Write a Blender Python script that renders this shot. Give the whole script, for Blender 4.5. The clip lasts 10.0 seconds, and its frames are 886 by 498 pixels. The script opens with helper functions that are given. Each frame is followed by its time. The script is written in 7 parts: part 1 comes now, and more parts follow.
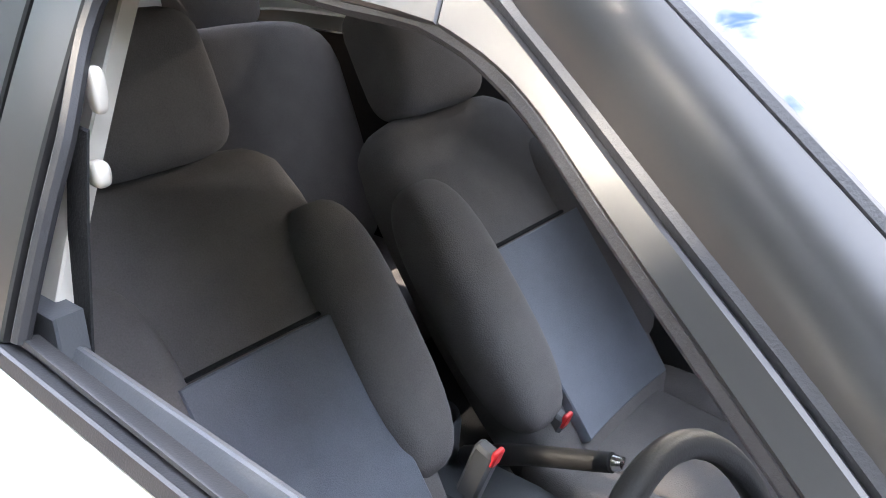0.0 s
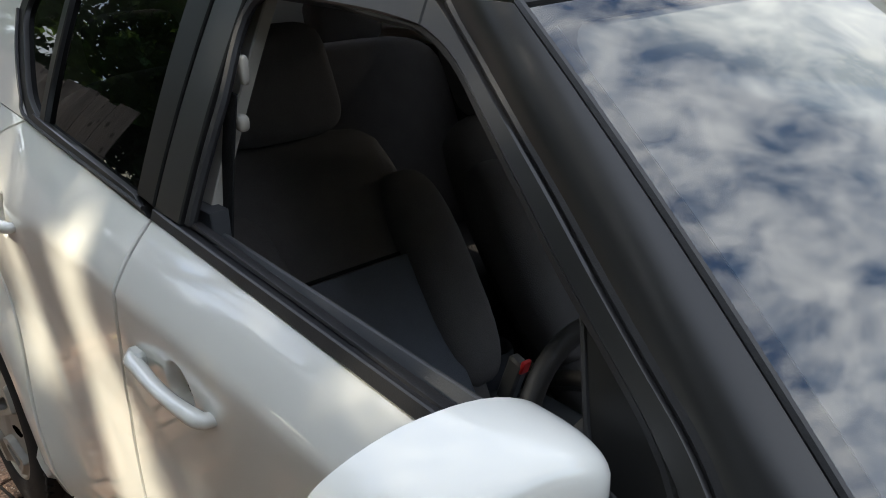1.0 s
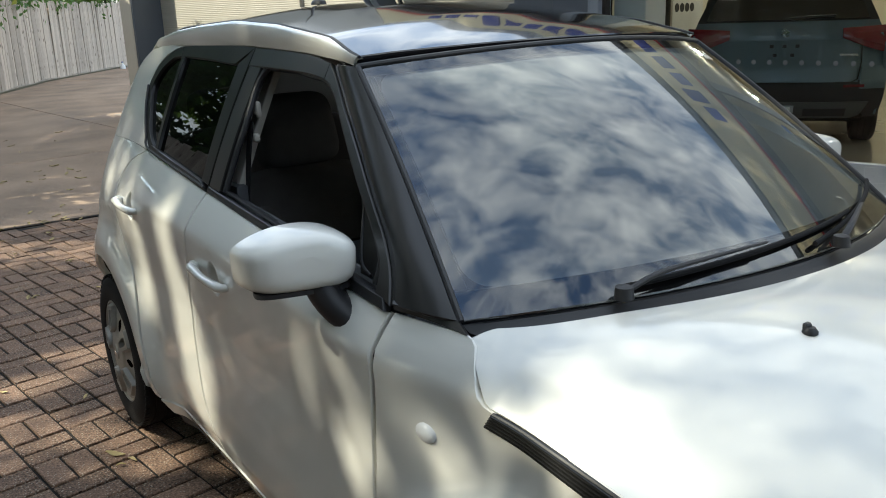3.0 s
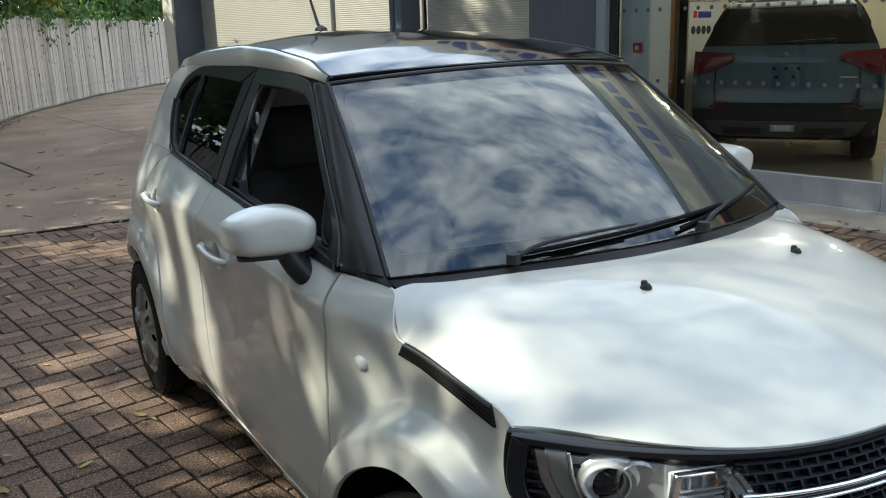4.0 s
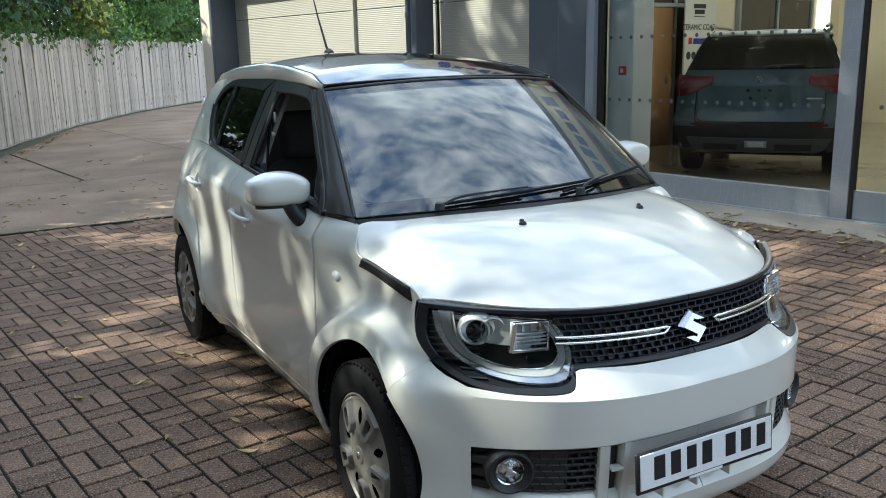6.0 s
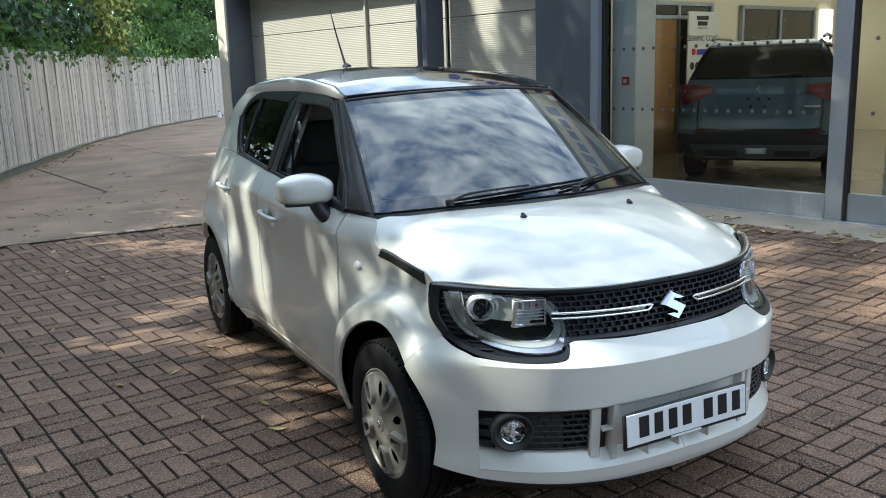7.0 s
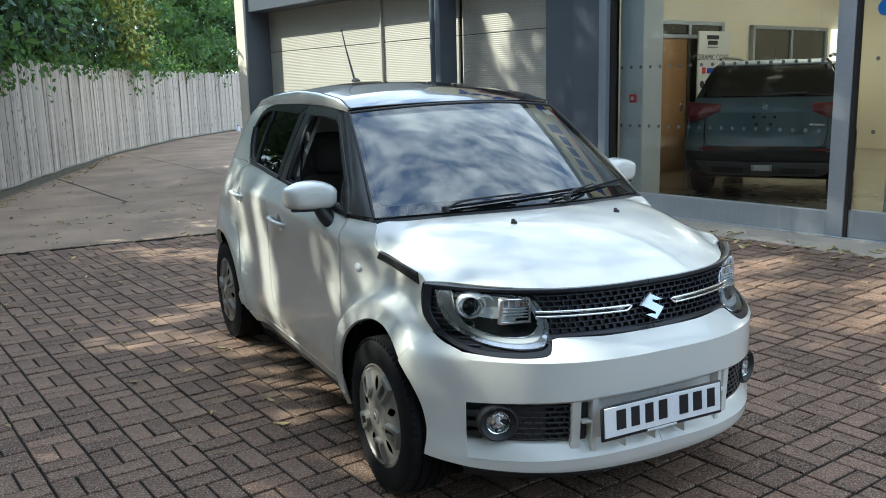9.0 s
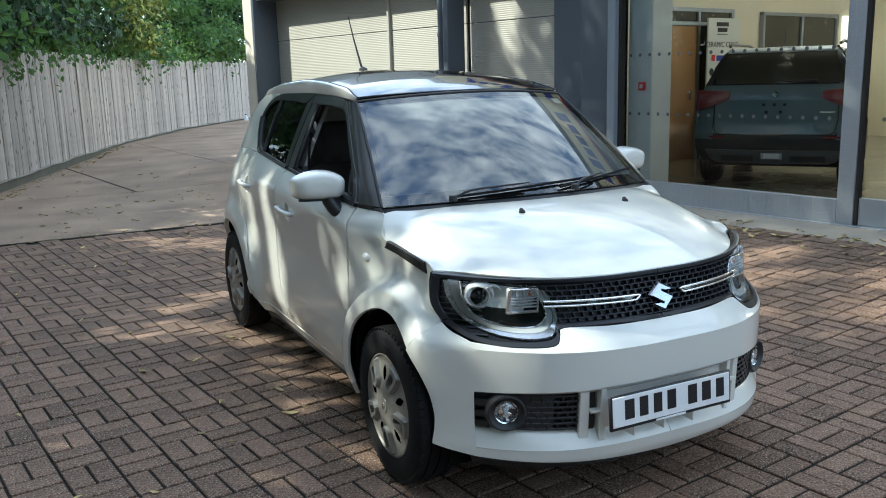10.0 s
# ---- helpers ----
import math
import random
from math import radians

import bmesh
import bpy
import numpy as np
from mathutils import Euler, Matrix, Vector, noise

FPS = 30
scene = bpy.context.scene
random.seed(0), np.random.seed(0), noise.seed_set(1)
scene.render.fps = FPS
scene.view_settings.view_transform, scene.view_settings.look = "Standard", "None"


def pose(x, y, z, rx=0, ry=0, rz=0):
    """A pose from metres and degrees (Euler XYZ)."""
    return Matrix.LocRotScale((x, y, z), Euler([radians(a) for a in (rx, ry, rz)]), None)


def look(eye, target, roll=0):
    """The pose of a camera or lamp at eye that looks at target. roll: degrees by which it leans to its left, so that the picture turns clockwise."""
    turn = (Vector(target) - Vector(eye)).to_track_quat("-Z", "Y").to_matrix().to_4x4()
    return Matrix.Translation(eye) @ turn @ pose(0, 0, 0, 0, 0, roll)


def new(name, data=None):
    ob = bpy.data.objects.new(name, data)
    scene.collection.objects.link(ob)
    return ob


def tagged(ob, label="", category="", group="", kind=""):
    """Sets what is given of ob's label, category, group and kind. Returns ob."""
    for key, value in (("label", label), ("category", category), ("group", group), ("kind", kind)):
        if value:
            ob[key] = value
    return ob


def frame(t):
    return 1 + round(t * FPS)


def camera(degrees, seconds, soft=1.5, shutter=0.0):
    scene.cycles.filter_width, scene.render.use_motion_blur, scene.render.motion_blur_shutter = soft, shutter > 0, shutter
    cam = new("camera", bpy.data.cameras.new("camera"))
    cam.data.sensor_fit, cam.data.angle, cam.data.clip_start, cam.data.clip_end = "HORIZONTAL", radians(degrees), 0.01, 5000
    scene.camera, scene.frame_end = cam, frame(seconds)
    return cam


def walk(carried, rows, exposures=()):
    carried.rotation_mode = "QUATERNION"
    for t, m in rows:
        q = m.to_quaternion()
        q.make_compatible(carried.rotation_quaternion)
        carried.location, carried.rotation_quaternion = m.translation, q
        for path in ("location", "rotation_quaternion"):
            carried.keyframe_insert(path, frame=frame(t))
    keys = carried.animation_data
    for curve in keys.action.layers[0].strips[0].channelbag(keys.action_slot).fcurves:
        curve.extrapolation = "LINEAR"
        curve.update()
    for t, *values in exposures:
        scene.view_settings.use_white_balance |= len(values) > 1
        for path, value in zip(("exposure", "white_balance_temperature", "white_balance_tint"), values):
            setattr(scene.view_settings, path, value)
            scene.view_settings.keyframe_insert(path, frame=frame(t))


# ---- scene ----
cam = camera(54.6, 10.0, 1.0)
PATH = [
    (0, (-0.983, 0.61, 1.483), (0.447, 1.751, 0.676), 0.2),
    (0.5, (-1.075, 0.429, 1.498), (0.226, 1.755, 0.758), 0.6),
    (1, (-1.191, 0.201, 1.526), (0.028, 1.594, 0.77), -1.1),
    (1.5, (-1.262, -0.058, 1.527), (-0.109, 1.424, 0.837), -0.8),
    (2, (-1.305, -0.333, 1.541), (-0.231, 1.224, 0.891), -0.8),
    (2.5, (-1.408, -0.606, 1.539), (-0.326, 0.971, 0.953), -1.9),
    (4, (-1.519, -1.396, 1.567), (-0.525, 0.267, 1.069), -1.8),
    (4.5, (-1.628, -1.671, 1.576), (-0.642, -0.002, 1.084), -2.0),
    (5, (-1.689, -1.923, 1.581), (-0.719, -0.239, 1.107), -1.8),
    (5.5, (-1.718, -2.17, 1.56), (-0.763, -0.474, 1.099), -1.2),
    (7, (-1.956, -2.678, 1.561), (-1.034, -0.953, 1.144), -1.9),
    (7.5, (-1.977, -2.837, 1.548), (-1.062, -1.107, 1.135), -1.4),
    (8, (-1.979, -2.897, 1.546), (-1.072, -1.16, 1.141), -1.3),
    (8.5, (-1.974, -2.895, 1.546), (-1.076, -1.15, 1.158), -1.3),
    (9, (-1.976, -2.894, 1.55), (-1.084, -1.144, 1.171), -1.4),
    (9.5, (-1.973, -2.889, 1.55), (-1.093, -1.138, 1.154), -1.6),
    (10, (-1.971, -2.887, 1.551), (-1.099, -1.133, 1.147), -1.6),
]
walk(cam, [(t, look(eye, target, roll)) for t, eye, target, roll in PATH],
     exposures=[(0, 4.05, 6050, 14), (0.25, 2.85, 6150, 14), (0.5, 1.6, 6200, 13), (0.8, 1.12, 6150, 11), (1.2, 0.98, 6050, 7), (2.5, 0.80, 5950, 4), (4, 0.54, 5700, 2), (5, 0.60, 5550, 1), (5.5, 0.77, 5500, 1), (7, 0.86, 5450, 2), (10, 0.86, 5300, 0)])

# ---- sky and sun ----
SUN_DIR = Vector((-0.66, 0.40, 0.66)).normalized()
world = bpy.data.worlds.new("sky")
scene.world = world
world.use_nodes = True
wn, wl = world.node_tree.nodes, world.node_tree.links
back = wn["Background"]
sky = wn.new("ShaderNodeTexSky")
sky.sky_type = "NISHITA"
sky.sun_disc = False
sky.sun_elevation = math.asin(SUN_DIR.z)
sky.sun_rotation = math.atan2(SUN_DIR.x, SUN_DIR.y)
tc = wn.new("ShaderNodeTexCoord")
mp = wn.new("ShaderNodeMapping")
mp.inputs["Scale"].default_value = (1.0, 1.9, 1.3)
mp.inputs["Rotation"].default_value = (0.3, 0.2, 0.7)
cloud = wn.new("ShaderNodeTexNoise")
cloud.inputs["Scale"].default_value = 6.0
cloud.inputs["Detail"].default_value = 9
cloud.inputs["Roughness"].default_value = 0.60
cloud.inputs["Distortion"].default_value = 0.35
ramp = wn.new("ShaderNodeValToRGB")
ramp.color_ramp.elements[0].position = 0.38
ramp.color_ramp.elements[1].position = 0.70
mix = wn.new("ShaderNodeMix")
mix.data_type = "RGBA"
mix.inputs["B"].default_value = (16.0, 15.5, 14.6, 1)
wl.new(tc.outputs["Generated"], mp.inputs["Vector"])
wl.new(mp.outputs[0], cloud.inputs["Vector"])
wl.new(cloud.outputs[0], ramp.inputs[0])
wl.new(ramp.outputs[0], mix.inputs["Factor"])
clear_blue = wn.new("ShaderNodeVectorMath")
clear_blue.operation = "SCALE"
clear_blue.inputs["Scale"].default_value = 1.75
wl.new(sky.outputs[0], clear_blue.inputs[0])
wl.new(clear_blue.outputs[0], mix.inputs["A"])
wl.new(mix.outputs["Result"], back.inputs[0])
back.inputs[1].default_value = 0.11
sun_data = bpy.data.lights.new("sun", "SUN")
sun_data.energy, sun_data.angle, sun_data.color = 5.0, radians(0.5), (1.0, 0.87, 0.66)
sun = new("sun", sun_data)
sun.matrix_world = look(SUN_DIR * 30, (0, 0, 0))

# ---- materials ----
def mk(name, col, rough=0.5, metal=0.0, coat=0.0, var=0.12, scale=6.0, bump=0.0, bscale=80.0, rvar=0.08,
       rand=0.0, island=False, trans=0.0, ior=1.45, emit=None, estr=0.0, fine=0.06, alpha=1.0, stretch=(1, 1, 1), spec=0.5):
    m = bpy.data.materials.new(name)
    m.use_nodes = True
    n, l = m.node_tree.nodes, m.node_tree.links
    b = n["Principled BSDF"]
    b.inputs["Metallic"].default_value = metal
    b.inputs["Coat Weight"].default_value = coat
    b.inputs["Coat Roughness"].default_value = 0.04
    b.inputs["IOR"].default_value = ior
    b.inputs["Transmission Weight"].default_value = trans
    b.inputs["Alpha"].default_value = alpha
    b.inputs["Specular IOR Level"].default_value = spec
    if emit:
        b.inputs["Emission Color"].default_value = (*emit, 1)
        b.inputs["Emission Strength"].default_value = estr
    co = n.new("ShaderNodeTexCoord")
    ma = n.new("ShaderNodeMapping")
    ma.inputs["Scale"].default_value = stretch
    l.new(co.outputs["Object"], ma.inputs["Vector"])
    big = n.new("ShaderNodeTexNoise")
    big.inputs["Scale"].default_value = scale
    big.inputs["Detail"].default_value = 5
    sm = n.new("ShaderNodeTexNoise")
    sm.inputs["Scale"].default_value = bscale
    sm.inputs["Detail"].default_value = 4
    for t in (big, sm):
        l.new(ma.outputs[0], t.inputs["Vector"])
    # value = 1 + var*(big-.5)*2 + fine*(small-.5)*2 (+ random)
    def math_(op, a, b_):
        q = n.new("ShaderNodeMath")
        q.operation = op
        for i, s in enumerate((a, b_)):
            if isinstance(s, (int, float)):
                q.inputs[i].default_value = s
            else:
                l.new(s, q.inputs[i])
        return q.outputs[0]
    v = math_("ADD", math_("MULTIPLY", math_("SUBTRACT", big.outputs[0], 0.5), 2 * var), 1.0)
    v = math_("ADD", v, math_("MULTIPLY", math_("SUBTRACT", sm.outputs[0], 0.5), 2 * fine))
    if rand:
        src = n.new("ShaderNodeNewGeometry").outputs["Random Per Island"] if island else n.new("ShaderNodeObjectInfo").outputs["Random"]
        v = math_("ADD", v, math_("MULTIPLY", math_("SUBTRACT", src, 0.5), 2 * rand))
    hs = n.new("ShaderNodeHueSaturation")
    hs.inputs["Color"].default_value = (*col, 1)
    l.new(v, hs.inputs["Value"])
    l.new(hs.outputs[0], b.inputs["Base Color"])
    l.new(math_("ADD", math_("MULTIPLY", math_("SUBTRACT", big.outputs[0], 0.5), 2 * rvar), rough), b.inputs["Roughness"])
    if bump:
        bp = n.new("ShaderNodeBump")
        bp.inputs["Strength"].default_value = 0.6
        bp.inputs["Distance"].default_value = bump
        l.new(sm.outputs[0], bp.inputs["Height"])
        l.new(bp.outputs[0], b.inputs["Normal"])
    m["hs"] = hs.name
    return m


def glass(name, tint, rough=0.0, see=0.5):
    """Thin sheet glass: a clear mirror-gloss coat over a tinted see-through sheet."""
    m = bpy.data.materials.new(name)
    m.use_nodes = True
    n, l = m.node_tree.nodes, m.node_tree.links
    n.remove(n["Principled BSDF"])
    tr = n.new("ShaderNodeBsdfTransparent")
    tr.inputs[0].default_value = (*tint, 1)
    gl = n.new("ShaderNodeBsdfGlossy")
    gl.inputs["Roughness"].default_value = rough
    fr = n.new("ShaderNodeFresnel")
    fr.inputs[0].default_value = 1.55 + see
    mx = n.new("ShaderNodeMixShader")
    l.new(fr.outputs[0], mx.inputs[0])
    l.new(tr.outputs[0], mx.inputs[1])
    l.new(gl.outputs[0], mx.inputs[2])
    l.new(mx.outputs[0], n["Material Output"].inputs[0])
    return m


LAMPB = mk("black_lamp_housing", (0.008, 0.008, 0.009), 0.25, spec=0.3, var=0.1)
WHITE = mk("pearl_white_paint", (0.69, 0.685, 0.635), 0.32, coat=1.0, var=0.015, scale=3, fine=0.01, bscale=900, rvar=0.03)
SATIN = mk("satin_black_trim", (0.012, 0.012, 0.012), 0.33, spec=0.35, coat=0.0, var=0.15, scale=5, bscale=400, fine=0.1)
PILLAR = mk("satin_black_pillar", (0.020, 0.0195, 0.0195), 0.30, spec=0.6, var=0.12, scale=5, bscale=400, fine=0.08)
GLOSSB = mk("gloss_black_paint", (0.008, 0.008, 0.010), 0.12, coat=1.0, var=0.1, scale=4, rvar=0.02)
FRITM = mk("printed_black_ceramic", (0.006, 0.006, 0.008), 0.6, spec=0.15, var=0.1)
PLAST = mk("grained_black_plastic", (0.022, 0.022, 0.024), 0.48, var=0.15, bump=0.0006, bscale=500)
DARK = mk("dark_underside", (0.006, 0.006, 0.006), 0.9, spec=0.1, var=0.3)
RUBBER = mk("tyre_rubber", (0.011, 0.011, 0.012), 0.75, spec=0.18, var=0.3, scale=9, bump=0.001, bscale=300, fine=0.15)
SILVER = mk("silver_hubcap_paint", (0.235, 0.222, 0.200), 0.42, metal=0.25, var=0.10, scale=14, fine=0.06)
CHROME = mk("chrome", (0.92, 0.93, 0.94), 0.22, metal=1.0, var=0.02, rvar=0.02)
SMOKE = mk("smoked_chrome", (0.50, 0.51, 0.53), 0.16, metal=0.9, var=0.1, scale=20)
BEZEL = mk("silver_lamp_bezel", (0.74, 0.76, 0.78), 0.20, metal=0.6, coat=0.5, var=0.25, scale=45)
SILVERY = mk("silvered_lamp_plastic", (0.88, 0.89, 0.90), 0.24, coat=1.0, metal=0.3, var=0.10, scale=40, fine=0.1, bscale=200)
RINGP = mk("pale_frosted_ring", (0.84, 0.86, 0.88), 0.2, coat=1.0, metal=0.0, var=0.12, scale=30)
SURR = mk("blue_black_surround", (0.010, 0.011, 0.015), 0.36, var=0.12, bump=0.0003, bscale=600)
GRILM = mk("blue_black_grille_plastic", (0.030, 0.032, 0.041), 0.40, var=0.12, scale=8)
LENSW = mk("pale_faceted_lens", (0.70, 0.73, 0.75), 0.12, coat=1.0, var=0.35, scale=70, fine=0.3, bscale=160)
DRL = mk("frosted_light_guide", (0.46, 0.49, 0.505), 0.18, coat=1.0, var=0.06, scale=18)
AMBER = mk("amber_bulb", (0.55, 0.16, 0.05), 0.2, coat=0.5)
REDP = mk("red_plastic", (0.62, 0.035, 0.04), 0.35, var=0.1)
LENS = glass("clear_lens", (0.96, 0.97, 0.98), see=0.0)
SCREEN = glass("windscreen_glass", (0.78, 0.83, 0.84), see=0.68)
HAZE = glass("hazy_glass_film", (0.97, 0.975, 0.98), see=-0.45)
TINT = glass("tinted_side_glass", (0.16, 0.17, 0.17), see=-0.33)
CLEARG = glass("clear_side_glass", (0.78, 0.82, 0.80), see=-0.15)
SHOPGL = glass("shop_glass", (0.84, 0.87, 0.87), see=-0.30)
FABRIC = mk("charcoal_seat_cloth", (0.130, 0.120, 0.119), 0.92, var=0.2, scale=20, bump=0.0015, bscale=420, fine=0.25)
INSERT = mk("slate_seat_insert", (0.150, 0.160, 0.190), 0.9, var=0.15, scale=20, bump=0.0015, bscale=500, fine=0.25)
BEIGE = mk("beige_pillar_trim", (0.52, 0.49, 0.43), 0.6, var=0.06)
SOFTB = mk("dark_moulded_plastic", (0.026, 0.025, 0.025), 0.5, var=0.12, bump=0.0006, bscale=400)
DASHB = mk("dark_dashboard", (0.080, 0.083, 0.090), 0.55, var=0.15, bump=0.0008, bscale=400)
CARPET = mk("black_carpet", (0.012, 0.012, 0.013), 0.95, var=0.3, bump=0.003, bscale=300)
PLATEW = mk("white_plate", (0.78, 0.79, 0.80), 0.28, coat=0.4, var=0.02)
BARB = mk("black_lettering", (0.010, 0.010, 0.012), 0.4, var=0.05)
BLUE = mk("blue_lettering", (0.015, 0.035, 0.28), 0.4, var=0.05)
BLUEST = mk("blue_vinyl", (0.02, 0.13, 0.42), 0.35, var=0.08)
REDL = mk("red_stripe", (0.55, 0.012, 0.02), 0.4, var=0.05)
PAVER = mk("brick_paver", (0.172, 0.108, 0.073), 0.82, var=0.38, scale=9, bump=0.008, bscale=120, fine=1.9, rand=0.28)
PAVERS = mk("brick_paver_far", (0.172, 0.108, 0.073), 0.82, var=0.38, scale=9, bump=0.008, bscale=120, fine=1.9, rand=0.28, island=True)
SAND = mk("joint_soil", (0.011, 0.009, 0.007), 0.95, var=0.3, scale=3, bump=0.01, bscale=60)
CONC = mk("worn_concrete", (0.290, 0.208, 0.146), 0.85, var=0.75, scale=1.1, bump=0.006, bscale=90, fine=0.8)
KERB = mk("pale_concrete", (0.34, 0.295, 0.235), 0.85, var=0.22, scale=4, bump=0.004, bscale=90, fine=0.2)
CRACK = mk("dark_joint", (0.028, 0.024, 0.020), 0.95, var=0.3)
PLANK = mk("weathered_fence_board", (0.44, 0.385, 0.330), 0.85, var=0.52, scale=2.6, bump=0.004, bscale=30, fine=0.5, rand=0.22, stretch=(4, 4, 0.28))
CABLEM = mk("pale_old_cable", (0.30, 0.28, 0.24), 0.8, var=0.3)
GRAVELB = mk("mossy_gravel_board", (0.125, 0.118, 0.085), 0.9, var=0.35, scale=3, bump=0.004, bscale=60)
BARK = mk("bark", (0.11, 0.085, 0.06), 0.9, var=0.4, scale=5, bump=0.02, bscale=25, stretch=(1, 1, 0.3))
LEAF = mk("green_leaf", (0.082, 0.155, 0.030), 0.5, var=0.35, scale=0.6, rand=0.5, island=True)
# yellow-green bush, its sunlit brightness put into the leaf colour
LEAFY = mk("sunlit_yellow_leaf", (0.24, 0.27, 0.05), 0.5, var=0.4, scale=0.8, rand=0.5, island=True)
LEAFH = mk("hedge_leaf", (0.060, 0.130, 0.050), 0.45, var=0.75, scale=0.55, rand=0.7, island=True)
# darker leaf green; the hedge's inner shade is put into this colour
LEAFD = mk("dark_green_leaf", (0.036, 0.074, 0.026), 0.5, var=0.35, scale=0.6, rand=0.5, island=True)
DRYLEAF = mk("fallen_leaf", (0.44, 0.35, 0.16), 0.7, var=0.3, scale=9, rand=0.4)
STEEL = mk("slate_grey_cladding", (0.085, 0.098, 0.118), 0.45, var=0.08, scale=2, bump=0.0006, bscale=60, stretch=(1, 1, 0.2))
STEELL = mk("pale_steel_column", (0.23, 0.255, 0.285), 0.42, var=0.08, scale=3)
CLAD = mk("ribbed_grey_cladding", (0.42, 0.40, 0.345), 0.5, var=0.06, scale=1.5, fine=0.04)
CREAMW = mk("cream_render", (0.60, 0.55, 0.46), 0.8, var=0.06, scale=2)
FRAMEG = mk("brushed_grey_frame", (0.34, 0.355, 0.37), 0.42, metal=0.3, var=0.07, scale=5)
DOTM = mk("frosted_marking_dot", (0.10, 0.105, 0.11), 0.6, var=0.05)
ETCH = mk("pale_etched_line", (0.36, 0.38, 0.40), 0.5, var=0.05)
WALLC = mk("showroom_cream_wall", (0.72, 0.64, 0.48), 0.75, var=0.04, scale=1)
FLOORS = mk("showroom_floor_tile", (0.36, 0.31, 0.245), 0.22, var=0.08, scale=2, coat=0.3)
DOORW = mk("oak_veneer_door", (0.36, 0.20, 0.085), 0.45, var=0.2, scale=3, bump=0.0005, bscale=60, stretch=(6, 6, 0.6))
POSTER = mk("printed_board", (0.66, 0.64, 0.58), 0.5, var=0.03)
WHITEP = mk("white_powder_coat", (0.74, 0.76, 0.77), 0.45, var=0.04)
GBLUE = mk("grey_blue_car_paint", (0.105, 0.146, 0.168), 0.42, coat=0.35, metal=0.1, var=0.04)
REDLAMP = mk("dark_red_lamp", (0.17, 0.012, 0.02), 0.12, coat=1.0, var=0.2, scale=20)
DARKGL = mk("dark_glass", (0.012, 0.013, 0.016), 0.05, coat=1.0, var=0.1)
SKID = mk("dark_grey_skid_plate", (0.075, 0.077, 0.08), 0.45, var=0.06)
SIGNC = mk("cream_sign_panel", (0.78, 0.68, 0.42), 0.35, coat=0.3, var=0.03)
LIGHTP = mk("lit_panel", (0.9, 0.85, 0.7), 0.5, emit=(1.0, 0.9, 0.68), estr=1.35)
PLASTW = mk("milky_plastic", (0.68, 0.70, 0.72), 0.35, var=0.05)

# pale film inside the windscreen: some dust, and a sky-bright veil painted in
_n, _l = HAZE.node_tree.nodes, HAZE.node_tree.links
_df = _n.new("ShaderNodeBsdfDiffuse")
_df.inputs[0].default_value = (0.72, 0.76, 0.80, 1)
_mx = _n.new("ShaderNodeMixShader")
_mx.inputs[0].default_value = 0.34
_l.new([q for q in _n if q.type == "BSDF_TRANSPARENT"][0].outputs[0], _mx.inputs[1])
_l.new(_df.outputs[0], _mx.inputs[2])
_l.new(_mx.outputs[0], _n["Material Output"].inputs[0])

# pale grit in the pavers' faces
for m_ in (PAVER, PAVERS):
    _n, _l = m_.node_tree.nodes, m_.node_tree.links
    _po = _n.new("ShaderNodeNewGeometry")
    _gr = _n.new("ShaderNodeTexNoise")
    _gr.inputs["Scale"].default_value = 170.0
    _gr.inputs["Detail"].default_value = 1.0
    _rp = _n.new("ShaderNodeValToRGB")
    _rp.color_ramp.elements[0].position = 0.66
    _rp.color_ramp.elements[1].position = 0.72
    _mg = _n.new("ShaderNodeMix")
    _mg.data_type = "RGBA"
    _mg.inputs["B"].default_value = (0.46, 0.42, 0.36, 1)
    _l.new(_po.outputs["Position"], _gr.inputs["Vector"])
    _l.new(_gr.outputs[0], _rp.inputs[0])
    _l.new(_rp.outputs[0], _mg.inputs["Factor"])
    _l.new(_n[m_["hs"]].outputs[0], _mg.inputs["A"])
    _l.new(_mg.outputs["Result"], _n["Principled BSDF"].inputs["Base Color"])

# thin leaves let some of the sun through
_n, _l = LEAFH.node_tree.nodes, LEAFH.node_tree.links
_tl = _n.new("ShaderNodeBsdfTranslucent")
_tl.inputs[0].default_value = (0.20, 0.33, 0.07, 1)
_mx = _n.new("ShaderNodeMixShader")
_mx.inputs[0].default_value = 0.40
_l.new(_n["Principled BSDF"].outputs[0], _mx.inputs[1])
_l.new(_tl.outputs[0], _mx.inputs[2])
_l.new(_mx.outputs[0], _n["Material Output"].inputs[0])
# dark knots in the fence boards
_n, _l = PLANK.node_tree.nodes, PLANK.node_tree.links
_co = _n.new("ShaderNodeTexCoord")
_oi = _n.new("ShaderNodeObjectInfo")
_ad = _n.new("ShaderNodeVectorMath")
_ad.operation = "ADD"
_sc = _n.new("ShaderNodeVectorMath")
_sc.operation = "SCALE"
_sc.inputs["Scale"].default_value = 40.0
_l.new(_oi.outputs["Random"], _sc.inputs[0])
_l.new(_co.outputs["Object"], _ad.inputs[0])
_l.new(_sc.outputs[0], _ad.inputs[1])
_mp = _n.new("ShaderNodeMapping")
_mp.inputs["Scale"].default_value = (8.0, 8.0, 3.6)
_vo = _n.new("ShaderNodeTexVoronoi")
_vo.inputs["Scale"].default_value = 1.0
_rp = _n.new("ShaderNodeValToRGB")
_rp.color_ramp.elements[0].position, _rp.color_ramp.elements[1].position = 0.10, 0.20
_rp.color_ramp.elements[0].color, _rp.color_ramp.elements[1].color = (0.22, 0.20, 0.18, 1), (1, 1, 1, 1)
_mx = _n.new("ShaderNodeMix")
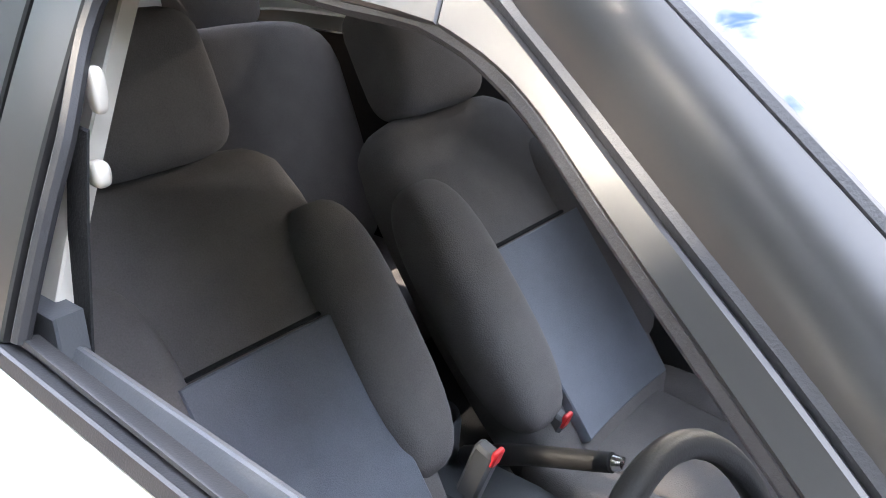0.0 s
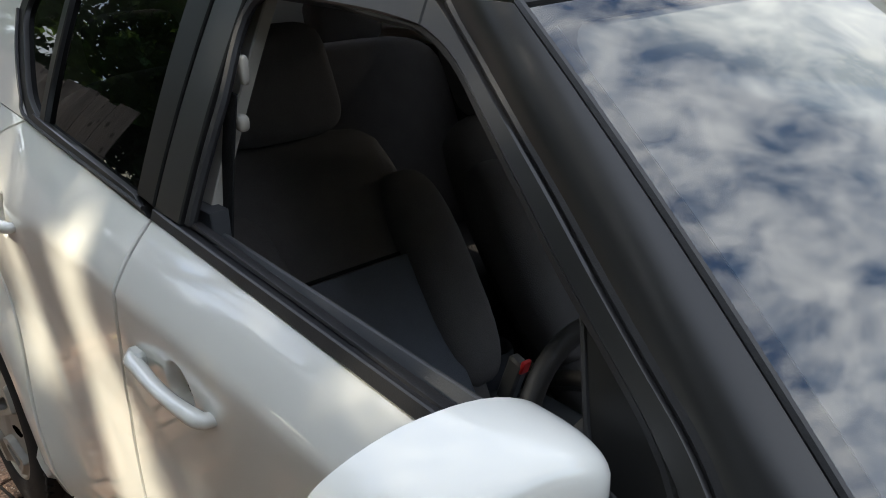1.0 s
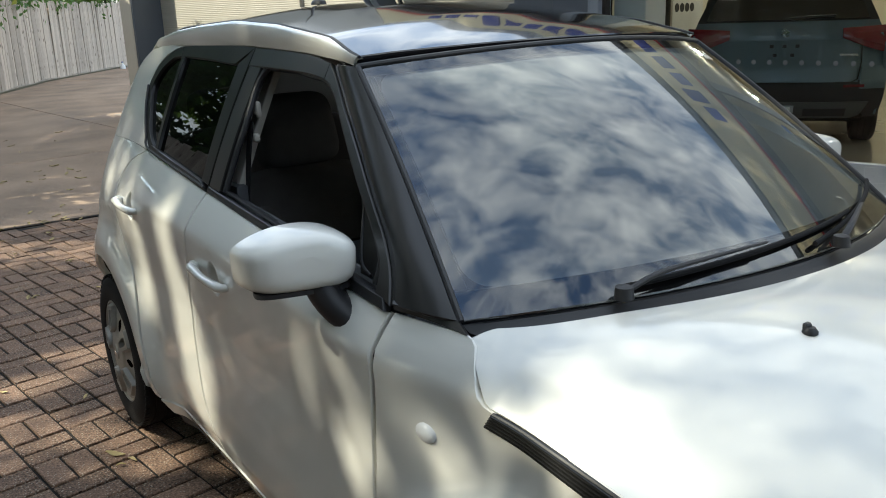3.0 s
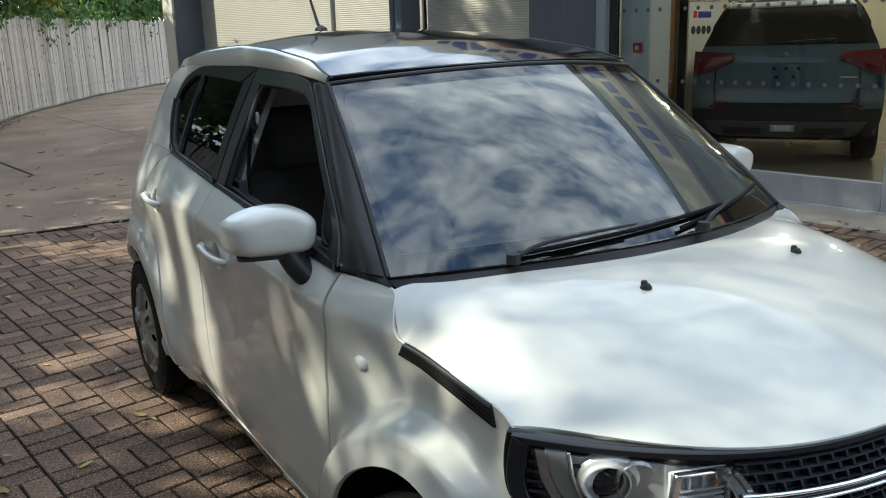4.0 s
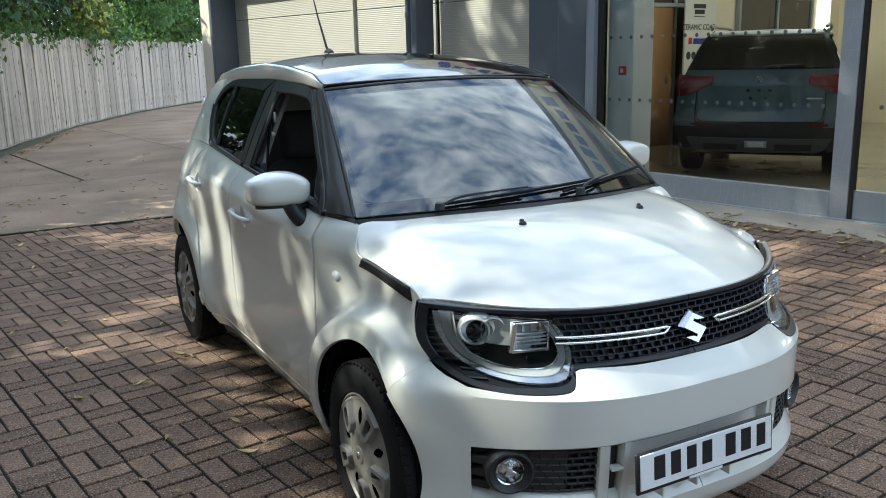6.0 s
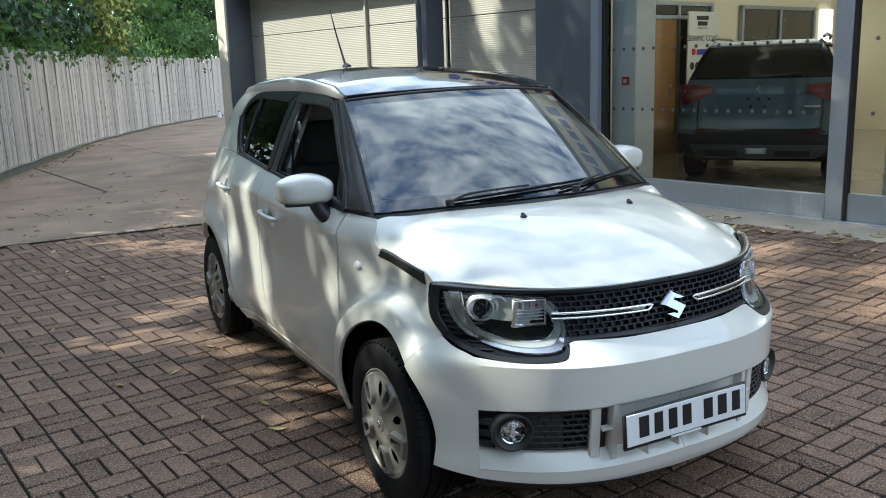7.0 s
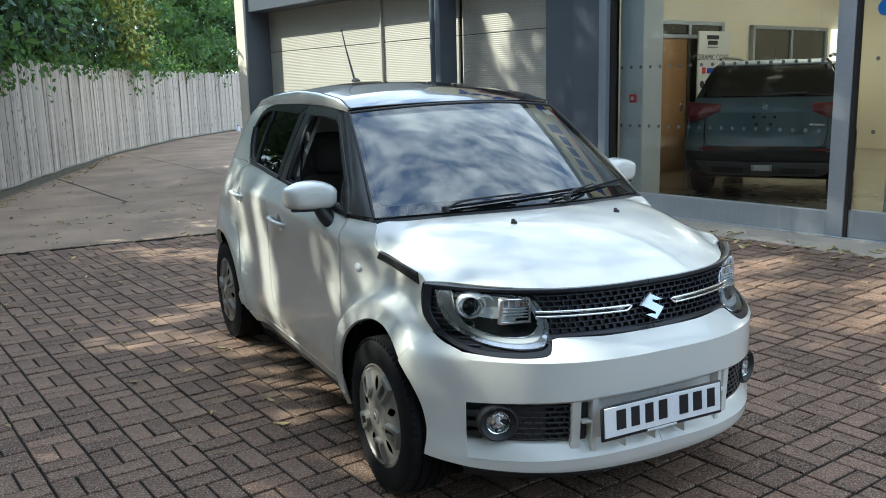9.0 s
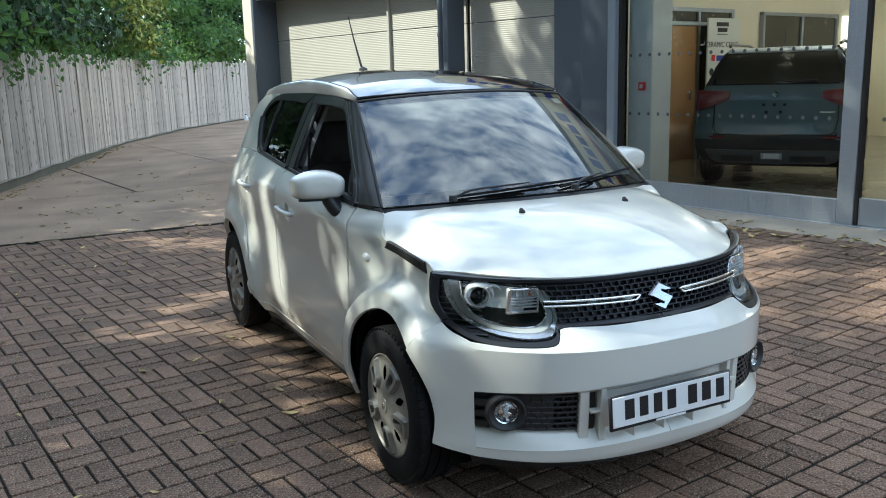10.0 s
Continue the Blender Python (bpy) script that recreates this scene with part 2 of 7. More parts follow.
_mx.data_type, _mx.blend_type = "RGBA", "MULTIPLY"
_mx.inputs["Factor"].default_value = 1.0
_l.new(_ad.outputs[0], _mp.inputs["Vector"])
_l.new(_mp.outputs[0], _vo.inputs["Vector"])
_l.new(_vo.outputs["Distance"], _rp.inputs[0])
_l.new(_n[PLANK["hs"]].outputs[0], _mx.inputs["A"])
_l.new(_rp.outputs[0], _mx.inputs["B"])
_l.new(_mx.outputs["Result"], _n["Principled BSDF"].inputs["Base Color"])

# small pale chippings in the paver faces
for _m in (PAVER, PAVERS, CONC):
    _n, _l = _m.node_tree.nodes, _m.node_tree.links
    _b, _h = _n["Principled BSDF"], _n[_m["hs"]]
    _co = _n.new("ShaderNodeTexCoord")
    _vo = _n.new("ShaderNodeTexVoronoi")
    _vo.inputs["Scale"].default_value = 75
    _rp = _n.new("ShaderNodeValToRGB")
    _rp.color_ramp.elements[0].position, _rp.color_ramp.elements[1].position = 0.20, 0.25
    _rp.color_ramp.elements[0].color, _rp.color_ramp.elements[1].color = (1, 1, 1, 1), (0, 0, 0, 1)
    _ns = _n.new("ShaderNodeTexNoise")
    _ns.inputs["Scale"].default_value = 30
    _mu = _n.new("ShaderNodeMath")
    _mu.operation = "MULTIPLY"
    _mx = _n.new("ShaderNodeMix")
    _mx.data_type = "RGBA"
    _mx.inputs["B"].default_value = (0.55, 0.49, 0.40, 1)
    _l.new(_co.outputs["Object"], _vo.inputs["Vector"])
    _l.new(_co.outputs["Object"], _ns.inputs["Vector"])
    _l.new(_vo.outputs["Distance"], _rp.inputs[0])
    _l.new(_rp.outputs[0], _mu.inputs[0])
    _l.new(_ns.outputs[0], _mu.inputs[1])
    _l.new(_mu.outputs[0], _mx.inputs["Factor"])
    _l.new(_h.outputs[0], _mx.inputs["A"])
    _l.new(_mx.outputs["Result"], _b.inputs["Base Color"])
for _m in bpy.data.materials:
    if "hs" in _m:
        del _m["hs"]

# ---- mesh tools: a shape is (vertices, faces) ----
def join(*shapes):
    V, F = [], []
    for v, f in shapes:
        o = len(V)
        V += [tuple(map(float, p)) for p in v]
        F += [tuple(i + o for i in q) for q in f]
    return V, F


def moved(shape, m):
    return [tuple(m @ Vector(p)) for p in shape[0]], shape[1]


def flipped(shape):
    """The mirror image across the car's middle plane."""
    return [(-x, y, z) for x, y, z in shape[0]], [tuple(reversed(q)) for q in shape[1]]


def mesh_of(name, shape, material, smooth=40):
    me = bpy.data.meshes.new(name)
    me.from_pydata([tuple(map(float, p)) for p in shape[0]], [], shape[1])
    me.materials.append(material)
    if smooth:
        me.polygons.foreach_set("use_smooth", [True] * len(me.polygons))
        me.set_sharp_from_angle(angle=radians(smooth))
    me.update()
    return me


def part(name, shape, material, parent=None, label="", smooth=40):
    ob = new(name, mesh_of(name, shape, material, smooth))
    if parent is not None:
        ob.parent = parent
    if label:
        ob["label"] = label
    return ob


def empty(name, label, category, group="", place=(0, 0, 0), turn=0.0, kind=""):
    ob = new(name)
    ob.matrix_basis = pose(*place, 0, 0, turn)
    ob.empty_display_size = 0.1
    return tagged(ob, label, category, group, kind)


def thing(name, shape, material, label, category, group="", kind="", smooth=40):
    return tagged(part(name, shape, material, None, "", smooth), label, category, group, kind)


def block(a, b, c=0.004):
    """A box from corner a to corner b with chamfered edges."""
    a, b = np.minimum(a, b).astype(float), np.maximum(a, b).astype(float)
    c = min(c, 0.45 * float(min(b - a)))
    V, idx = [], {}
    for s in np.ndindex(2, 2, 2):
        for ax in range(3):
            p = [b[i] if s[i] else a[i] for i in range(3)]
            for i in range(3):
                if i != ax:
                    p[i] += -c if s[i] else c
            idx[s, ax] = len(V)
            V.append(tuple(p))
    F = []
    for ax in range(3):
        o1, o2 = [i for i in range(3) if i != ax]
        for side in (0, 1):
            ring = []
            for q in ((0, 0), (1, 0), (1, 1), (0, 1)):
                s = [0, 0, 0]
                s[ax], s[o1], s[o2] = side, q[0], q[1]
                ring.append(idx[tuple(s), ax])
            F.append(ring)
    for ax in range(3):
        o1, o2 = [i for i in range(3) if i != ax]
        for q in ((0, 0), (1, 0), (1, 1), (0, 1)):
            s0, s1 = [0, 0, 0], [0, 0, 0]
            s0[ax], s1[ax] = 0, 1
            for s in (s0, s1):
                s[o1], s[o2] = q
            s0, s1 = tuple(s0), tuple(s1)
            F.append([idx[s0, o1], idx[s1, o1], idx[s1, o2], idx[s0, o2]])
    for s in np.ndindex(2, 2, 2):
        F.append([idx[s, 0], idx[s, 1], idx[s, 2]])
    mid = (a + b) / 2
    out = []
    for f in F:
        p = [np.array(V[i]) for i in f]
        nrm = np.cross(p[1] - p[0], p[2] - p[0])
        out.append(tuple(f) if np.dot(nrm, sum(p) / len(p) - mid) > 0 else tuple(reversed(f)))
    return V, out


def spl(points, n):
    """n points evenly along a smooth curve through the given ones."""
    P = np.array(points, float)
    if len(P) == 2:
        return P[0] + (P[1] - P[0]) * np.linspace(0, 1, n)[:, None]
    E = np.vstack([2 * P[0] - P[1], P, 2 * P[-1] - P[-2]])
    out = []
    for i in range(1, len(E) - 2):
        t = np.linspace(0, 1, 16, endpoint=False)[:, None]
        p0, p1, p2, p3 = E[i - 1:i + 3]
        out.append(0.5 * (2 * p1 + (p2 - p0) * t + (2 * p0 - 5 * p1 + 4 * p2 - p3) * t ** 2 + (3 * p1 - p0 - 3 * p2 + p3) * t ** 3))
    C = np.vstack(out + [P[-1:]])
    d = np.concatenate([[0], np.cumsum(np.linalg.norm(np.diff(C, axis=0), axis=1))])
    s = np.linspace(0, d[-1], n)
    return np.stack([np.interp(s, d, C[:, k]) for k in range(C.shape[1])], 1)


def lin(points, n):
    """n points evenly along a polyline."""
    P = np.array(points, float)
    d = np.concatenate([[0], np.cumsum(np.linalg.norm(np.diff(P, axis=0), axis=1))])
    s = np.linspace(0, d[-1], n)
    return np.stack([np.interp(s, d, P[:, k]) for k in range(P.shape[1])], 1)


def coons(bottom, top, left, right):
    """A grid between four border curves; bottom and top run alike, left and right from bottom to top."""
    n, m = len(bottom), len(left)
    u, v = np.linspace(0, 1, n)[:, None, None], np.linspace(0, 1, m)[None, :, None]
    B, T, L, R = bottom[:, None], top[:, None], left[None], right[None]
    c = (1 - u) * (1 - v) * bottom[0] + u * (1 - v) * bottom[-1] + (1 - u) * v * top[0] + u * v * top[-1]
    return (1 - v) * B + v * T + (1 - u) * L + u * R - c


def sheet(P, thick=0.012, away=(0, 1.1, 0.6), edge=0.0025):
    """A panel from a grid of points, with thickness and softened edges; its face looks away from the given point."""
    P = np.array(P, float)
    du, dv = np.gradient(P, axis=0), np.gradient(P, axis=1)
    N = np.cross(du, dv)
    N /= np.linalg.norm(N, axis=2, keepdims=True) + 1e-12
    flip = np.sum(N * (P - np.array(away)), axis=2).mean() < 0
    if flip:
        N = -N
    n, m = P.shape[:2]
    ring = [(i, 0) for i in range(n)] + [(n - 1, j) for j in range(1, m)] + [(i, m - 1) for i in range(n - 2, -1, -1)] + [(0, j) for j in range(m - 2, 0, -1)]
    top = P.copy()
    for i, j in ring:
        a = P[min(max(i, 1), n - 2), min(max(j, 1), m - 2)] - P[i, j]
        k = np.linalg.norm(a)
        top[i, j] = P[i, j] + a * min(0.4, edge / (k + 1e-9))
    V = [tuple(p) for p in top.reshape(-1, 3)]
    F = [(i * m + j, (i + 1) * m + j, (i + 1) * m + j + 1, i * m + j + 1) for i in range(n - 1) for j in range(m - 1)]
    o1 = len(V)
    V += [tuple(P[i, j] - N[i, j] * edge) for i, j in ring]
    o2 = len(V)
    V += [tuple(P[i, j] - N[i, j] * thick) for i, j in ring]
    k = len(ring)
    for a in range(k):
        b = (a + 1) % k
        ia, ib = ring[a][0] * m + ring[a][1], ring[b][0] * m + ring[b][1]
        F.append((ib, ia, o1 + a, o1 + b))
        F.append((o1 + b, o1 + a, o2 + a, o2 + b))
    if flip:
        F = [tuple(reversed(f)) for f in F]
    return V, F


def tube(path, r, n=10, closed=False, flat=1.0):
    """A round bar along a path; r may be one radius or one for each point."""
    P = np.array(path, float)
    k = len(P)
    R = np.ones(k) * r
    V, F = [], []
    prev = None
    for i in range(k):
        if closed:
            t = P[(i + 1) % k] - P[i - 1]
        else:
            t = P[min(i + 1, k - 1)] - P[max(i - 1, 0)]
        t = Vector(t).normalized()
        s = prev - t * prev.dot(t) if prev is not None else t.cross(Vector((0.31, 0.17, 0.94)))
        s.normalize()
        prev = s
        w = t.cross(s)
        for a in range(n):
            g = 2 * math.pi * a / n
            V.append(tuple(Vector(P[i]) + (s * math.cos(g) + w * math.sin(g) * flat) * float(R[i])))
    for i in range(k if closed else k - 1):
        for a in range(n):
            b, j = (a + 1) % n, (i + 1) % k
            F.append((i * n + a, i * n + b, j * n + b, j * n + a))
    if not closed:
        F.append(tuple(reversed(range(n))))
        F.append(tuple(range((k - 1) * n, k * n)))
    return V, F


def lathe(profile, n=48, axis="x", close=False):
    """A turned shape: (along, radius) pairs turned about an axis through the origin."""
    V, F = [], []
    k = len(profile)
    for i in range(n):
        g = 2 * math.pi * i / n
        for h, r in profile:
            c, s = r * math.cos(g), r * math.sin(g)
            V.append({"x": (h, c, s), "y": (s, h, c), "z": (c, s, h)}[axis])
    for i in range(n):
        j = (i + 1) % n
        for a in range(k if close else k - 1):
            b = (a + 1) % k
            F.append((i * k + a, j * k + a, j * k + b, i * k + b))
    return V, F


def prism(outline, depth, place):
    """A flat outline (2D) raised by depth; place turns (a, b, h) into a point."""
    k = len(outline)
    V = [tuple(place(a, b, 0.0)) for a, b in outline] + [tuple(place(a, b, depth)) for a, b in outline]
    F = [tuple(reversed(range(k))), tuple(range(k, 2 * k))] + [(i, (i + 1) % k, k + (i + 1) % k, k + i) for i in range(k)]
    return V, F


def smoothstep(a, b, x):
    t = np.clip((np.asarray(x, float) - a) / (b - a), 0, 1)
    return t * t * (3 - 2 * t)


def skin_of(grids, away=(0, 1.1, 0.6)):
    """One skin over several grids that share border points."""
    V, F, idx = [], [], {}
    for P in grids:
        P = np.array(P, float)
        n, m = P.shape[:2]
        N = np.cross(np.gradient(P, axis=0), np.gradient(P, axis=1))
        flip = np.sum(N * (P - np.array(away)), axis=2).mean() < 0
        ids = np.zeros((n, m), int)
        for i in range(n):
            for j in range(m):
                k = tuple(np.round(P[i, j] / 0.0012).astype(int))
                near = [(k[0] + a, k[1] + b, k[2] + c) for a in (0, -1, 1) for b in (0, -1, 1) for c in (0, -1, 1)]
                hit = next((idx[q] for q in near if q in idx), None)
                if hit is None:
                    hit = idx[k] = len(V)
                    V.append(tuple(P[i, j]))
                ids[i, j] = hit
        for i in range(n - 1):
            for j in range(m - 1):
                q = []
                for h in (ids[i, j], ids[i + 1, j], ids[i + 1, j + 1], ids[i, j + 1]):
                    if int(h) not in q:
                        q.append(int(h))
                if len(q) > 2:
                    F.append(tuple(reversed(q)) if flip else tuple(q))
    return V, F

# ---- ground ----
def rise(x, y):
    """The paving climbs a little towards the showroom."""
    return 0.085 * smoothstep(1.0, 4.2, np.asarray(x, float) + 0.21 * (np.asarray(y, float) - 2.3))


gx = np.concatenate([[-400, -60, -15, -6], np.linspace(-3, 6, 37), [9, 20, 60, 400]])
gy = np.concatenate([[-400, -60, -15, -6], np.linspace(-4, 8, 30), [14, 40, 100, 400]])
GP = np.array([[(x, y, float(rise(x, y)) - 0.0085) for y in gy] for x in gx])
thing("ground", sheet(GP, 0.05, (0, 0, -9)), SAND, "dark sandy soil between and beyond the paving", "ground", kind="structure")

# concrete drive behind the paving, cast in bays
drive = empty("driveway", "worn brown-grey concrete driveway cast in bays with open joints", "driveway", kind="structure")


def bay(xa, xb, y0, y1, wob=0.0):
    """A cast bay; xa and xb give (x at y = 9.9, slope) of its two side joints."""
    nx, ny = 26, 14
    P = np.zeros((nx, ny, 3))
    for i in range(nx):
        for j in range(ny):
            y = y0 + (y1 - y0) * j / (ny - 1)
            x0, x1 = xa[0] + xa[1] * (y - 9.9), xb[0] + xb[1] * (y - 9.9)
            x = x0 + (x1 - x0) * i / (nx - 1)
            if j == 0:
                y += wob * noise.noise((x * 1.7, 0, 3.1)) + wob * 0.5 * noise.noise((x * 6.0, 0, 7.1))
            P[i, j] = (x, y, 0.004 + float(rise(x, y)) + 0.012 * noise.noise((x * 0.3, y * 0.3, 0)) * (j > 0))
    return sheet(P, 0.05, (0, 0, -9), 0.006)


for xa, xb, y0, y1, wb in (((-9, 0), (6.2, 0), 6.50, 9.90, 0.06), ((-9, 0), (-0.47, -0.15), 9.905, 22.8, 0.01), ((-0.435, -0.15), (1.67, -0.113), 9.935, 22.8, 0.02),
                           ((1.685, -0.113), (9, 0), 9.93, 22.8, 0.02), ((-9, 0), (20, 0), 22.83, 60, 0.01)):
    part("concrete_bay", bay(xa, xb, y0, y1, wb), CONC, drive)
# a manhole-like patch and the earthy strip along the paving's edge
part("repair_patch", moved(lathe([(0.0, 0.0), (0.0, 0.5), (-0.02, 0.52)], 20, "z"), Matrix.Translation((0.95, 15.2, 0.018)) @ Matrix.Diagonal((0.62, 0.55, 1, 1))), CRACK, drive)
edge_pts = [(x, 6.475 + 0.03 * noise.noise((x * 1.7, 0, 3.1)), float(rise(x, 6.4)) - 0.004) for x in np.linspace(-6, 4.2, 60)]
part("edge_channel", tube(edge_pts, 0.022, 6, flat=0.5), CRACK, drive)

# ---- the white car: x across, nose towards -y, origin on the ground between the front wheels ----
WB, RT = 2.435, 0.304


def tab(xs, ys, x):
    return np.interp(x, xs, ys)


def nose(z):
    return tab([0.19, 0.215, 0.245, 0.28, 0.32, 0.45, 0.56, 0.632, 0.646, 0.70, 0.80, 0.86], [-0.63, -0.668, -0.686, -0.694, -0.694, -0.703, -0.712, -0.716, -0.704, -0.627, -0.607, -0.60], z)


def nose_y(x, z):
    """The front skin: how far forward it stands at a width and height."""
    a, n = tab([0.24, 0.36, 0.45, 0.8], [0.465, 0.510, 0.524, 0.50], z), tab([0.45, 0.8], [3.14, 2.75], z)
    return nose(z) + a * (np.abs(x) / 0.822) ** n


def crease(y):
    return tab([-0.3, 0.43, 0.65, 1.0, 1.43, 1.75, 2.0, 2.25, 2.6], [0.895, 0.938, 0.951, 0.965, 0.981, 0.990, 0.972, 0.915, 0.86], y)


def belt(y):
    return tab([0.2, 0.45, 1.43, 2.05, 2.9], [1.002, 1.015, 1.078, 1.122, 1.13], y)


def tail_y(z):
    """Where the body ends behind."""
    return tab([0.2, 0.3, 0.6, 0.85, 1.1, 1.35, 1.46, 1.6], [2.90, 2.94, 2.95, 2.84, 2.73, 2.61, 2.54, 2.45], z)


def half(y, z):
    """Half the body's width below the windows."""
    y, z = np.asarray(y, float), np.asarray(z, float)
    low = tab([0.20, 0.26, 0.34, 0.45, 0.60, 0.72, 0.84, 0.93, 1.2], [0.70, 0.728, 0.752, 0.762, 0.765, 0.768, 0.780, 0.787, 0.787], z)
    q = np.clip((z - crease(y)) / (belt(y) - crease(y)), 0, 1.3)
    w = np.where(q > 0, 0.787 - (0.079 + 0.385 * (belt(y) - 1.08)) * (0.65 * q + 0.35 * q * q), low)
    w = w - 0.088 * (1 - smoothstep(0.05, 0.55, y)) * smoothstep(0.52, 0.90, z)
    for yc, amp, flat_r, spread in ((0.0, 0.058, 0.438, 0.034), (WB, 0.050, 0.42, 0.085)):
        r = np.hypot(y - yc, z - RT)
        w = w + amp * np.where(r < flat_r, 1, np.exp(-((r - flat_r) / spread) ** 2)) * (1 - smoothstep(0.80, 0.95, z))
    a, n = tab([0.24, 0.36, 0.45, 0.8], [0.465, 0.510, 0.524, 0.50], z), tab([0.45, 0.8], [3.14, 2.75], z)
    front = 0.822 * np.clip((y - nose(z)) / a, 1e-4, None) ** (1 / n)
    rear = 0.86 * np.clip((tail_y(z) - y) / 0.30, 1e-4, None) ** 0.28
    flare = 0.021 * smoothstep(-0.45, -0.30, y) * (1 - smoothstep(-0.30, -0.15, y)) * (1 - smoothstep(0.58, 0.70, z)) * (0.1 + 0.9 * smoothstep(0.26, 0.50, z))
    return ((w ** -16.0 + rear ** -16.0) ** (36.0 / 16.0) + front ** -36.0) ** (-1 / 36.0) + flare


def glaze(y, z):
    """Half the width of the cabin above the belt."""
    y, z = np.asarray(y, float), np.asarray(z, float)
    w = 0.708 - 0.385 * (z - 1.08) - 0.25 * np.clip(z - 1.08, 0, None) ** 2
    rear = 0.86 * np.clip((tail_y(z) - y) / 0.30, 1e-4, None) ** 0.28
    return (w ** -16.0 + rear ** -16.0) ** (-1 / 16.0)


def low_side(yz, inset=0.0):
    return np.stack([-(half(yz[..., 0], yz[..., 1]) - inset), yz[..., 0], yz[..., 1]], -1)


def high_side(yz, inset=0.0):
    return np.stack([-(glaze(yz[..., 0], yz[..., 1]) - inset), yz[..., 0], yz[..., 1]], -1)


def front_skin(xz, inset=0.0):
    return np.stack([-xz[..., 0], nose_y(xz[..., 0], xz[..., 1]) + inset, xz[..., 1]], -1)


def patch(bottom, top, left, right, n, m, skin, thick=0.012, inset=0.0, curve=spl, edge=0.0025):
    g = coons(curve(bottom, n), curve(top, n), curve(left, m), curve(right, m))
    return sheet(skin(g, inset), thick, edge=edge)


def strip(a, b, n, skin, thick=0.012, inset=0.0, curve=spl, m=3):
    A, B = curve(a, n), curve(b, n)
    v = np.linspace(0, 1, m)[None, :, None]
    return sheet(skin(A[:, None] * (1 - v) + B[:, None] * v, inset), thick)


def arc(yc, r, a0, a1, n=15):
    return [(yc + r * math.cos(radians(a)), RT + r * math.sin(radians(a))) for a in np.linspace(a0, a1, n)]


car = empty("hatchback_car", "pearl white five-door hatchback with black roof, parked on brick paving", "car")


def both(name, shape, material, parent=None, label="", smooth=40):
    """The same part on both flanks of the car."""
    a = part(name, shape, material, parent or car, label, smooth)
    b = part(name, flipped(shape), material, parent or car, label, smooth)
    return a, b


# flank panels
SEAM_A = [(0.405, 0.265), (0.440, 0.40), (0.455, 0.55), (0.448, 0.70), (0.425, 0.87), (0.422, 0.96), (0.420, 1.013)]
SEAM_B = [(1.455, 0.265), (1.510, 0.42), (1.520, 0.60), (1.500, 0.74), (1.450, 0.88), (1.428, 0.97), (1.432, 1.078)]
SEAM_C = [(1.985, 0.265), (2.010, 0.45), (2.080, 0.66), (2.215, 0.85), (2.240, 0.97), (2.180, 1.07), (2.06, 1.122)]
GAP = 0.0045


def shifted(c, d):
    return [(y + d, z) for y, z in c]


wing = patch([((0.372 - 0.008 * max(0, (a - 100) / 28)) * math.cos(radians(a)), RT + (0.372 - 0.008 * max(0, (a - 100) / 28)) * math.sin(radians(a))) for a in np.linspace(128, -5, 15)] + [(0.4015, 0.265)], [(-0.238, 0.866), (-0.19, 0.889), (0.0, 0.903), (0.155, 0.918), (0.20, 0.965), (0.235, 1.006), (0.32, 1.011), (0.4165, 1.013)],
             [(-0.229, 0.597), (-0.268, 0.650), (-0.303, 0.703), (-0.281, 0.745), (-0.256, 0.81), (-0.238, 0.866)], shifted(SEAM_A, -GAP), 44, 26, low_side)
both("front_wing", wing, WHITE)
bd = [(y, belt(y)) for y in np.linspace(0.420, 1.432, 12)]
fdoor = patch([(0.405 + GAP, 0.265), (1.455 - GAP, 0.265)], bd, shifted(SEAM_A, GAP), shifted(SEAM_B, -GAP), 46, 60, low_side)
front_doors = both("front_door", fdoor, WHITE)
bd2 = [(y, belt(y)) for y in np.linspace(1.432, 2.06, 9)]
rdoor = patch([(1.455 + GAP, 0.265), (1.985 - GAP, 0.265)], bd2, shifted(SEAM_B, GAP), shifted(SEAM_C, -GAP), 34, 60, low_side)
rear_doors = both("rear_door", rdoor, WHITE)
quarter = patch([(1.9885, 0.265)] + arc(WB, 0.385, 184, -4, 19), [(2.06, 1.122), (2.25, 1.13), (2.45, 1.128), (2.66, 1.12)], shifted(SEAM_C, GAP),
                [(2.819, 0.277), (2.90, 0.50), (2.86, 0.75), (2.77, 0.95), (2.66, 1.12)], 46, 30, low_side)
both("rear_quarter", quarter, WHITE)
cpil = patch([(2.06, 1.122), (2.25, 1.130), (2.45, 1.128), (2.66, 1.12)], [(2.05, 1.452), (2.15, 1.455), (2.28, 1.449), (2.38, 1.435), (2.455, 1.400)],
             [(2.06, 1.122), (2.125, 1.17), (2.215, 1.25), (2.272, 1.32), (2.235, 1.395), (2.14, 1.437), (2.05, 1.452)],
             [(2.66, 1.12), (2.60, 1.22), (2.53, 1.33), (2.455, 1.400)], 24, 24, high_side)
both("rear_pillar", cpil, WHITE)
sill = strip([(0.405, 0.262), (1.985, 0.262)], [(0.42, 0.205), (1.97, 0.205)], 30, low_side, 0.02, -0.004)
both("sill", sill, WHITE)
both("sill_trim", strip([(0.40, 0.206), (1.98, 0.206)], [(0.42, 0.165), (1.96, 0.165)], 20, low_side, 0.02, 0.012), PLAST)
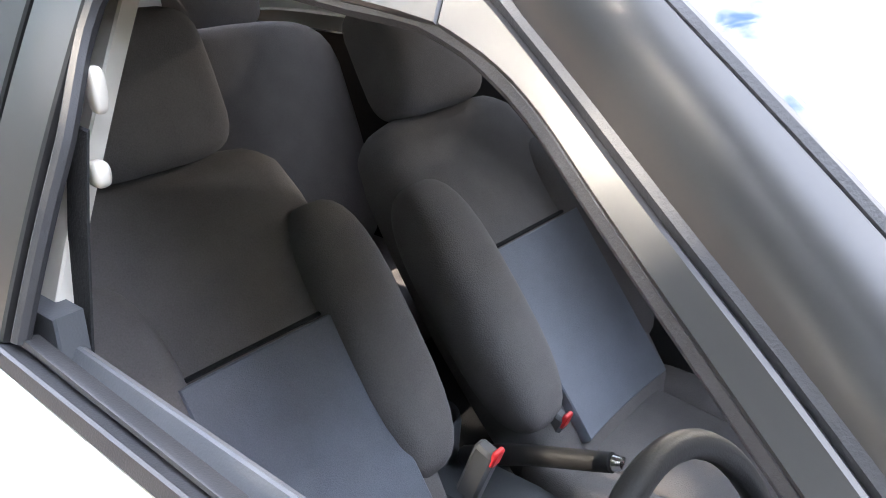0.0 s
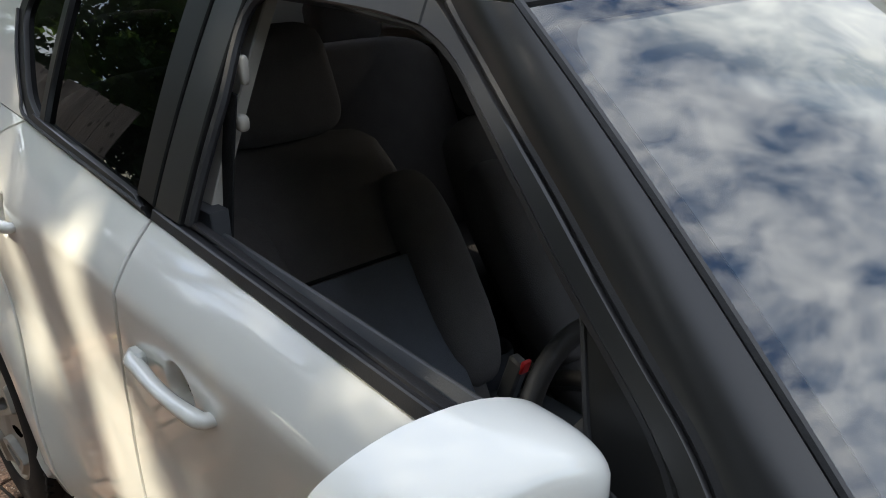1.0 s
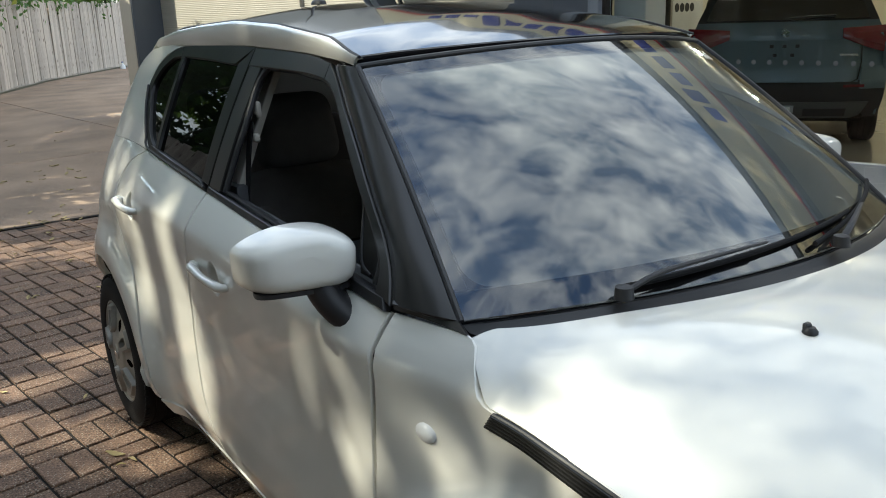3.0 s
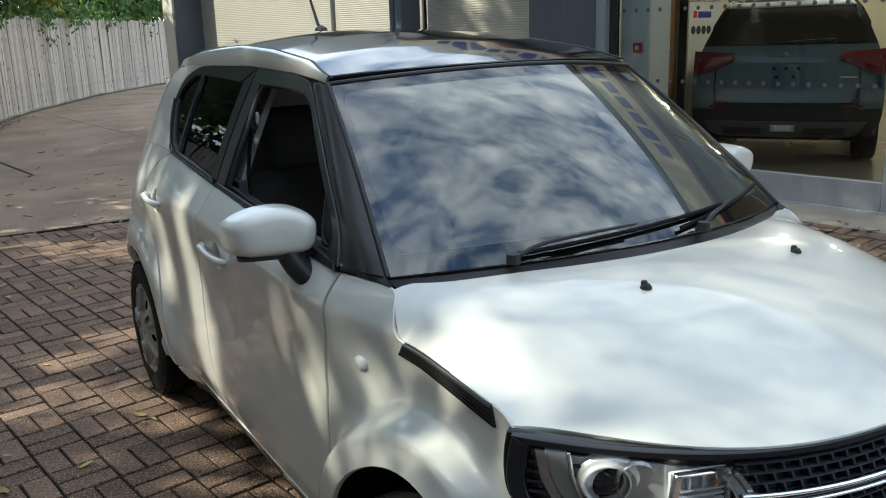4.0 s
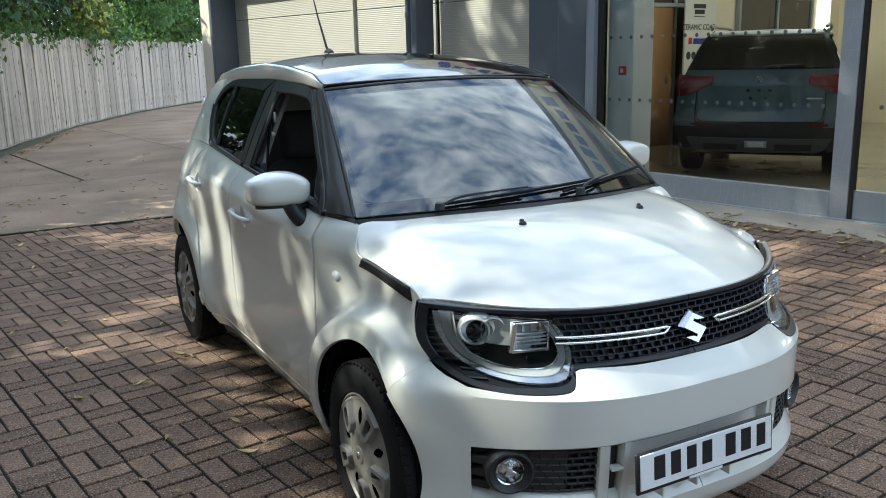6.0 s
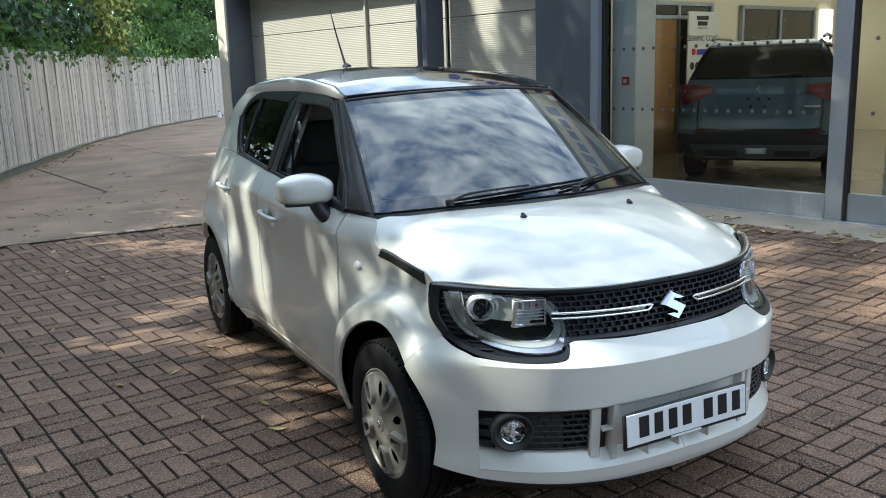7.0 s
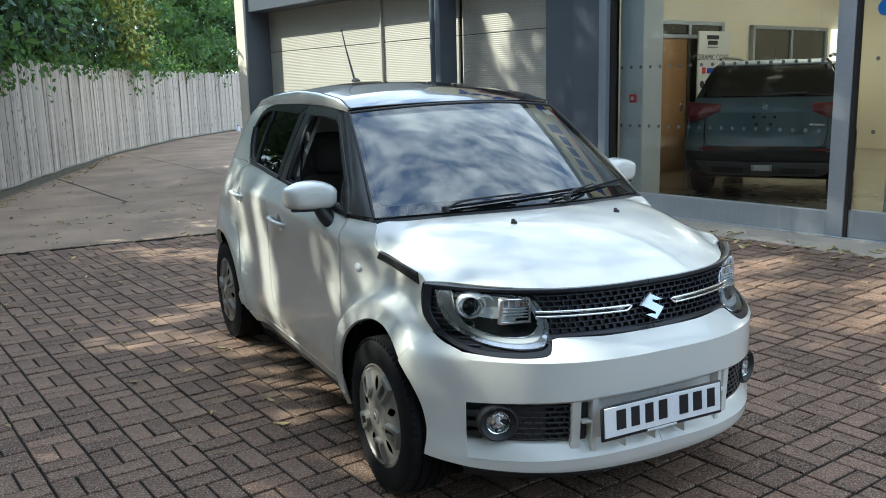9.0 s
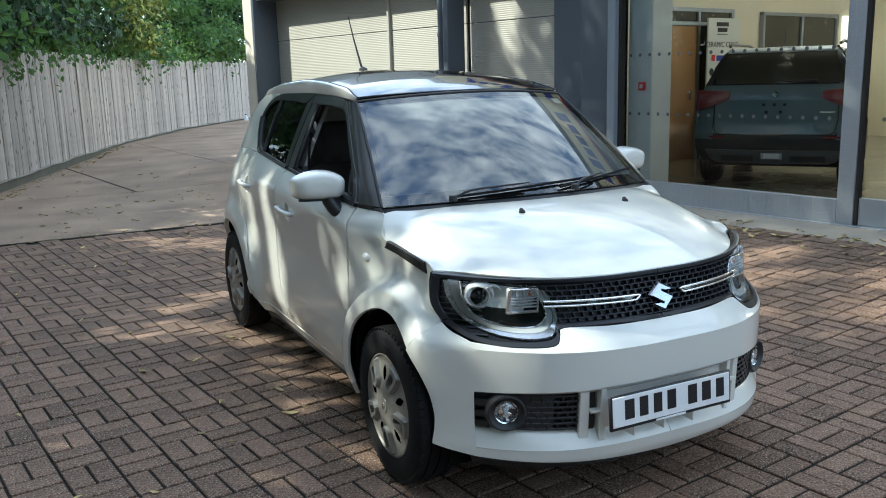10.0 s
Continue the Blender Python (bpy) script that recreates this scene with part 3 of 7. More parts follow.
both("inner_panel", join(strip([(-0.2, 0.70), (2.3, 0.72)], [(-0.18, 0.865), (2.3, 1.0)], 30, low_side, 0.004, 0.022, m=6),
                         strip([(0.40, 0.27), (1.99, 0.27)], [(0.43, 0.70), (2.0, 0.70)], 24, low_side, 0.004, 0.024, m=6)), DARK)

# wheel-arch liners and floor
for yc, r in ((0.0, 0.372), (WB, 0.385)):
    for s in (-1, 1):
        ring = np.array([[(s * min(x, float(half(yc + r * math.cos(a), max(RT + r * math.sin(a), 0.24))) - 0.03 - 0.02 * k), yc + (r - 0.004) * math.cos(a), RT + (r - 0.004) * math.sin(a)) for k, x in enumerate((0.78, 0.70, 0.60, 0.44))] for a in np.linspace(-0.35, math.pi + 0.35, 25)])
        side = np.array([[(s * 0.45, yc + q * math.cos(a), RT + q * math.sin(a)) for q in (0.02, r)] for a in np.linspace(-0.35, math.pi + 0.35, 25)])
        V1, F1 = sheet(ring, 0.003, (0, yc, 3))
        V2, F2 = sheet(side, 0.003, (-s * 3, yc, RT))
        part("arch_liner", join((V1, F1), (V2, F2)), DARK, car)
part("floor_pan", join(block((-0.62, 0.40, 0.19), (0.62, 2.0, 0.24), 0.02), block((-0.44, -0.5, 0.22), (0.44, 2.85, 0.30), 0.02), block((-0.60, -0.42, 0.24), (0.60, -0.37, 0.62), 0.02)), DARK, car)

# bonnet
def lip(x):
    return -0.60 + 0.50 * (np.abs(x) / 0.8) ** 2.75


def cowl(x):
    return 0.045 + 0.48 * x ** 2


S, T = np.meshgrid(np.sin(np.linspace(-1, 1, 81) * math.pi / 2), np.linspace(0, 1, 44) ** 1.15, indexing="ij")
SEAM_Y, SEAM_Z = [-0.238, -0.19, 0.0, 0.155, 0.20, 0.235, 0.32], [0.866, 0.889, 0.903, 0.918, 0.965, 1.006, 1.012]
ys_ = np.interp(T, [0, 1], [-0.238, 0.238])
xe = half(ys_, np.interp(ys_, SEAM_Y, SEAM_Z)) - 0.003
BX = S * xe
BY = lip(BX) + (cowl(BX) - lip(BX)) * T
# the edge runs along the wing's seam
k9 = np.abs(S) ** 8
BY = BY * (1 - k9) + ys_ * k9
Zc = 0.858 + 0.008 * np.abs(S) ** 4 + 0.175 * (1 - (1 - T) ** 1.9) - 0.04 * BX ** 2 * smoothstep(0, 0.5, T)
BZ = Zc * (1 - k9) + (np.interp(BY, SEAM_Y, SEAM_Z) + 0.001) * k9
bonnet = part("bonnet", sheet(np.stack([BX, BY, BZ], -1), 0.015, (0, 0, 0), 0.004), WHITE, car)
part("engine_cover", block((-0.55, -0.45, 0.62), (0.55, 0.02, 0.80), 0.03), DARK, car)


def bonnet_z(x, y):
    t = np.clip((y - lip(x)) / (cowl(x) - lip(x)), 0, 1)
    return 0.858 + 0.175 * (1 - (1 - t) ** 1.9) - 0.04 * x * x


for sx in (-1, 1):
    x, y = sx * 0.247, -0.11
    z = float(bonnet_z(x, y))
    part("washer_jet", join(lathe([(0.0, 0.0), (0.0, 0.013), (0.004, 0.013), (0.011, 0.008), (0.012, 0.0)], 14, "z"), block((-0.007, 0.0, 0.0), (0.007, 0.012, 0.017), 0.003)), PLAST, bonnet)
    ob = bonnet.children[-1]
    ob.matrix_basis = pose(x, y, z - 0.001)

# side vents between bonnet and wing
vent = strip([(-0.178, 0.889), (0.14, 0.914)], [(-0.192, 0.848), (0.16, 0.884)], 20, low_side, 0.008, -0.004)
vents = both("side_vent", vent, PLAST)
ribs = []
for k in range(5):
    f = (k + 0.5) / 5
    ribs.append(strip([(-0.178 - 0.014 * f, 0.889 - 0.041 * f), (0.14 + 0.02 * f, 0.914 - 0.030 * f)],
                      [(-0.178 - 0.014 * f - 0.001, 0.889 - 0.041 * f - 0.0024), (0.14 + 0.02 * f + 0.001, 0.914 - 0.030 * f - 0.0024)], 14, low_side, 0.006, -0.007))
for v, f in zip(vents, (False, True)):
    part("vent_rib", flipped(join(*ribs)) if f else join(*ribs), SATIN, v)
both("side_repeater", moved(lathe([(-0.012, 0.0), (-0.010, 0.016), (-0.004, 0.024), (0.004, 0.026)], 20, "x"), Matrix.Translation((-float(half(0.30, 0.825)) + 0.004, 0.30, 0.825)) @ Matrix.Diagonal((1, 1.15, 0.8, 1))), PLASTW)

# front bumper
BT = [(0.0, 0.690), (0.20, 0.691), (0.375, 0.695), (0.405, 0.672), (0.44, 0.650), (0.55, 0.645), (0.655, 0.653)]
ARCHY = lambda z: -math.sqrt(max((0.320 + 0.046 * float(smoothstep(0.24, 0.60, z))) ** 2 - (z - RT) ** 2, 1e-4))
NY = lambda z: float(nose_y(0.655, z))
def front_grid(bottom, top, left, right, n, m):
    return front_skin(coons(spl(bottom, n), spl(top, n), spl(left, m), spl(right, m)))


OPEN_T = [(0.0, 0.503), (0.25, 0.503), (0.34, 0.497), (0.50, 0.492), (0.655, 0.480)]
CREASE_L = [(0.0, 0.632), (0.655, 0.632)]
up = front_grid(OPEN_T, CREASE_L, [(0.0, 0.503), (0.0, 0.632)], [(0.655, 0.480), (0.655, 0.632)], 44, 14)
upper = front_grid(CREASE_L, BT, [(0.0, 0.632), (0.0, 0.690)], [(0.655, 0.632), (0.655, 0.653)], 44, 5)
lipg = front_grid([(0.0, 0.216), (0.3, 0.231), (0.655, 0.247)], [(0.0, 0.284), (0.3, 0.283), (0.655, 0.279)], [(0.0, 0.216), (0.0, 0.284)], [(0.655, 0.247), (0.655, 0.279)], 36, 7)
zl = np.concatenate([np.linspace(0.247, 0.279, 7), np.linspace(0.279, 0.480, 11)[1:], np.linspace(0.480, 0.632, 14)[1:], np.linspace(0.632, 0.653, 5)[1:]])
zr = np.linspace(0.264, 0.593, len(zl))
edge_l, edge_r = np.array([(NY(z), z) for z in zl]), np.array([(ARCHY(z), z) for z in zr])
top_l = lin([(NY(0.653), 0.653), (-0.41, 0.660), (-0.365, 0.673), (-0.330, 0.686), (-0.304, 0.699), (-0.268, 0.646), (-0.229, 0.593)], 30)
flank = low_side(coons(lin([edge_l[0], edge_r[0]], 30), top_l, edge_l, edge_r))
arch_turn = np.stack([low_side(edge_r, d) + np.array([0.0, -q, 0.0]) for d, q in ((0.0, 0.0), (0.006, -0.004), (0.05, -0.004))], 1)
def post(x0, x1, thick, inset=0.0):
    return patch([(x0, 0.300), (x1, 0.300)], [(x0, 0.499), (x1, 0.499)], [(x0, 0.300), (x0 - 0.001, 0.40), (x0, 0.499)], [(x1, 0.300), (x1, 0.40), (x1, 0.499)], 5, 14, front_skin, thick, inset, edge=0.005)


post1, post2 = post(0.270, 0.292, 0.05, 0.010), post(0.323, 0.358, 0.05, 0.020)
rib = patch([(0.292, 0.408), (0.327, 0.408)], [(0.292, 0.415), (0.327, 0.415)], [(0.292, 0.408), (0.292, 0.415)], [(0.327, 0.408), (0.327, 0.415)], 4, 4, front_skin, 0.03, 0.006)
rec = patch([(0.0, 0.335), (0.276, 0.335)], [(0.0, 0.503), (0.276, 0.503)], [(0.0, 0.335), (0.0, 0.503)], [(0.276, 0.335), (0.276, 0.503)], 16, 8, front_skin, 0.01, 0.040)


def ledge_of(edge_line, back_z, deep, up_):
    """The sloping sill or roof of the openings, rolling in from the bumper's skin."""
    rows_ = []
    for x, z in spl(edge_line, 40):
        row = []
        for q in np.linspace(0, 1, 7):
            d = -0.0006 + deep * q
            zz_ = z + (back_z - z) * (1 - (1 - q) ** 1.6 if up_ else q ** 0.8)
            row.append(front_skin(np.array([x, zz_]), 0.0) * np.array([1, 0, 1]) + np.array([0, float(nose_y(x, z)) + d, 0]))
        rows_.append(row)
    return sheet(np.array(rows_), 0.005, (0, 0, -3) if up_ else (0, 0, 3))


ledge = ledge_of([(0.0, 0.284), (0.3, 0.283), (0.657, 0.279)], 0.346, 0.062, True)
roofl = ledge_of(OPEN_T[:-1] + [(0.66, 0.480)], 0.474, 0.040, False)
cheek = sheet(np.array([[front_skin(np.array([0.655 - 0.012 * q, z]), -0.0006 + 0.055 * q) for q in np.linspace(0, 1, 5)] for z in np.linspace(0.279, 0.480, 12)]), 0.004, (-0.9, -0.5, 0.38))
flip_x = np.array([-1.0, 1.0, 1.0])
bumper = part("front_bumper", skin_of([up, up * flip_x, upper, upper * flip_x, flank, flank * flip_x, lipg, lipg * flip_x]), WHITE, car, smooth=28)
both("arch_edge", skin_of([arch_turn], (-0.7, -0.6, 0.4)), WHITE, bumper)
part("duct_ledge", join(ledge, flipped(ledge)), WHITE, bumper)
part("duct_top", join(roofl, flipped(roofl)), WHITE, bumper)
both("duct_cheek", cheek, WHITE, bumper)
part("plate_recess", join(rec, flipped(rec)), WHITE, bumper)
both("duct_post", join(post1, post2, rib), WHITE, bumper)
und = patch([(0.0, 0.170), (0.3, 0.178), (0.64, 0.19)], [(0.0, 0.212), (0.3, 0.222), (0.66, 0.234)], [(0.0, 0.170), (0.0, 0.212)], [(0.64, 0.19), (0.66, 0.234)], 24, 4, front_skin, 0.02, 0.03)
part("air_dam", join(und, flipped(und)), PLAST, bumper)

# lower ducts with fog lamps
duct = patch([(0.346, 0.325), (0.66, 0.325)], [(0.346, 0.49), (0.66, 0.49)], [(0.346, 0.325), (0.346, 0.49)], [(0.66, 0.325), (0.66, 0.49)], 20, 10, front_skin, 0.01, 0.050)
bars = []
for r in range(7):
    z0 = 0.347 + r * 0.0198
    bars.append(strip([(0.352, z0), (0.545, z0)], [(0.352, z0 + 0.006), (0.545, z0 + 0.006)], 16, front_skin, 0.014, 0.030, m=2))
    for c in range(9):
        x0 = 0.356 + (c + 0.5 * (r % 2)) * 0.031
        if x0 < 0.545 and r < 6:
            bars.append(strip([(x0, z0), (x0, z0 + 0.0205)], [(x0 + 0.006, z0), (x0 + 0.006, z0 + 0.0205)], 3, front_skin, 0.014, 0.030, m=2))
# the cells nearest the fog lamp are closed off
bars.append(patch([(0.432, 0.345), (0.56, 0.345)], [(0.432, 0.475), (0.56, 0.475)], [(0.432, 0.345), (0.432, 0.475)], [(0.56, 0.345), (0.56, 0.475)], 10, 6, front_skin, 0.006, 0.0335))
slot = patch([(0.290, 0.330), (0.330, 0.330)], [(0.290, 0.495), (0.330, 0.495)], [(0.290, 0.330), (0.290, 0.495)], [(0.330, 0.330), (0.330, 0.495)], 4, 6, front_skin, 0.01, 0.043)
both("air_duct", join(duct, slot, *bars), PLAST, bumper)
FX, FZ = 0.575, 0.413
fy = float(nose_y(FX, FZ))
turn = Matrix.Translation((-FX, fy + 0.003, FZ)) @ pose(0, 0, 0, 0, 0, -22)
bezel = moved(lathe([(0.05, 0.074), (0.020, 0.073), (0.006, 0.071), (-0.004, 0.066), (-0.006, 0.061), (-0.001, 0.055), (0.008, 0.048), (0.013, 0.041), (0.024, 0.039)], 40, "y"), turn @ Matrix.Diagonal((1.0, 1, 0.95, 1)))
wingb = [patch([(0.615, z0), (0.653, z0 + 0.004)], [(0.615, z0 + 0.030), (0.653, z0 + 0.024)], [(0.615, z0), (0.615, z0 + 0.030)], [(0.653, z0 + 0.004), (0.653, z0 + 0.024)], 6, 5, front_skin, 0.02, 0.006 + 0.006 * k, edge=0.004) for k, z0 in enumerate((0.425, 0.386, 0.348))]
fogs = both("fog_lamp", join(bezel, *wingb), PLAST, bumper, "round clear fog lamp in a black bezel")
lensd = moved(lathe([(-0.004, 0.0), (-0.002, 0.020), (0.005, 0.034), (0.012, 0.040)], 28, "y"), turn)
bowl = lathe([(0.024, 0.0), (0.020, 0.012), (0.019, 0.022), (0.012, 0.032), (0.008, 0.041)], 18, "y")
bowl = moved(([(x, y + 0.0035 * math.cos(4.5 * math.atan2(z, x)) * min(1.0, math.hypot(x, z) / 0.012), z) for x, y, z in bowl[0]], bowl[1]), turn)
bulbc = moved(join(lathe([(0.006, 0.0), (0.008, 0.008), (0.020, 0.009)], 18, "y")), turn)
for o, f in zip(fogs, (False, True)):
    part("lens", flipped(lensd) if f else lensd, LENS, o)
    part("reflector", flipped(bowl) if f else bowl, CHROME, o, smooth=10)
    part("bulb_cap", flipped(bulbc) if f else bulbc, RINGP, o)

# number plate, with bars in place of characters
tilt = pose(-0.042, -0.742, 0.428, -4)
plate = part("number_plate", moved(block((-0.266, -0.004, -0.062), (0.266, 0.008, 0.058), 0.004), tilt), BARB, bumper, "white number plate with plain bars in a black holder")
part("plate_face", moved(block((-0.257, -0.0075, -0.050), (0.257, -0.003, 0.053), 0.002), tilt), PLATEW, plate)
for k, (cx, wd) in enumerate([(-0.188, 0.040), (-0.128, 0.036), (-0.068, 0.036), (-0.008, 0.038), (0.085, 0.040), (0.148, 0.040), (0.211, 0.036)]):
    part("bar", moved(block((cx - wd / 2, -0.0095, -0.028), (cx + wd / 2, -0.0065, 0.040), 0.001), tilt), BARB, plate)
part("small_bar", moved(block((-0.075, -0.0062, -0.060), (0.055, -0.0035, -0.0525), 0.0008), tilt), PLATEW, plate)
for cx in (-0.19, -0.06, 0.07):
    part("bracket", block((cx - 0.004, -0.728, 0.322), (cx + 0.004, -0.66, 0.372), 0.002), WHITE, bumper)

# grille
gb = patch([(0.0, 0.688), (0.375, 0.692), (0.41, 0.666), (0.44, 0.648), (0.60, 0.652), (0.655, 0.668), (0.692, 0.700)], [(0.0, 0.857), (0.25, 0.857), (0.50, 0.859), (0.712, 0.866)],
           [(0.0, 0.688), (0.0, 0.857)], [(0.692, 0.700), (0.716, 0.75), (0.716, 0.82), (0.710, 0.866)], 40, 14, front_skin, 0.02, 0.022)
grille = part("grille", join(gb, flipped(gb)), LAMPB, car, "black honeycomb grille with two chrome strips")
rim_t = strip([(0.0, 0.857), (0.25, 0.857), (0.50, 0.859), (0.714, 0.866)], [(0.0, 0.843), (0.25, 0.843), (0.50, 0.847), (0.700, 0.852)], 30, front_skin, 0.02, -0.001)
rim_b = strip([(0.0, 0.691), (0.372, 0.696), (0.405, 0.674), (0.44, 0.651), (0.55, 0.646), (0.61, 0.649), (0.662, 0.665), (0.702, 0.702)],
              [(0.0, 0.704), (0.365, 0.711), (0.40, 0.690), (0.44, 0.667), (0.55, 0.661), (0.605, 0.665), (0.648, 0.680), (0.683, 0.715)], 40, front_skin, 0.024, -0.002)
rim_s = strip([(0.702, 0.702), (0.719, 0.742), (0.724, 0.78), (0.721, 0.82), (0.713, 0.866)], [(0.683, 0.715), (0.698, 0.748), (0.703, 0.78), (0.700, 0.81), (0.695, 0.850)], 18, front_skin, 0.022, -0.002)
part("surround", join(rim_t, rim_b, rim_s, flipped(rim_t), flipped(rim_b), flipped(rim_s)), SURR, grille)
cells = []
for r in range(8):
    z0 = 0.7035 + r * 0.0183
    cells.append(strip([(0.0, z0), (0.425, z0)], [(0.0, z0 + 0.0042), (0.425, z0 + 0.0042)], 22, front_skin, 0.014, 0.006, m=2))
    if r < 7:
        for c in range(14):
            x0 = (c + 0.5 * (r % 2)) * 0.0315
            if x0 < 0.42:
                cells.append(strip([(x0 - 0.003, z0), (x0, z0 + 0.0183)], [(x0 + 0.002, z0), (x0 + 0.005, z0 + 0.0183)], 2, front_skin, 0.014, 0.006, m=2))
for r in range(9):
    z0 = 0.672 + r * 0.0183
    xo = 0.645 if z0 < 0.70 else 0.698
    cells.append(strip([(0.60, z0), (xo, z0)], [(0.60, z0 + 0.004), (xo, z0 + 0.004)], 4, front_skin, 0.012, 0.008, m=2))
for k in range(4):
    cells.append(strip([(0.395 + k * 0.03, 0.672), (0.41 + k * 0.03, 0.695)], [(0.40 + k * 0.03, 0.672), (0.415 + k * 0.03, 0.695)], 3, front_skin, 0.012, 0.008, m=2))
tagged(part("honeycomb", join(*cells, flipped(join(*cells))), GRILM, grille), kind="stuff")
def bar_on(pts, r, inset):
    return tube(front_skin(spl(pts, 30), inset), r, 10, flat=0.9)


chr1 = bar_on([(0.108, 0.764), (0.088, 0.779), (0.125, 0.7805), (0.28, 0.783), (0.43, 0.784)], 0.0050, -0.009)
chr2 = bar_on([(0.108, 0.764), (0.145, 0.7645), (0.28, 0.767), (0.43, 0.768)], 0.0042, -0.008)
chrb = strip([(0.10, 0.780), (0.43, 0.784)], [(0.12, 0.766), (0.43, 0.768)], 16, front_skin, 0.012, -0.003)
for o, f in zip(both("grille_strip", join(chr1, chr2), CHROME, grille, "slim chrome grille strip"), (False, True)):
    part("strip_backing", flipped(chrb) if f else chrb, GLOSSB, o)
# the maker's badge as a plain slanted chrome shape
ey = float(nose_y(0, 0.76)) - 0.002
on = lambda a, b, h: Vector((a, ey - h + 0.34 * (b - 0.765), b))
badge_line = [(0.052 * a, 0.765 + 0.049 * b) for a, b in ((-1, 0.15), (0, 1), (1, 0.5), (0.35, 0.5), (0, 0.62), (-0.1, 0.45), (1, -0.15), (0, -1), (-1, -0.5), (-0.35, -0.5), (0, -0.62), (0.1, -0.45))]
badge = prism(badge_line, 0.014, on)
badge = (badge[0][:12] + [tuple(on(a * 0.80, 0.765 + (b - 0.765) * 0.84, 0.018)) for a, b in badge_line], badge[1])
part("badge", badge, SMOKE, grille, "slanted chrome badge", smooth=20)

# headlamps
U_OUT = [(0.688, 0.848), (0.680, 0.780), (0.652, 0.720), (0.595, 0.682), (0.52, 0.669), (0.44, 0.673), (0.398, 0.700), (0.390, 0.745), (0.406, 0.795), (0.425, 0.822)]
U_IN = [(0.650, 0.848), (0.645, 0.790), (0.626, 0.742), (0.580, 0.710), (0.52, 0.698), (0.455, 0.701), (0.428, 0.722), (0.422, 0.752), (0.436, 0.795), (0.450, 0.820)]
U_MO = [(0.674, 0.848), (0.666, 0.783), (0.640, 0.729), (0.588, 0.695), (0.52, 0.682), (0.447, 0.686), (0.411, 0.709), (0.404, 0.748), (0.419, 0.795), (0.436, 0.821)]
band = strip(U_MO, U_IN, 60, front_skin, 0.02, 0.004, m=4)
edge = strip(U_OUT, U_MO, 60, front_skin, 0.02, 0.002, m=3)
well = patch([(0.660, 0.70), (0.51, 0.676), (0.40, 0.69)], [(0.690, 0.845), (0.55, 0.842), (0.42, 0.832)], [(0.660, 0.70), (0.690, 0.845)], [(0.40, 0.69), (0.42, 0.832)], 14, 10, front_skin, 0.01, 0.036)
cover = patch([(0.665, 0.715), (0.52, 0.666), (0.392, 0.69)], [(0.695, 0.846), (0.55, 0.843), (0.42, 0.833)], [(0.665, 0.715), (0.688, 0.77), (0.695, 0.846)], [(0.392, 0.69), (0.388, 0.75), (0.42, 0.833)], 22, 14, front_skin, 0.004, -0.006)
px, pz = 0.594, 0.796
py = float(nose_y(px, pz))
aim = Matrix.Translation((-px, py + 0.03, pz)) @ pose(0, 0, 0, 0, 0, -30) @ Matrix.Diagonal((1.16, 1.0, 1.02, 1))
bell = moved(lathe([(-0.020, 0.033), (-0.019, 0.038), (-0.014, 0.046), (-0.004, 0.0535), (0.010, 0.057), (0.030, 0.058)], 44, "y"), aim @ Matrix.Translation((0.012, 0.0, -0.001)))
ring = moved(lathe([(0.012, 0.0395), (-0.020, 0.0385), (-0.026, 0.0365), (-0.027, 0.034), (-0.020, 0.031), (0.01, 0.030)], 40, "y"), aim)
ball = moved(lathe([(-0.026, 0.0), (-0.024, 0.012), (-0.019, 0.022), (-0.011, 0.030), (0.004, 0.033)], 32, "y"), aim)
# curved silver steps between the projector and the side reflector
side_bell = join(*[moved(lathe([(-0.010 + 0.004 * k, 0.040), (-0.006 + 0.004 * k, 0.046), (0.006 + 0.004 * k, 0.049), (0.030, 0.050)], 36, "y"), aim @ Matrix.Translation((0.046 + 0.018 * k, -0.012, -0.004 * k)) @ Matrix.Diagonal((0.75, 1, 0.86, 1))) for k in range(2)])
LP = Matrix.Translation((-0.489, float(nose_y(0.486, 0.78)) - 0.001, 0.788)) @ pose(0, 0, 0, 0, 0, -19) @ Matrix.Diagonal((1.12, 1.0, 1.06, 1))
refl = moved(join(block((-0.044, 0.014, -0.036), (0.050, 0.022, 0.038), 0.002)), LP)
frame_bars = [moved(q, LP) for q in (block((-0.048, -0.004, -0.044), (0.052, 0.016, -0.034), 0.003), block((-0.040, -0.002, 0.033), (0.050, 0.014, 0.039), 0.002),
                                     prism([(-0.052, -0.040), (-0.043, -0.040), (-0.030, 0.036), (-0.040, 0.036)], 0.014, lambda a, b, h: Vector((a, 0.012 - h, b))), block((0.045, -0.002, -0.036), (0.052, 0.014, 0.034), 0.002))]
flutes = [moved(block((-0.034, 0.004, z0), (0.044, 0.015, z0 + 0.0045), 0.001), LP) for z0 in (-0.026, -0.016, -0.006, 0.004)] + [moved(block((x0, 0.002, 0.010), (x0 + 0.004, 0.015, 0.033), 0.001), LP) for x0 in (-0.018, 0.004, 0.026)]
bulb = moved(block((0.020, -0.001, 0.014), (0.030, 0.010, 0.024), 0.003), LP)
bezel_in = patch([(0.643, 0.770), (0.54, 0.752), (0.452, 0.757)], [(0.646, 0.838), (0.54, 0.836), (0.450, 0.824)], [(0.643, 0.770), (0.650, 0.80), (0.646, 0.838)], [(0.452, 0.757), (0.446, 0.79), (0.450, 0.824)], 16, 8, front_skin, 0.008, 0.020, edge=0.006)
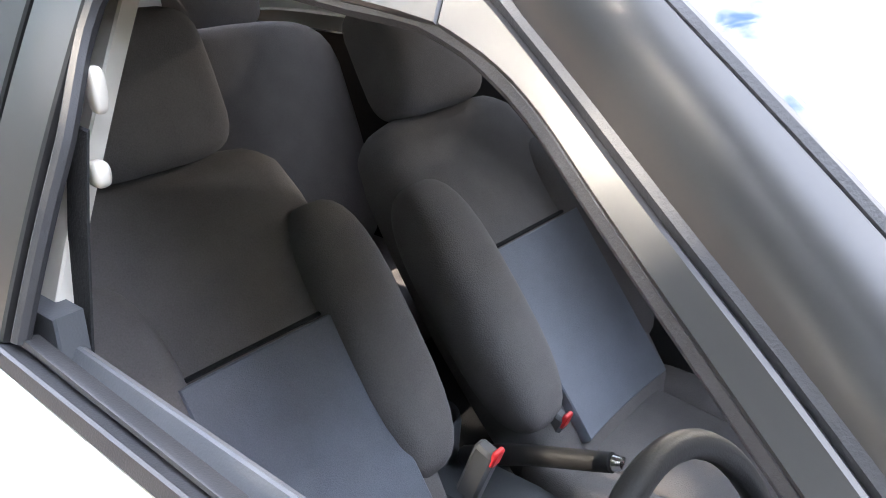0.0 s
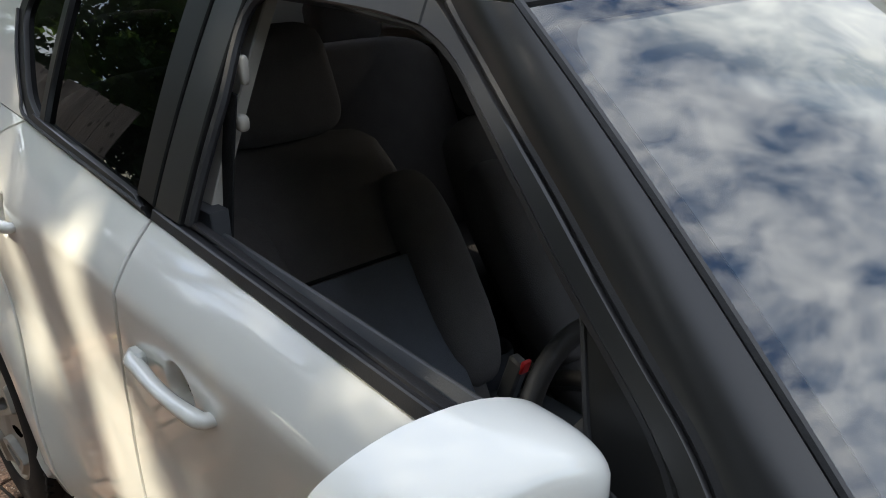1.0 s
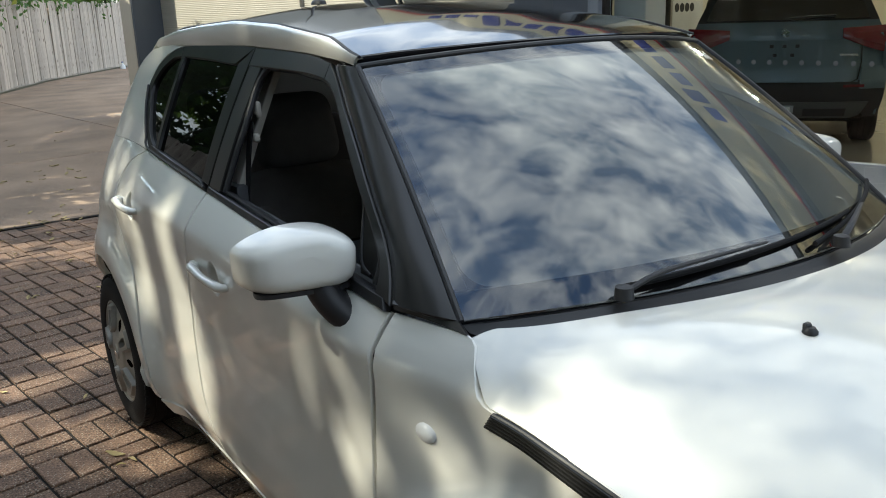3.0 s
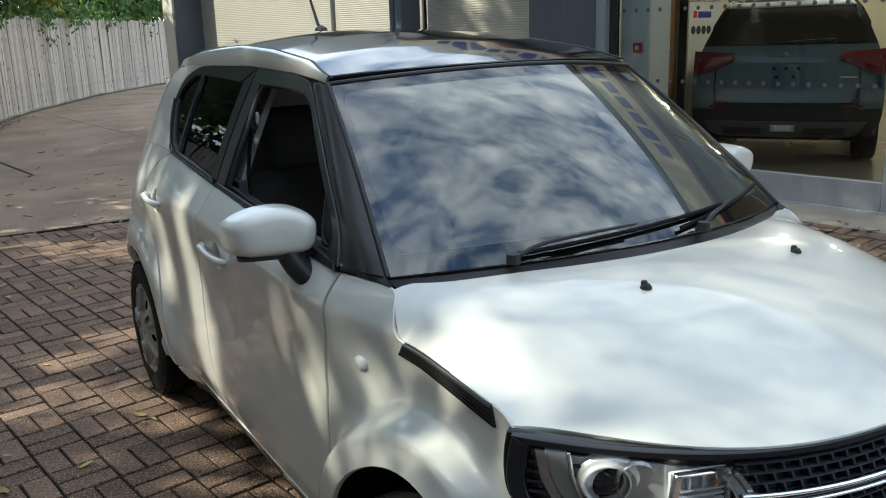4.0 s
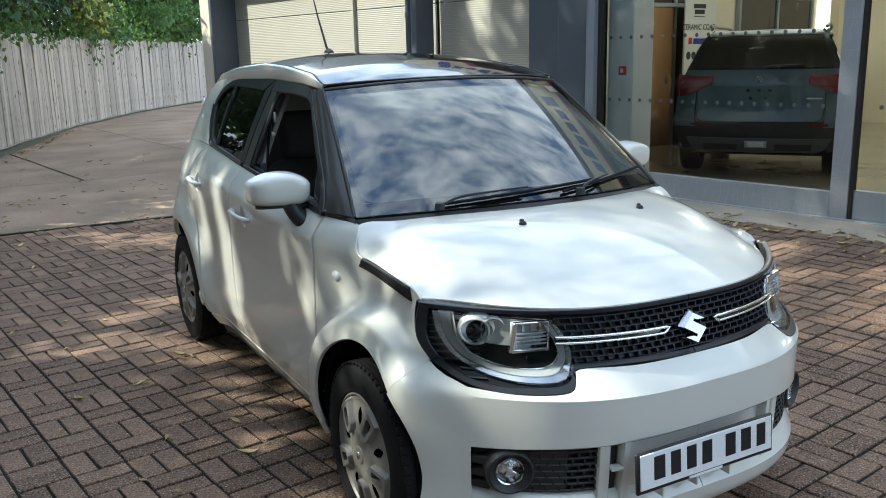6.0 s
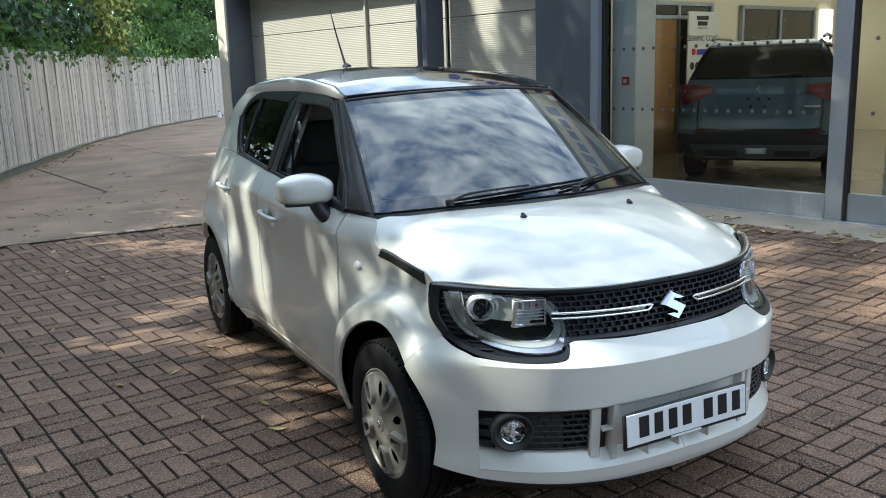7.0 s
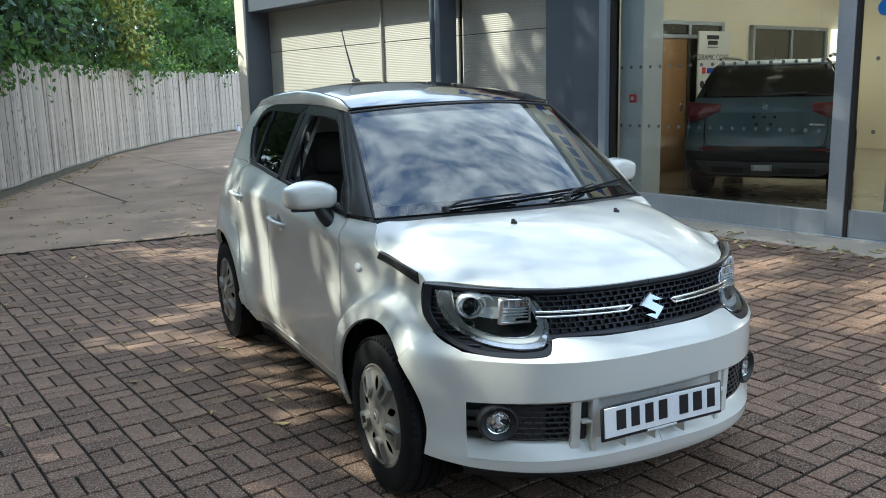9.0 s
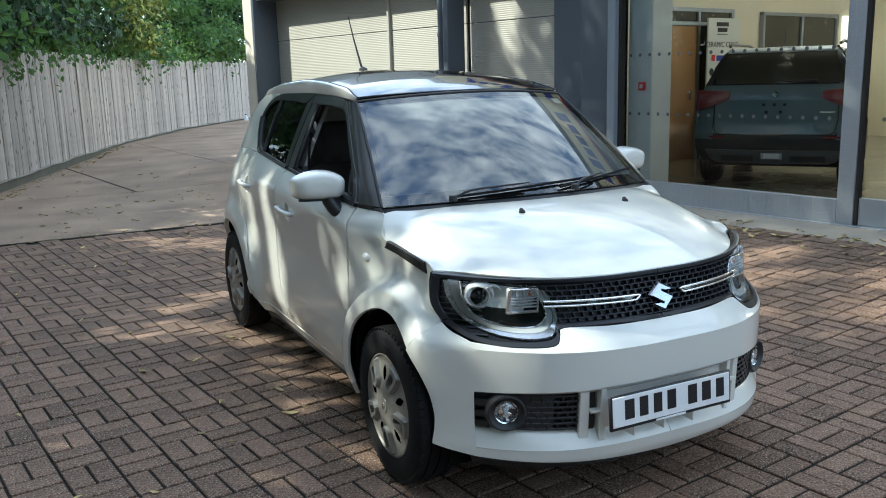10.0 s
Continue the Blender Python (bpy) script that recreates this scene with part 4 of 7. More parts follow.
# bright floor under the lamps
sill_in = strip([(0.62, 0.742), (0.575, 0.716), (0.52, 0.706), (0.455, 0.709)], [(0.60, 0.748), (0.56, 0.726), (0.52, 0.718), (0.46, 0.722)], 24, front_skin, 0.004, 0.024)
inner = strip(U_IN, [(x - 0.004 if x > 0.52 else x + 0.004, z + 0.004 * (z < 0.73)) for x, z in U_IN], 50, front_skin, 0.006, 0.000, m=2)
lamps = both("headlamp", well, LAMPB, None, "clear headlamp with frosted U-shaped light guide")
for o, f in zip(lamps, (False, True)):
    fl = flipped if f else (lambda s: s)
    part("light_guide", fl(band), DRL, o)
    part("chrome_edge", fl(edge), SMOKE, o)
    part("inner_edge", fl(inner), CHROME, o)
    part("projector_ring", fl(ring), SILVERY, o)
    part("projector_lens", fl(ball), DARKGL, o)
    rf_ = part("reflector", fl(refl), LENSW, o)
    for q in frame_bars:
        part("reflector_frame", fl(q), CHROME, rf_)
    for q in flutes:
        part("flute", fl(q), SILVERY, rf_)
    part("lamp_bezel", fl(bezel_in), BEZEL, o)
    part("collar", fl(bell), SILVERY, o)
    part("inner_step", fl(side_bell), SILVERY, o)
    part("lamp_floor", fl(sill_in), SILVERY, o)
    part("indicator_bulb", fl(bulb), AMBER, o)
    lz = part("cover", fl(cover), LENS, o)
    lz.visible_shadow = False

# windscreen, pillars and roof
def roof_z(x, y):
    return tab([0.60, 0.70, 0.80, 1.0, 1.3, 1.6, 2.1, 2.5, 2.75, 2.9], [1.44, 1.466, 1.493, 1.532, 1.562, 1.574, 1.566, 1.520, 1.50, 1.49], y) - (0.17 + 0.07 * smoothstep(1.5, 2.4, y)) * x ** 2


xs = np.linspace(-1, 1, 33)
SB = np.stack([0.668 * xs, 0.085 + 0.43 * (0.668 * xs) ** 2, 1.046 - 0.024 * xs ** 2], 1)
STP = np.stack([0.548 * xs, 0.695 + 0.40 * (0.548 * xs) ** 2, 1.458 - 0.10 * (0.548 * xs) ** 2], 1)
tt = np.linspace(0, 1, 20)[None, :, None]
SC = SB[:, None] * (1 - tt) + STP[:, None] * tt
SC = SC + np.array([0, -0.4, 0.62]) * (0.030 * 4 * tt * (1 - tt) * (1 - 0.5 * (xs[:, None, None]) ** 2))
screen = part("windscreen", sheet(SC, 0.005), SCREEN, car)
screen.visible_shadow = False
# black printed border just under the glass
nS = np.array([0, 0.5, -0.8]) * 0.006
def sc(u, v):
    i, j = (u + 1) / 2 * 32, v * 19
    a, b = int(min(max(i, 0), 31.999)), int(min(max(j, 0), 18.999))
    p, q = i - a, j - b
    return (SC[a, b] * (1 - p) + SC[a + 1, b] * p) * (1 - q) + (SC[a, b + 1] * (1 - p) + SC[a + 1, b + 1] * p) * q + nS
def band_sc(u0, u1, v0, v1, n, m):
    return sheet(np.array([[sc(u, v) for v in np.linspace(v0, v1, m)] for u in np.linspace(u0, u1, n)]), 0.003)
frit = [band_sc(-1, 1, 0, 0.095, 40, 4), band_sc(-1, 1, 0.950, 1.0, 40, 3), band_sc(-1, -0.955, 0.095, 0.950, 4, 20), band_sc(0.955, 1, 0.095, 0.950, 4, 20)]
for s in (-1, 1):
    for v0, dv in ((0.095, 1), (0.950, -1)):
        a = [(s * 0.955, v0), (s * 0.877, v0)] + [(s * (0.955 - 0.065 * (1 - math.sin(g))), v0 + dv * 0.09 * (1 - math.cos(g))) for g in np.linspace(0.0, math.pi / 2, 6)]
        V = [tuple(sc(*q)) for q in a]
        frit.append((V, [(0, k, k + 1) for k in range(1, len(V) - 1)] if s * dv > 0 else [(0, k + 1, k) for k in range(1, len(V) - 1)]))
part("printed_border", join(*frit), FRITM, screen)
# film whose pale colour gives the glass its bright veil
film_in = part("inner_haze", band_sc(-0.95, 0.95, 0.05, 0.97, 30, 16), HAZE, screen)
film_in.location = Vector(nS * 1.2)
film_in.visible_shadow = False
tag = np.array([[sc(u, v) - nS * 0.3 for v in (0.87, 0.93)] for u in (0.80, 0.90)])
part("parking_sticker", sheet(tag, 0.001), PLATEW, screen)
# cowl
CB = np.stack([0.655 * xs, cowl(0.655 * xs) + 0.004, 1.022 - 0.022 * xs ** 4], 1)
part("cowl", sheet(np.stack([CB, (CB + SB) / 2 - np.array([0, 0, 0.008]), SB - np.array([0, 0, 0.006])], 1), 0.03), PLAST, car)
seal = np.vstack([np.stack([SC[0, :, 0], SC[0, :, 1], SC[0, :, 2]], 1), STP, SC[-1, ::-1]])
part("screen_seal", tube(seal, 0.0065, 8), PLAST, car)
# roof
R, Q = np.meshgrid(np.linspace(-1, 1, 31), np.linspace(0, 1, 40), indexing="ij")
RX = R * (0.515 - 0.01 * Q + 0.026 * (1 - smoothstep(0.0, 0.14, Q)))
RY = (0.712 + 0.40 * RX ** 2) * (1 - Q) + (2.50 - 0.98 * RX ** 2) * Q
roof = part("roof", sheet(np.stack([RX, RY, roof_z(RX, RY)], -1), 0.02, (0, 1.6, 0)), GLOSSB, car, "gloss black roof panel")
yy = np.linspace(0, 1, 34)
RA = np.array([[-0.520 + 0.01 * q, 0.82 * (1 - q) + 2.245 * q, 0] for q in yy])
RA[:, 0] -= 0.024 * (1 - smoothstep(0.0, 0.14, yy))
RA[:, 2] = roof_z(RA[:, 0], RA[:, 1]) + 0.002
ZT = lambda y: tab([0.80, 0.9, 1.1, 1.5, 2.05, 2.2, 2.34], [1.424, 1.436, 1.450, 1.462, 1.454, 1.454, 1.444], y)
RBo = np.array([[-float(glaze(y, ZT(y))), y, float(ZT(y))] for y in 0.84 * (1 - yy) + 2.36 * yy])
v5 = np.linspace(0, 1, 7)[None, :, None]
rail = RA[:, None] * (1 - v5) + RBo[:, None] * v5
rail = rail + np.array([-0.6, 0, 0.8]) * (0.019 * 4 * v5 * (1 - v5)) * (0.15 + 0.85 * smoothstep(0.0, 0.15, yy))[:, None, None]
rail[:, :, 2] -= 0.012 * smoothstep(1.85, 2.36, rail[:, :, 1]) * (1 - v5[:, :, 0])
rail = np.concatenate([rail, (RBo + np.array([0.030, 0.0, -0.006]))[:, None]], 1)
both("roof_rail", sheet(rail, 0.015), WHITE)
# the rail's end turns down into the rear pillar
q7 = np.linspace(0, 1, 10)[:, None, None]
far_ = (np.array([-0.44, 2.505, 1.392])[None] * (1 - v5[0]) + np.array([-float(glaze(2.455, 1.400)), 2.455, 1.400])[None] * v5[0])
rend = rail[-1, :7][None] * (1 - q7) + far_[None] * q7 + np.array([-0.3, 0.2, 0.8]) * (0.016 * 4 * q7 * (1 - q7) * (1 - v5))
both("rear_roof_corner", sheet(rend, 0.015, (0, 1.6, 1.0)), WHITE)
both("roof_joint", tube(RA + np.array([0.004, 0, -0.001]), 0.004, 6), PLAST)
# black windscreen pillars
PA = SC[0] + np.array([-0.006, 0.0, 0.002])
GAPL = [(0.409, 1.029), (0.439, 1.085), (0.487, 1.133), (0.546, 1.174), (0.612, 1.219), (0.689, 1.272), (0.773, 1.326), (0.850, 1.376), (0.905, 1.410), (0.925, 1.424)]
PB = high_side(spl(GAPL, 20), 0.004)
v4 = np.linspace(0, 1, 7)[None, :, None]
pil = PA[:, None] * (1 - v4) + PB[:, None] * v4 + np.array([-0.75, -0.4, 0.2]) * (0.016 * 4 * v4 * (1 - v4))
both("windscreen_pillar", sheet(pil, 0.02), PILLAR)
both("pillar_seal", tube(high_side(spl([(y + 0.002, z - 0.003) for y, z in GAPL], 30), 0.014), 0.011, 8), PLAST)
foot = np.stack([SB[0] + (PB[0] - SB[0]) * k for k in np.linspace(0, 1, 6)])
wt = low_side(spl([(0.245, 1.006), (0.33, 1.011), (0.418, 1.013)], 6))
both("pillar_foot", sheet(np.stack([foot + np.array([-0.004, 0, 0.004]), wt + np.array([-0.001, 0, 0.003])], 1), 0.02), PILLAR)
# aerial
part("aerial", join(tube([(0, 2.10, 1.575), (0, 2.13, 1.60), (0, 2.24, 1.77), (0, 2.31, 1.90)], [0.009, 0.007, 0.0045, 0.003], 8),
                    moved(lathe([(0.0, 0.0), (0.0, 0.03), (0.012, 0.026), (0.022, 0.010), (0.024, 0.0)], 20, "z"), Matrix.Translation((0, 2.10, 1.572)) @ Matrix.Diagonal((0.8, 1.5, 1, 1)))), PLAST, car)

# door window frames, glass
def frame_strip(a, b, n=16, inset=0.0, m=3, thick=0.022):
    return strip(a, b, n, high_side, thick, inset, m=m)


AP = [(0.496, 1.045), (0.494, 1.085), (0.529, 1.122), (0.582, 1.160), (0.653, 1.206), (0.738, 1.265), (0.815, 1.318), (0.864, 1.352), (0.905, 1.374), (0.950, 1.390), (1.02, 1.398), (1.32, 1.404)]
FRAME_IN = [(0.474, 1.036), (0.482, 1.086), (0.523, 1.126), (0.578, 1.165), (0.649, 1.211), (0.733, 1.269), (0.810, 1.322), (0.860, 1.357), (0.902, 1.379), (0.952, 1.396)]
FRAME_OUT = [(y + 0.006, z - 0.002) for y, z in GAPL[:-1]] + [(0.955, 1.432)]
ff = join(frame_strip(FRAME_OUT, FRAME_IN, 44, -0.002, m=5),
          frame_strip([(0.955, 1.432), (1.06, 1.446), (1.2, 1.453), (1.43, 1.458)], [(0.952, 1.396), (1.05, 1.404), (1.2, 1.408), (1.43, 1.410)], 16, -0.002),
          frame_strip([(1.345, 1.410), (1.346, 1.09)], [(1.428, 1.410), (1.430, 1.09)]))
# dark corner panel between the window's front edge and the mirror, with a slim upright strip
sail = frame_strip([(0.486, 1.045), (0.490, 1.090), (0.527, 1.124), (0.580, 1.162), (0.636, 1.198)], [(0.575, 1.046), (0.592, 1.075), (0.608, 1.110), (0.624, 1.150), (0.640, 1.190)], 16, 0.020)
sail_bar = tube(high_side(spl([(0.535, 1.050), (0.572, 1.062), (0.592, 1.088), (0.612, 1.130), (0.640, 1.192)], 24), 0.020), 0.0035, 8)
beltm = strip([(0.425, 1.016), (0.6, 1.026), (1.43, 1.078)], [(0.440, 1.036), (0.6, 1.046), (1.43, 1.094)], 24, high_side, 0.02, -0.004)
for o, f in zip(front_doors, (False, True)):
    fl = flipped if f else (lambda s: s)
    part("window_frame", fl(ff), PILLAR, o)
    part("corner_panel", fl(sail), SATIN, o)
    part("corner_strip", fl(sail_bar), PLAST, o)
    part("belt_moulding", fl(join(beltm, strip([(0.50, 1.030), (1.335, 1.090)], [(0.50, 1.036), (1.335, 1.096)], 16, high_side, 0.02, 0.010))), PLAST, o)
    part("window_channel", fl(join(tube(high_side(spl(AP + [(1.33, 1.25), (1.332, 1.09)], 60), 0.012), 0.009, 8))), PLAST, o)
    if f:
        g = patch([(0.60, 1.04), (1.335, 1.09)], [(0.87, 1.372), (1.335, 1.404)], [(0.60, 1.04), (0.68, 1.20), (0.87, 1.372)], [(1.335, 1.09), (1.335, 1.404)], 12, 8, high_side, 0.004, 0.014)
        gl = part("window", fl(g), CLEARG, o)
        gl.visible_shadow = False
rf = join(frame_strip([(1.437, 1.094), (1.437, 1.458)], [(1.500, 1.10), (1.515, 1.412)]),
          frame_strip([(1.437, 1.458), (1.8, 1.463), (2.05, 1.451)], [(1.54, 1.410), (1.8, 1.418), (2.03, 1.420)]),
          frame_strip([(2.05, 1.451), (2.14, 1.436), (2.232, 1.392), (2.266, 1.32), (2.21, 1.252), (2.12, 1.17), (2.05, 1.128)],
                      [(2.03, 1.420), (2.11, 1.412), (2.19, 1.375), (2.222, 1.318), (2.17, 1.255), (2.08, 1.172), (2.0, 1.138)], 30),
          frame_strip([(1.437, 1.078), (2.06, 1.124)], [(1.50, 1.10), (2.02, 1.142)], 14, -0.004),
          frame_strip([(1.955, 1.13), (2.00, 1.42)], [(1.985, 1.135), (2.03, 1.42)], 8, 0.0))
rg = patch([(1.50, 1.09), (2.10, 1.135)], [(1.50, 1.425), (2.10, 1.43)], [(1.50, 1.09), (1.50, 1.425)], [(2.10, 1.135), (2.245, 1.32), (2.10, 1.43)], 16, 10, high_side, 0.004, 0.012)
brt = tube(np.vstack([high_side(spl([(1.46, 1.088), (2.02, 1.127), (2.10, 1.16), (2.20, 1.245), (2.262, 1.32)], 40), -0.004)]), 0.004, 6)
for o, f in zip(rear_doors, (False, True)):
    fl = flipped if f else (lambda s: s)
    part("window_frame", fl(rf), SATIN, o)
    gl = part("window", fl(rg), TINT, o, "dark tinted window")
    gl.visible_shadow = False
    part("window_seal", fl(brt), PLAST, o)

# handles
def handle(y0, y1, z):
    """A pull bar standing off the door, fatter at its ends."""
    xa = -float(half((y0 + y1) / 2, z))
    ym = (y0 + y1) / 2
    path = [(xa + 0.010, y0, z - 0.004), (xa - 0.010, y0 + 0.004, z - 0.004), (xa - 0.018, y0 + 0.030, z - 0.002), (xa - 0.023, ym - 0.03, z), (xa - 0.023, ym + 0.02, z + 0.002), (xa - 0.020, y1 - 0.055, z + 0.004), (xa - 0.016, y1 - 0.02, z + 0.005), (xa + 0.010, y1, z + 0.005)]
    r = np.interp(np.linspace(0, 1, 30), [0, 0.12, 0.35, 0.6, 0.8, 0.93, 1.0], [0.013, 0.0160, 0.0135, 0.0135, 0.0150, 0.0155, 0.012])
    return tube(spl(path, 30), r, 14, flat=0.78)


def lock_cap(y1, z):
    xa = -float(half(y1, z))
    return moved(block((-0.016, -0.034, -0.0150), (0.006, 0.004, 0.0150), 0.006), Matrix.Translation((xa - 0.004, y1 - 0.002, z + 0.004)))


CUP_Y, CUP_Z, CUP_D = 0.042, 0.048, 0.026


def press(ob, y, z):
    """Presses a hollow for the fingers into the door skin."""
    bm = bmesh.new()
    bm.from_mesh(ob.data)
    away = lambda c: ((c.y - y) / CUP_Y) ** 2 + ((c.z - z) / CUP_Z) ** 2
    near = [q for q in bm.faces if away(q.calc_center_median()) < 2.2]
    bmesh.ops.subdivide_edges(bm, edges=list({e for q in near for e in q.edges}), cuts=4, use_grid_fill=True)
    for v in bm.verts:
        k = away(v.co)
        if k < 1:
            v.co.x -= math.copysign(CUP_D * float(smoothstep(0, 1, (1 - k) * 1.5)), v.co.x)
    for q in bm.faces:
        q.smooth = True
    bm.to_mesh(ob.data)
    bm.free()


for doors, y0, y1, z, cy in ((front_doors, 1.140, 1.372, 0.893, 1.232), (rear_doors, 1.932, 2.135, 0.952, 2.020)):
    for o, f in zip(doors, (False, True)):
        fl = flipped if f else (lambda s: s)
        hd = part("handle", fl(handle(y0, y1, z)), WHITE, o)
        part("lock_cap", fl(lock_cap(y1, z)), WHITE, hd)
        press(o, cy, z - 0.002)

# door mirrors
MIRROR = np.array([-0.821, 0.637, 1.111])


def mirror_shell():
    n, m = 44, 20
    P = np.zeros((n, m, 3))
    for i in range(n):
        g = 2 * math.pi * i / n
        for j in range(m):
            h = math.pi / 2 * j / (m - 1)
            sx, sz = math.cos(g), math.sin(g)
            ex = 2.5 if sz > 0 else 4.6
            r = (abs(sx) ** ex + abs(sz) ** ex) ** (-1 / ex)
            ca, sa = math.cos(h) ** 0.36, math.sin(h)
            z = sz * r * (0.045 if sz > 0 else 0.081) * ca
            x = sx * r * 0.110 * ca * (1 - 0.14 * (z > 0) * z / 0.045)
            y = -0.099 * sa ** 0.9 - 0.21 * x
            # a soft shoulder line runs across the front
            y -= 0.003 * math.exp(-((z + 0.012) / 0.025) ** 2) * sa
            # the top is highest towards the door and falls away to the tip
            z *= 1 - float(smoothstep(-0.05, 0.045, z)) * 0.40 * ((x / 0.11 - 0.3) / 1.3) ** 2
            P[i, j] = MIRROR + np.array([x, y, z - 0.010 * x])
    V = [tuple(p) for p in P.reshape(-1, 3)]
    F = [(i * m + j, i * m + j + 1, ((i + 1) % n) * m + j + 1, ((i + 1) % n) * m + j) for i in range(n) for j in range(m - 1)]
    return V, F


msh = mirror_shell()
mback = moved(lathe([(0.0, 0.0), (0.0, 0.092), (-0.012, 0.097)], 28, "y"), Matrix.Translation(MIRROR + np.array([0, 0.004, -0.022])) @ pose(0, 0, 0, 0, 0, -12) @ Matrix.Diagonal((1.10, 1, 0.60, 1)))
mlow = moved(prism([(0.094 * math.copysign(abs(math.cos(g)) ** 0.5, math.cos(g)), 0.036 * math.copysign(abs(math.sin(g)) ** 0.6, math.sin(g))) for g in np.linspace(0, 2 * math.pi, 32, endpoint=False)], 0.009, lambda a, b, h: Vector((a, b, h))), Matrix.Translation(MIRROR + np.array([0.006, -0.038, -0.0815])) @ pose(0, 0, 0, 0, 0, -12))
stalk = tube(spl([(-0.700, 0.515, 0.935), (-0.735, 0.540, 0.958), (-0.765, 0.575, 1.0), (-0.782, 0.598, 1.045)], 14), [0.020, 0.030, 0.036, 0.040, 0.042, 0.043, 0.044, 0.045, 0.046, 0.047, 0.047, 0.048, 0.048, 0.048], 16, flat=0.72)
mirs = both("door_mirror", stalk, PLAST, None, "white door mirror on a black stalk")
for o, f in zip(mirs, (False, True)):
    fl = flipped if f else (lambda s: s)
    part("shell", fl(msh), WHITE, o)
    part("mirror_glass", fl(mback), DARKGL, o)
    part("lower_trim", fl(mlow), PLAST, o)

# wipers
def wiper(px, u0, u1, v0, v1):
    pv = np.array(sc(px, 0.02)) - np.array([0, 0.03, -0.012])
    blade = np.array([sc(u0 + (u1 - u0) * k, v0 + (v1 - v0) * k) - nS * 3.2 for k in np.linspace(0, 1, 14)])
    mid = blade[6] + np.array([0, -0.012, 0.018])
    arm = spl([pv, pv + (mid - pv) * 0.2 + np.array([0, -0.01, 0.02]), pv + (mid - pv) * 0.6 + np.array([0, -0.006, 0.012]), mid], 14)
    return tube(arm, np.linspace(0.0095, 0.005, 14), 8, flat=0.6), tube(blade, 0.0055, 8), moved(lathe([(-0.01, 0.0), (-0.01, 0.018), (0.012, 0.016), (0.016, 0.0)], 16, "z"), Matrix.Translation(pv))


for a in ((-0.62, -0.60, 0.42, 0.02, 0.075), (0.20, 0.10, 0.92, 0.02, 0.12)):
    arm, blade, hub = wiper(*a)
    wp = part("wiper", join(arm, hub), PLAST, car, "black windscreen wiper")
    part("blade", blade, RUBBER, wp)

# tail: closes the back of the car
tz = 0.28 + 1.22 * np.linspace(0, 1, 14)
tail = np.array([[((2 * q - 1) * float(min(half(tail_y(z) - 0.09, min(z, 1.1)), glaze(tail_y(z) - 0.09, max(z, 1.0)))), float(tail_y(z)) - 0.09 * (2 * q - 1) ** 4, z) for z in tz] for q in np.linspace(0, 1, 20)])
tail[:, :, 2] -= 0.095 * np.clip((tail[:, :, 2] - 1.30) / 0.20, 0, 1) * (np.linspace(-1, 1, 20) ** 4)[:, None]
tg = part("tailgate", sheet(tail, 0.02), WHITE, car)
part("rear_window", sheet(tail[3:17, 9:13] + np.array([0, 0.006, 0.002]), 0.004), TINT, tg)

# wheels
def tyre_shape():
    w = 0.0875
    prof = [(-0.070, 0.192), (-0.084, 0.205), (-0.090, 0.235), (-0.087, 0.265), (-0.078, 0.288), (-0.066, 0.298)]
    for a in (-0.042, 0.0, 0.042):
        prof += [(a - 0.013 - 0.004, 0.3035), (a - 0.005, 0.304), (a - 0.0035, 0.297), (a + 0.0035, 0.297), (a + 0.005, 0.304)]
    prof += [(0.066, 0.298), (0.078, 0.288), (0.087, 0.265), (0.090, 0.235), (0.084, 0.205), (0.070, 0.192)]
    return lathe(prof, 72, "x")


def tread():
    out = []
    for k in range(64):
        g = 2 * math.pi * k / 64
        m = Matrix.Rotation(g, 4, "X")
        for s in (-1, 1):
            out.append(moved(block((s * 0.049, -0.0132, 0.290), (s * 0.078, 0.0132, 0.3025), 0.003), m @ pose(0, 0, 0, 0, 0, 10 * s)))
    return join(*out)


